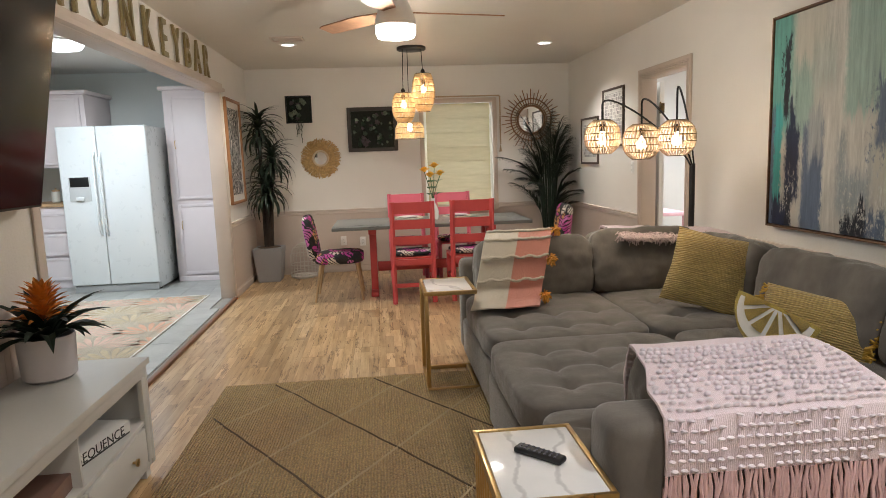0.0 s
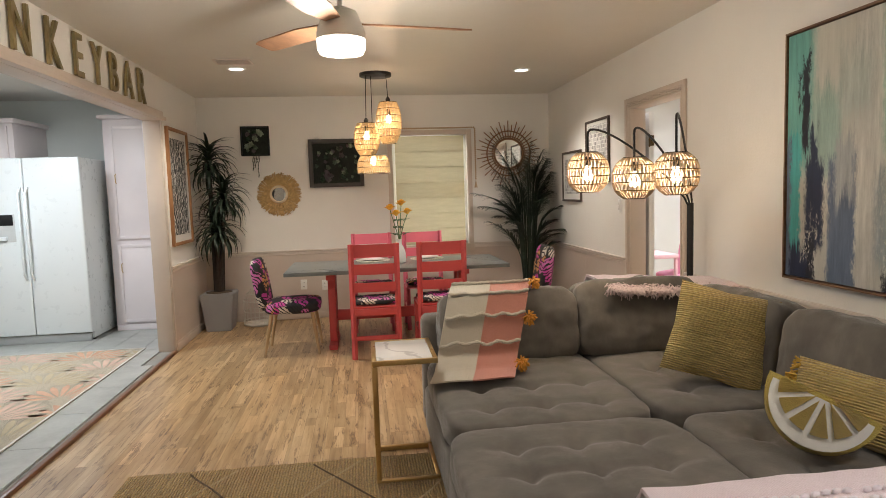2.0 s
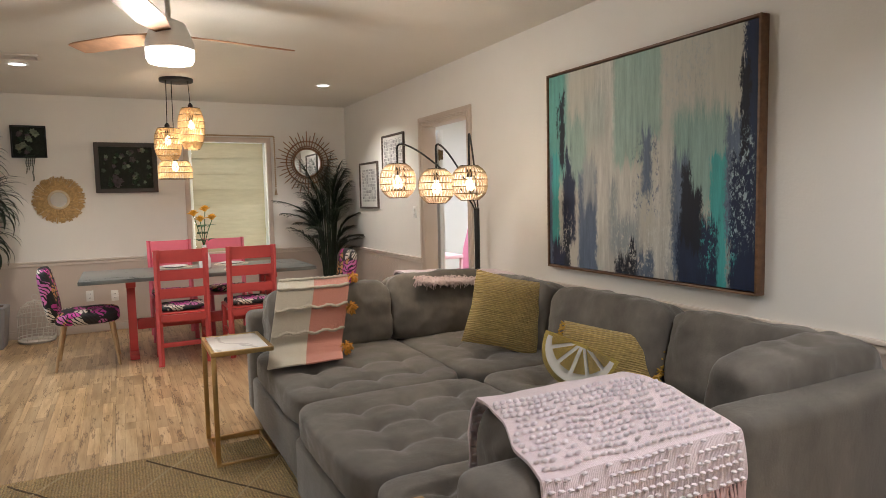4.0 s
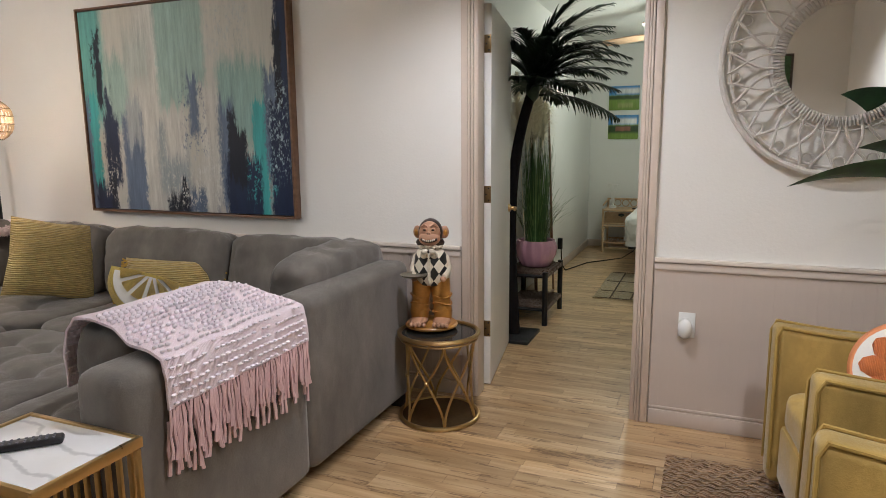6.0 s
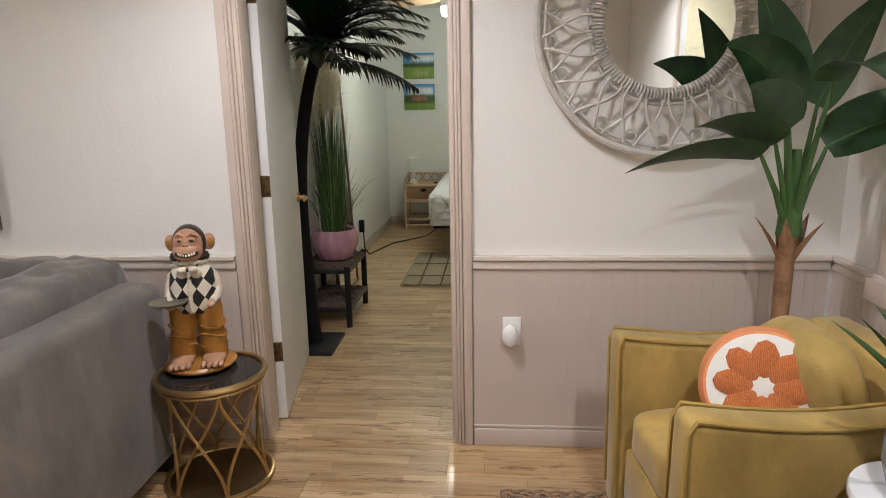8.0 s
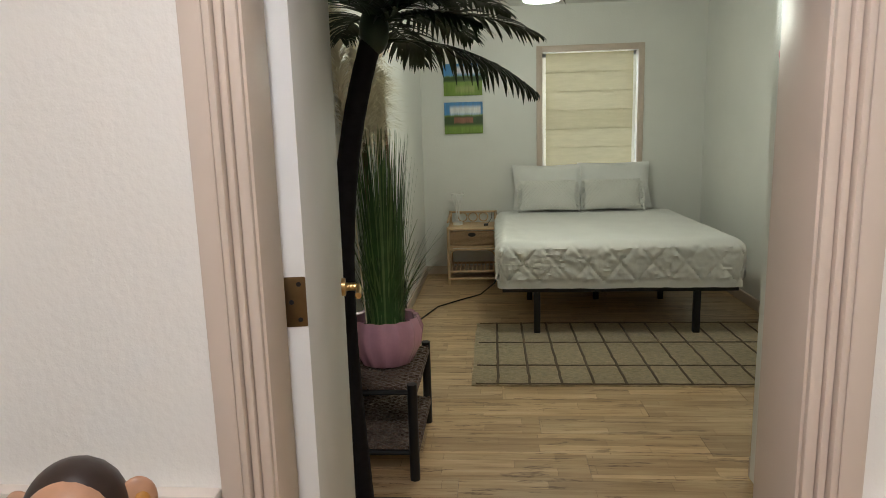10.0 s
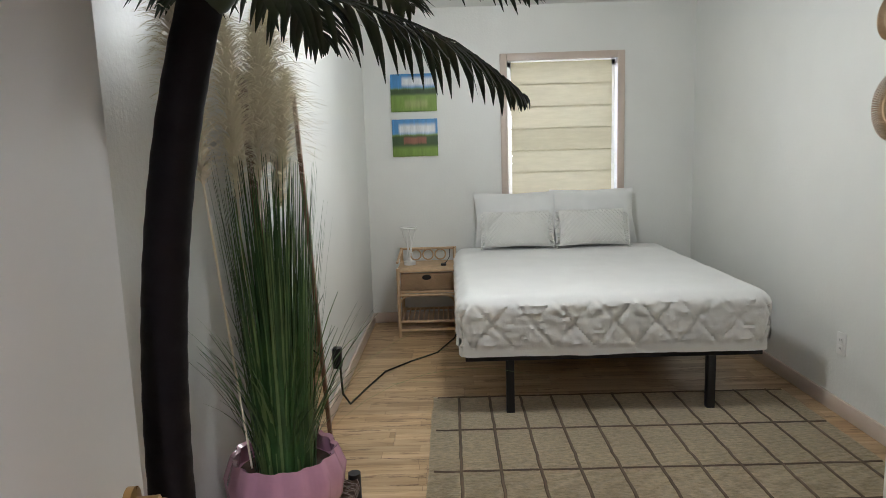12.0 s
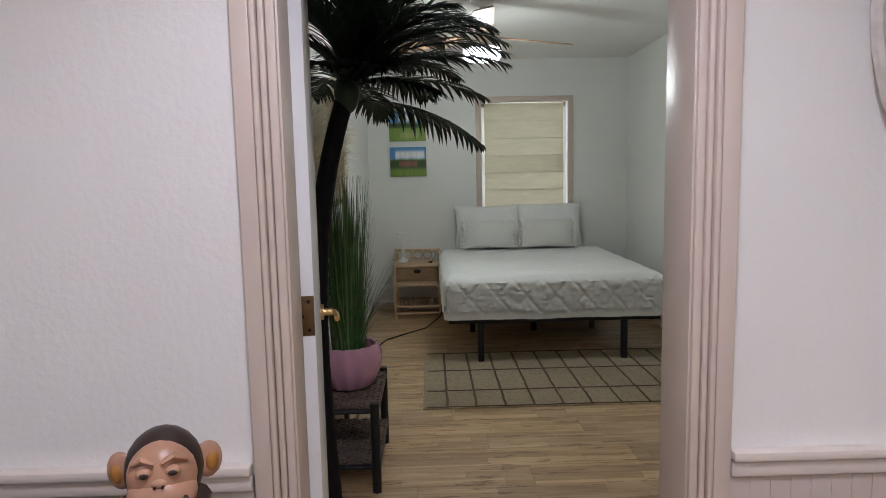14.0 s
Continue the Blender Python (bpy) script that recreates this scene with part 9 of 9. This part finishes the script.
for z, r, x in ((1.515, 0.15, 5.73), (1.90, 0.10, 5.78)):
    ob = thing("wall_basket", pose(x, YBR, z), "round feathered straw wall disc", "wall decor", "straw wall discs")
    bm = bmesh.new()
    for i in range(80):
        a = 2 * math.pi * i / 80
        tube(bm, [(0.02 * math.cos(a), 0.012, 0.02 * math.sin(a)), (r * math.cos(a), 0.02, r * math.sin(a))], 0.0035, 4)
    part("straw", bm, M_WICKER, ob)
    bm = bmesh.new()
    tube(bm, ring_points((0, 0.016, 0), r * 0.5, 24, "y"), 0.008, 6, closed=True)
    part("ring", bm, M_RATTANPALE, ob)

# ---- daylight outside the windows ----
M_DAY = glow("bright_overcast", (0.93, 0.97, 1.0), 6.0)
for nm, b in (("backdrop_1", (0.2, YN + 0.9, 0.2, 2.5, YN + 0.91, 3.0)), ("backdrop_2", (XE + 0.9, -0.8, 0.2, XE + 0.91, 1.7, 3.0)), ("backdrop_3", (-0.4, YS - 1.0, 0.2, 3.3, YS - 0.99, 3.0))):
    bm = bmesh.new()
    box(bm, *b)
    structure(nm, bm, M_DAY, "bright pale daylight outside the window", "backdrop")

# ---- floor pieces ----
PW, PL = 0.19, 1.22


def plank_mesh(w, l):
    bm = bmesh.new()
    box(bm, 0.0008, 0.0008, -0.012, w - 0.0008, l - 0.0008, 0.0, 0.0)
    return finish(bm, "plank", M_PLANK, 0)


_sizes = {}


def lay(x0, y0, x1, y1, shift):
    i, x = 0, x0
    while x < x1 - 0.01:
        w = min(PW, x1 - x)
        y = y0 - ((i * 0.43 + shift) % 1.0) * PL
        while y < y1:
            s, e = max(y, y0), min(y + PL, y1)
            if e - s > 0.02:
                key = (round(w, 3), round(e - s, 3))
                if key not in _sizes:
                    _sizes[key] = plank_mesh(*key)
                ob = new("plank", _sizes[key])
                ob.parent = FLOOR
                ob.location = (x, s, 0)
            y += PL
        x += PW
        i += 1


lay(XL, YS, XW, YN, 0.2)
lay(XW, 0.892, XB, 1.700, 0.5)
lay(XB, YBR, XE, YBL, 0.7)
lay(XB, 4.0, 5.6, 8.86, 0.1)
tile_mesh = {}
_x = -4.6
while _x < XL - 0.02:
    _y = 2.64
    while _y < 9.15:
        w, l = min(0.30, XL - 0.018 - _x) if _x + 0.30 > XL - 0.15 else 0.30, min(0.60, 9.14 - _y)
        if w > 0.03 and l > 0.05 and not (_x > XL - 0.16 and not (3.66 < _y and _y + l < 7.36)):
            if _x + w > XL - 0.135 and not (3.66 < _y and _y + l < 7.36):
                w = XL - 0.135 - _x
            if w > 0.03:
                key = (round(w, 3), round(l, 3))
                if key not in tile_mesh:
                    bm = bmesh.new()
                    box(bm, 0.002, 0.002, 0, w - 0.002, l - 0.002, 0.012, 0)
                    tile_mesh[key] = finish(bm, "tile", M_TILE, 0)
                ob = new("tile", tile_mesh[key])
                ob.parent = KFLOOR
                ob.location = (_x, _y, 0.0125)
        _y += 0.60
    _x += 0.30
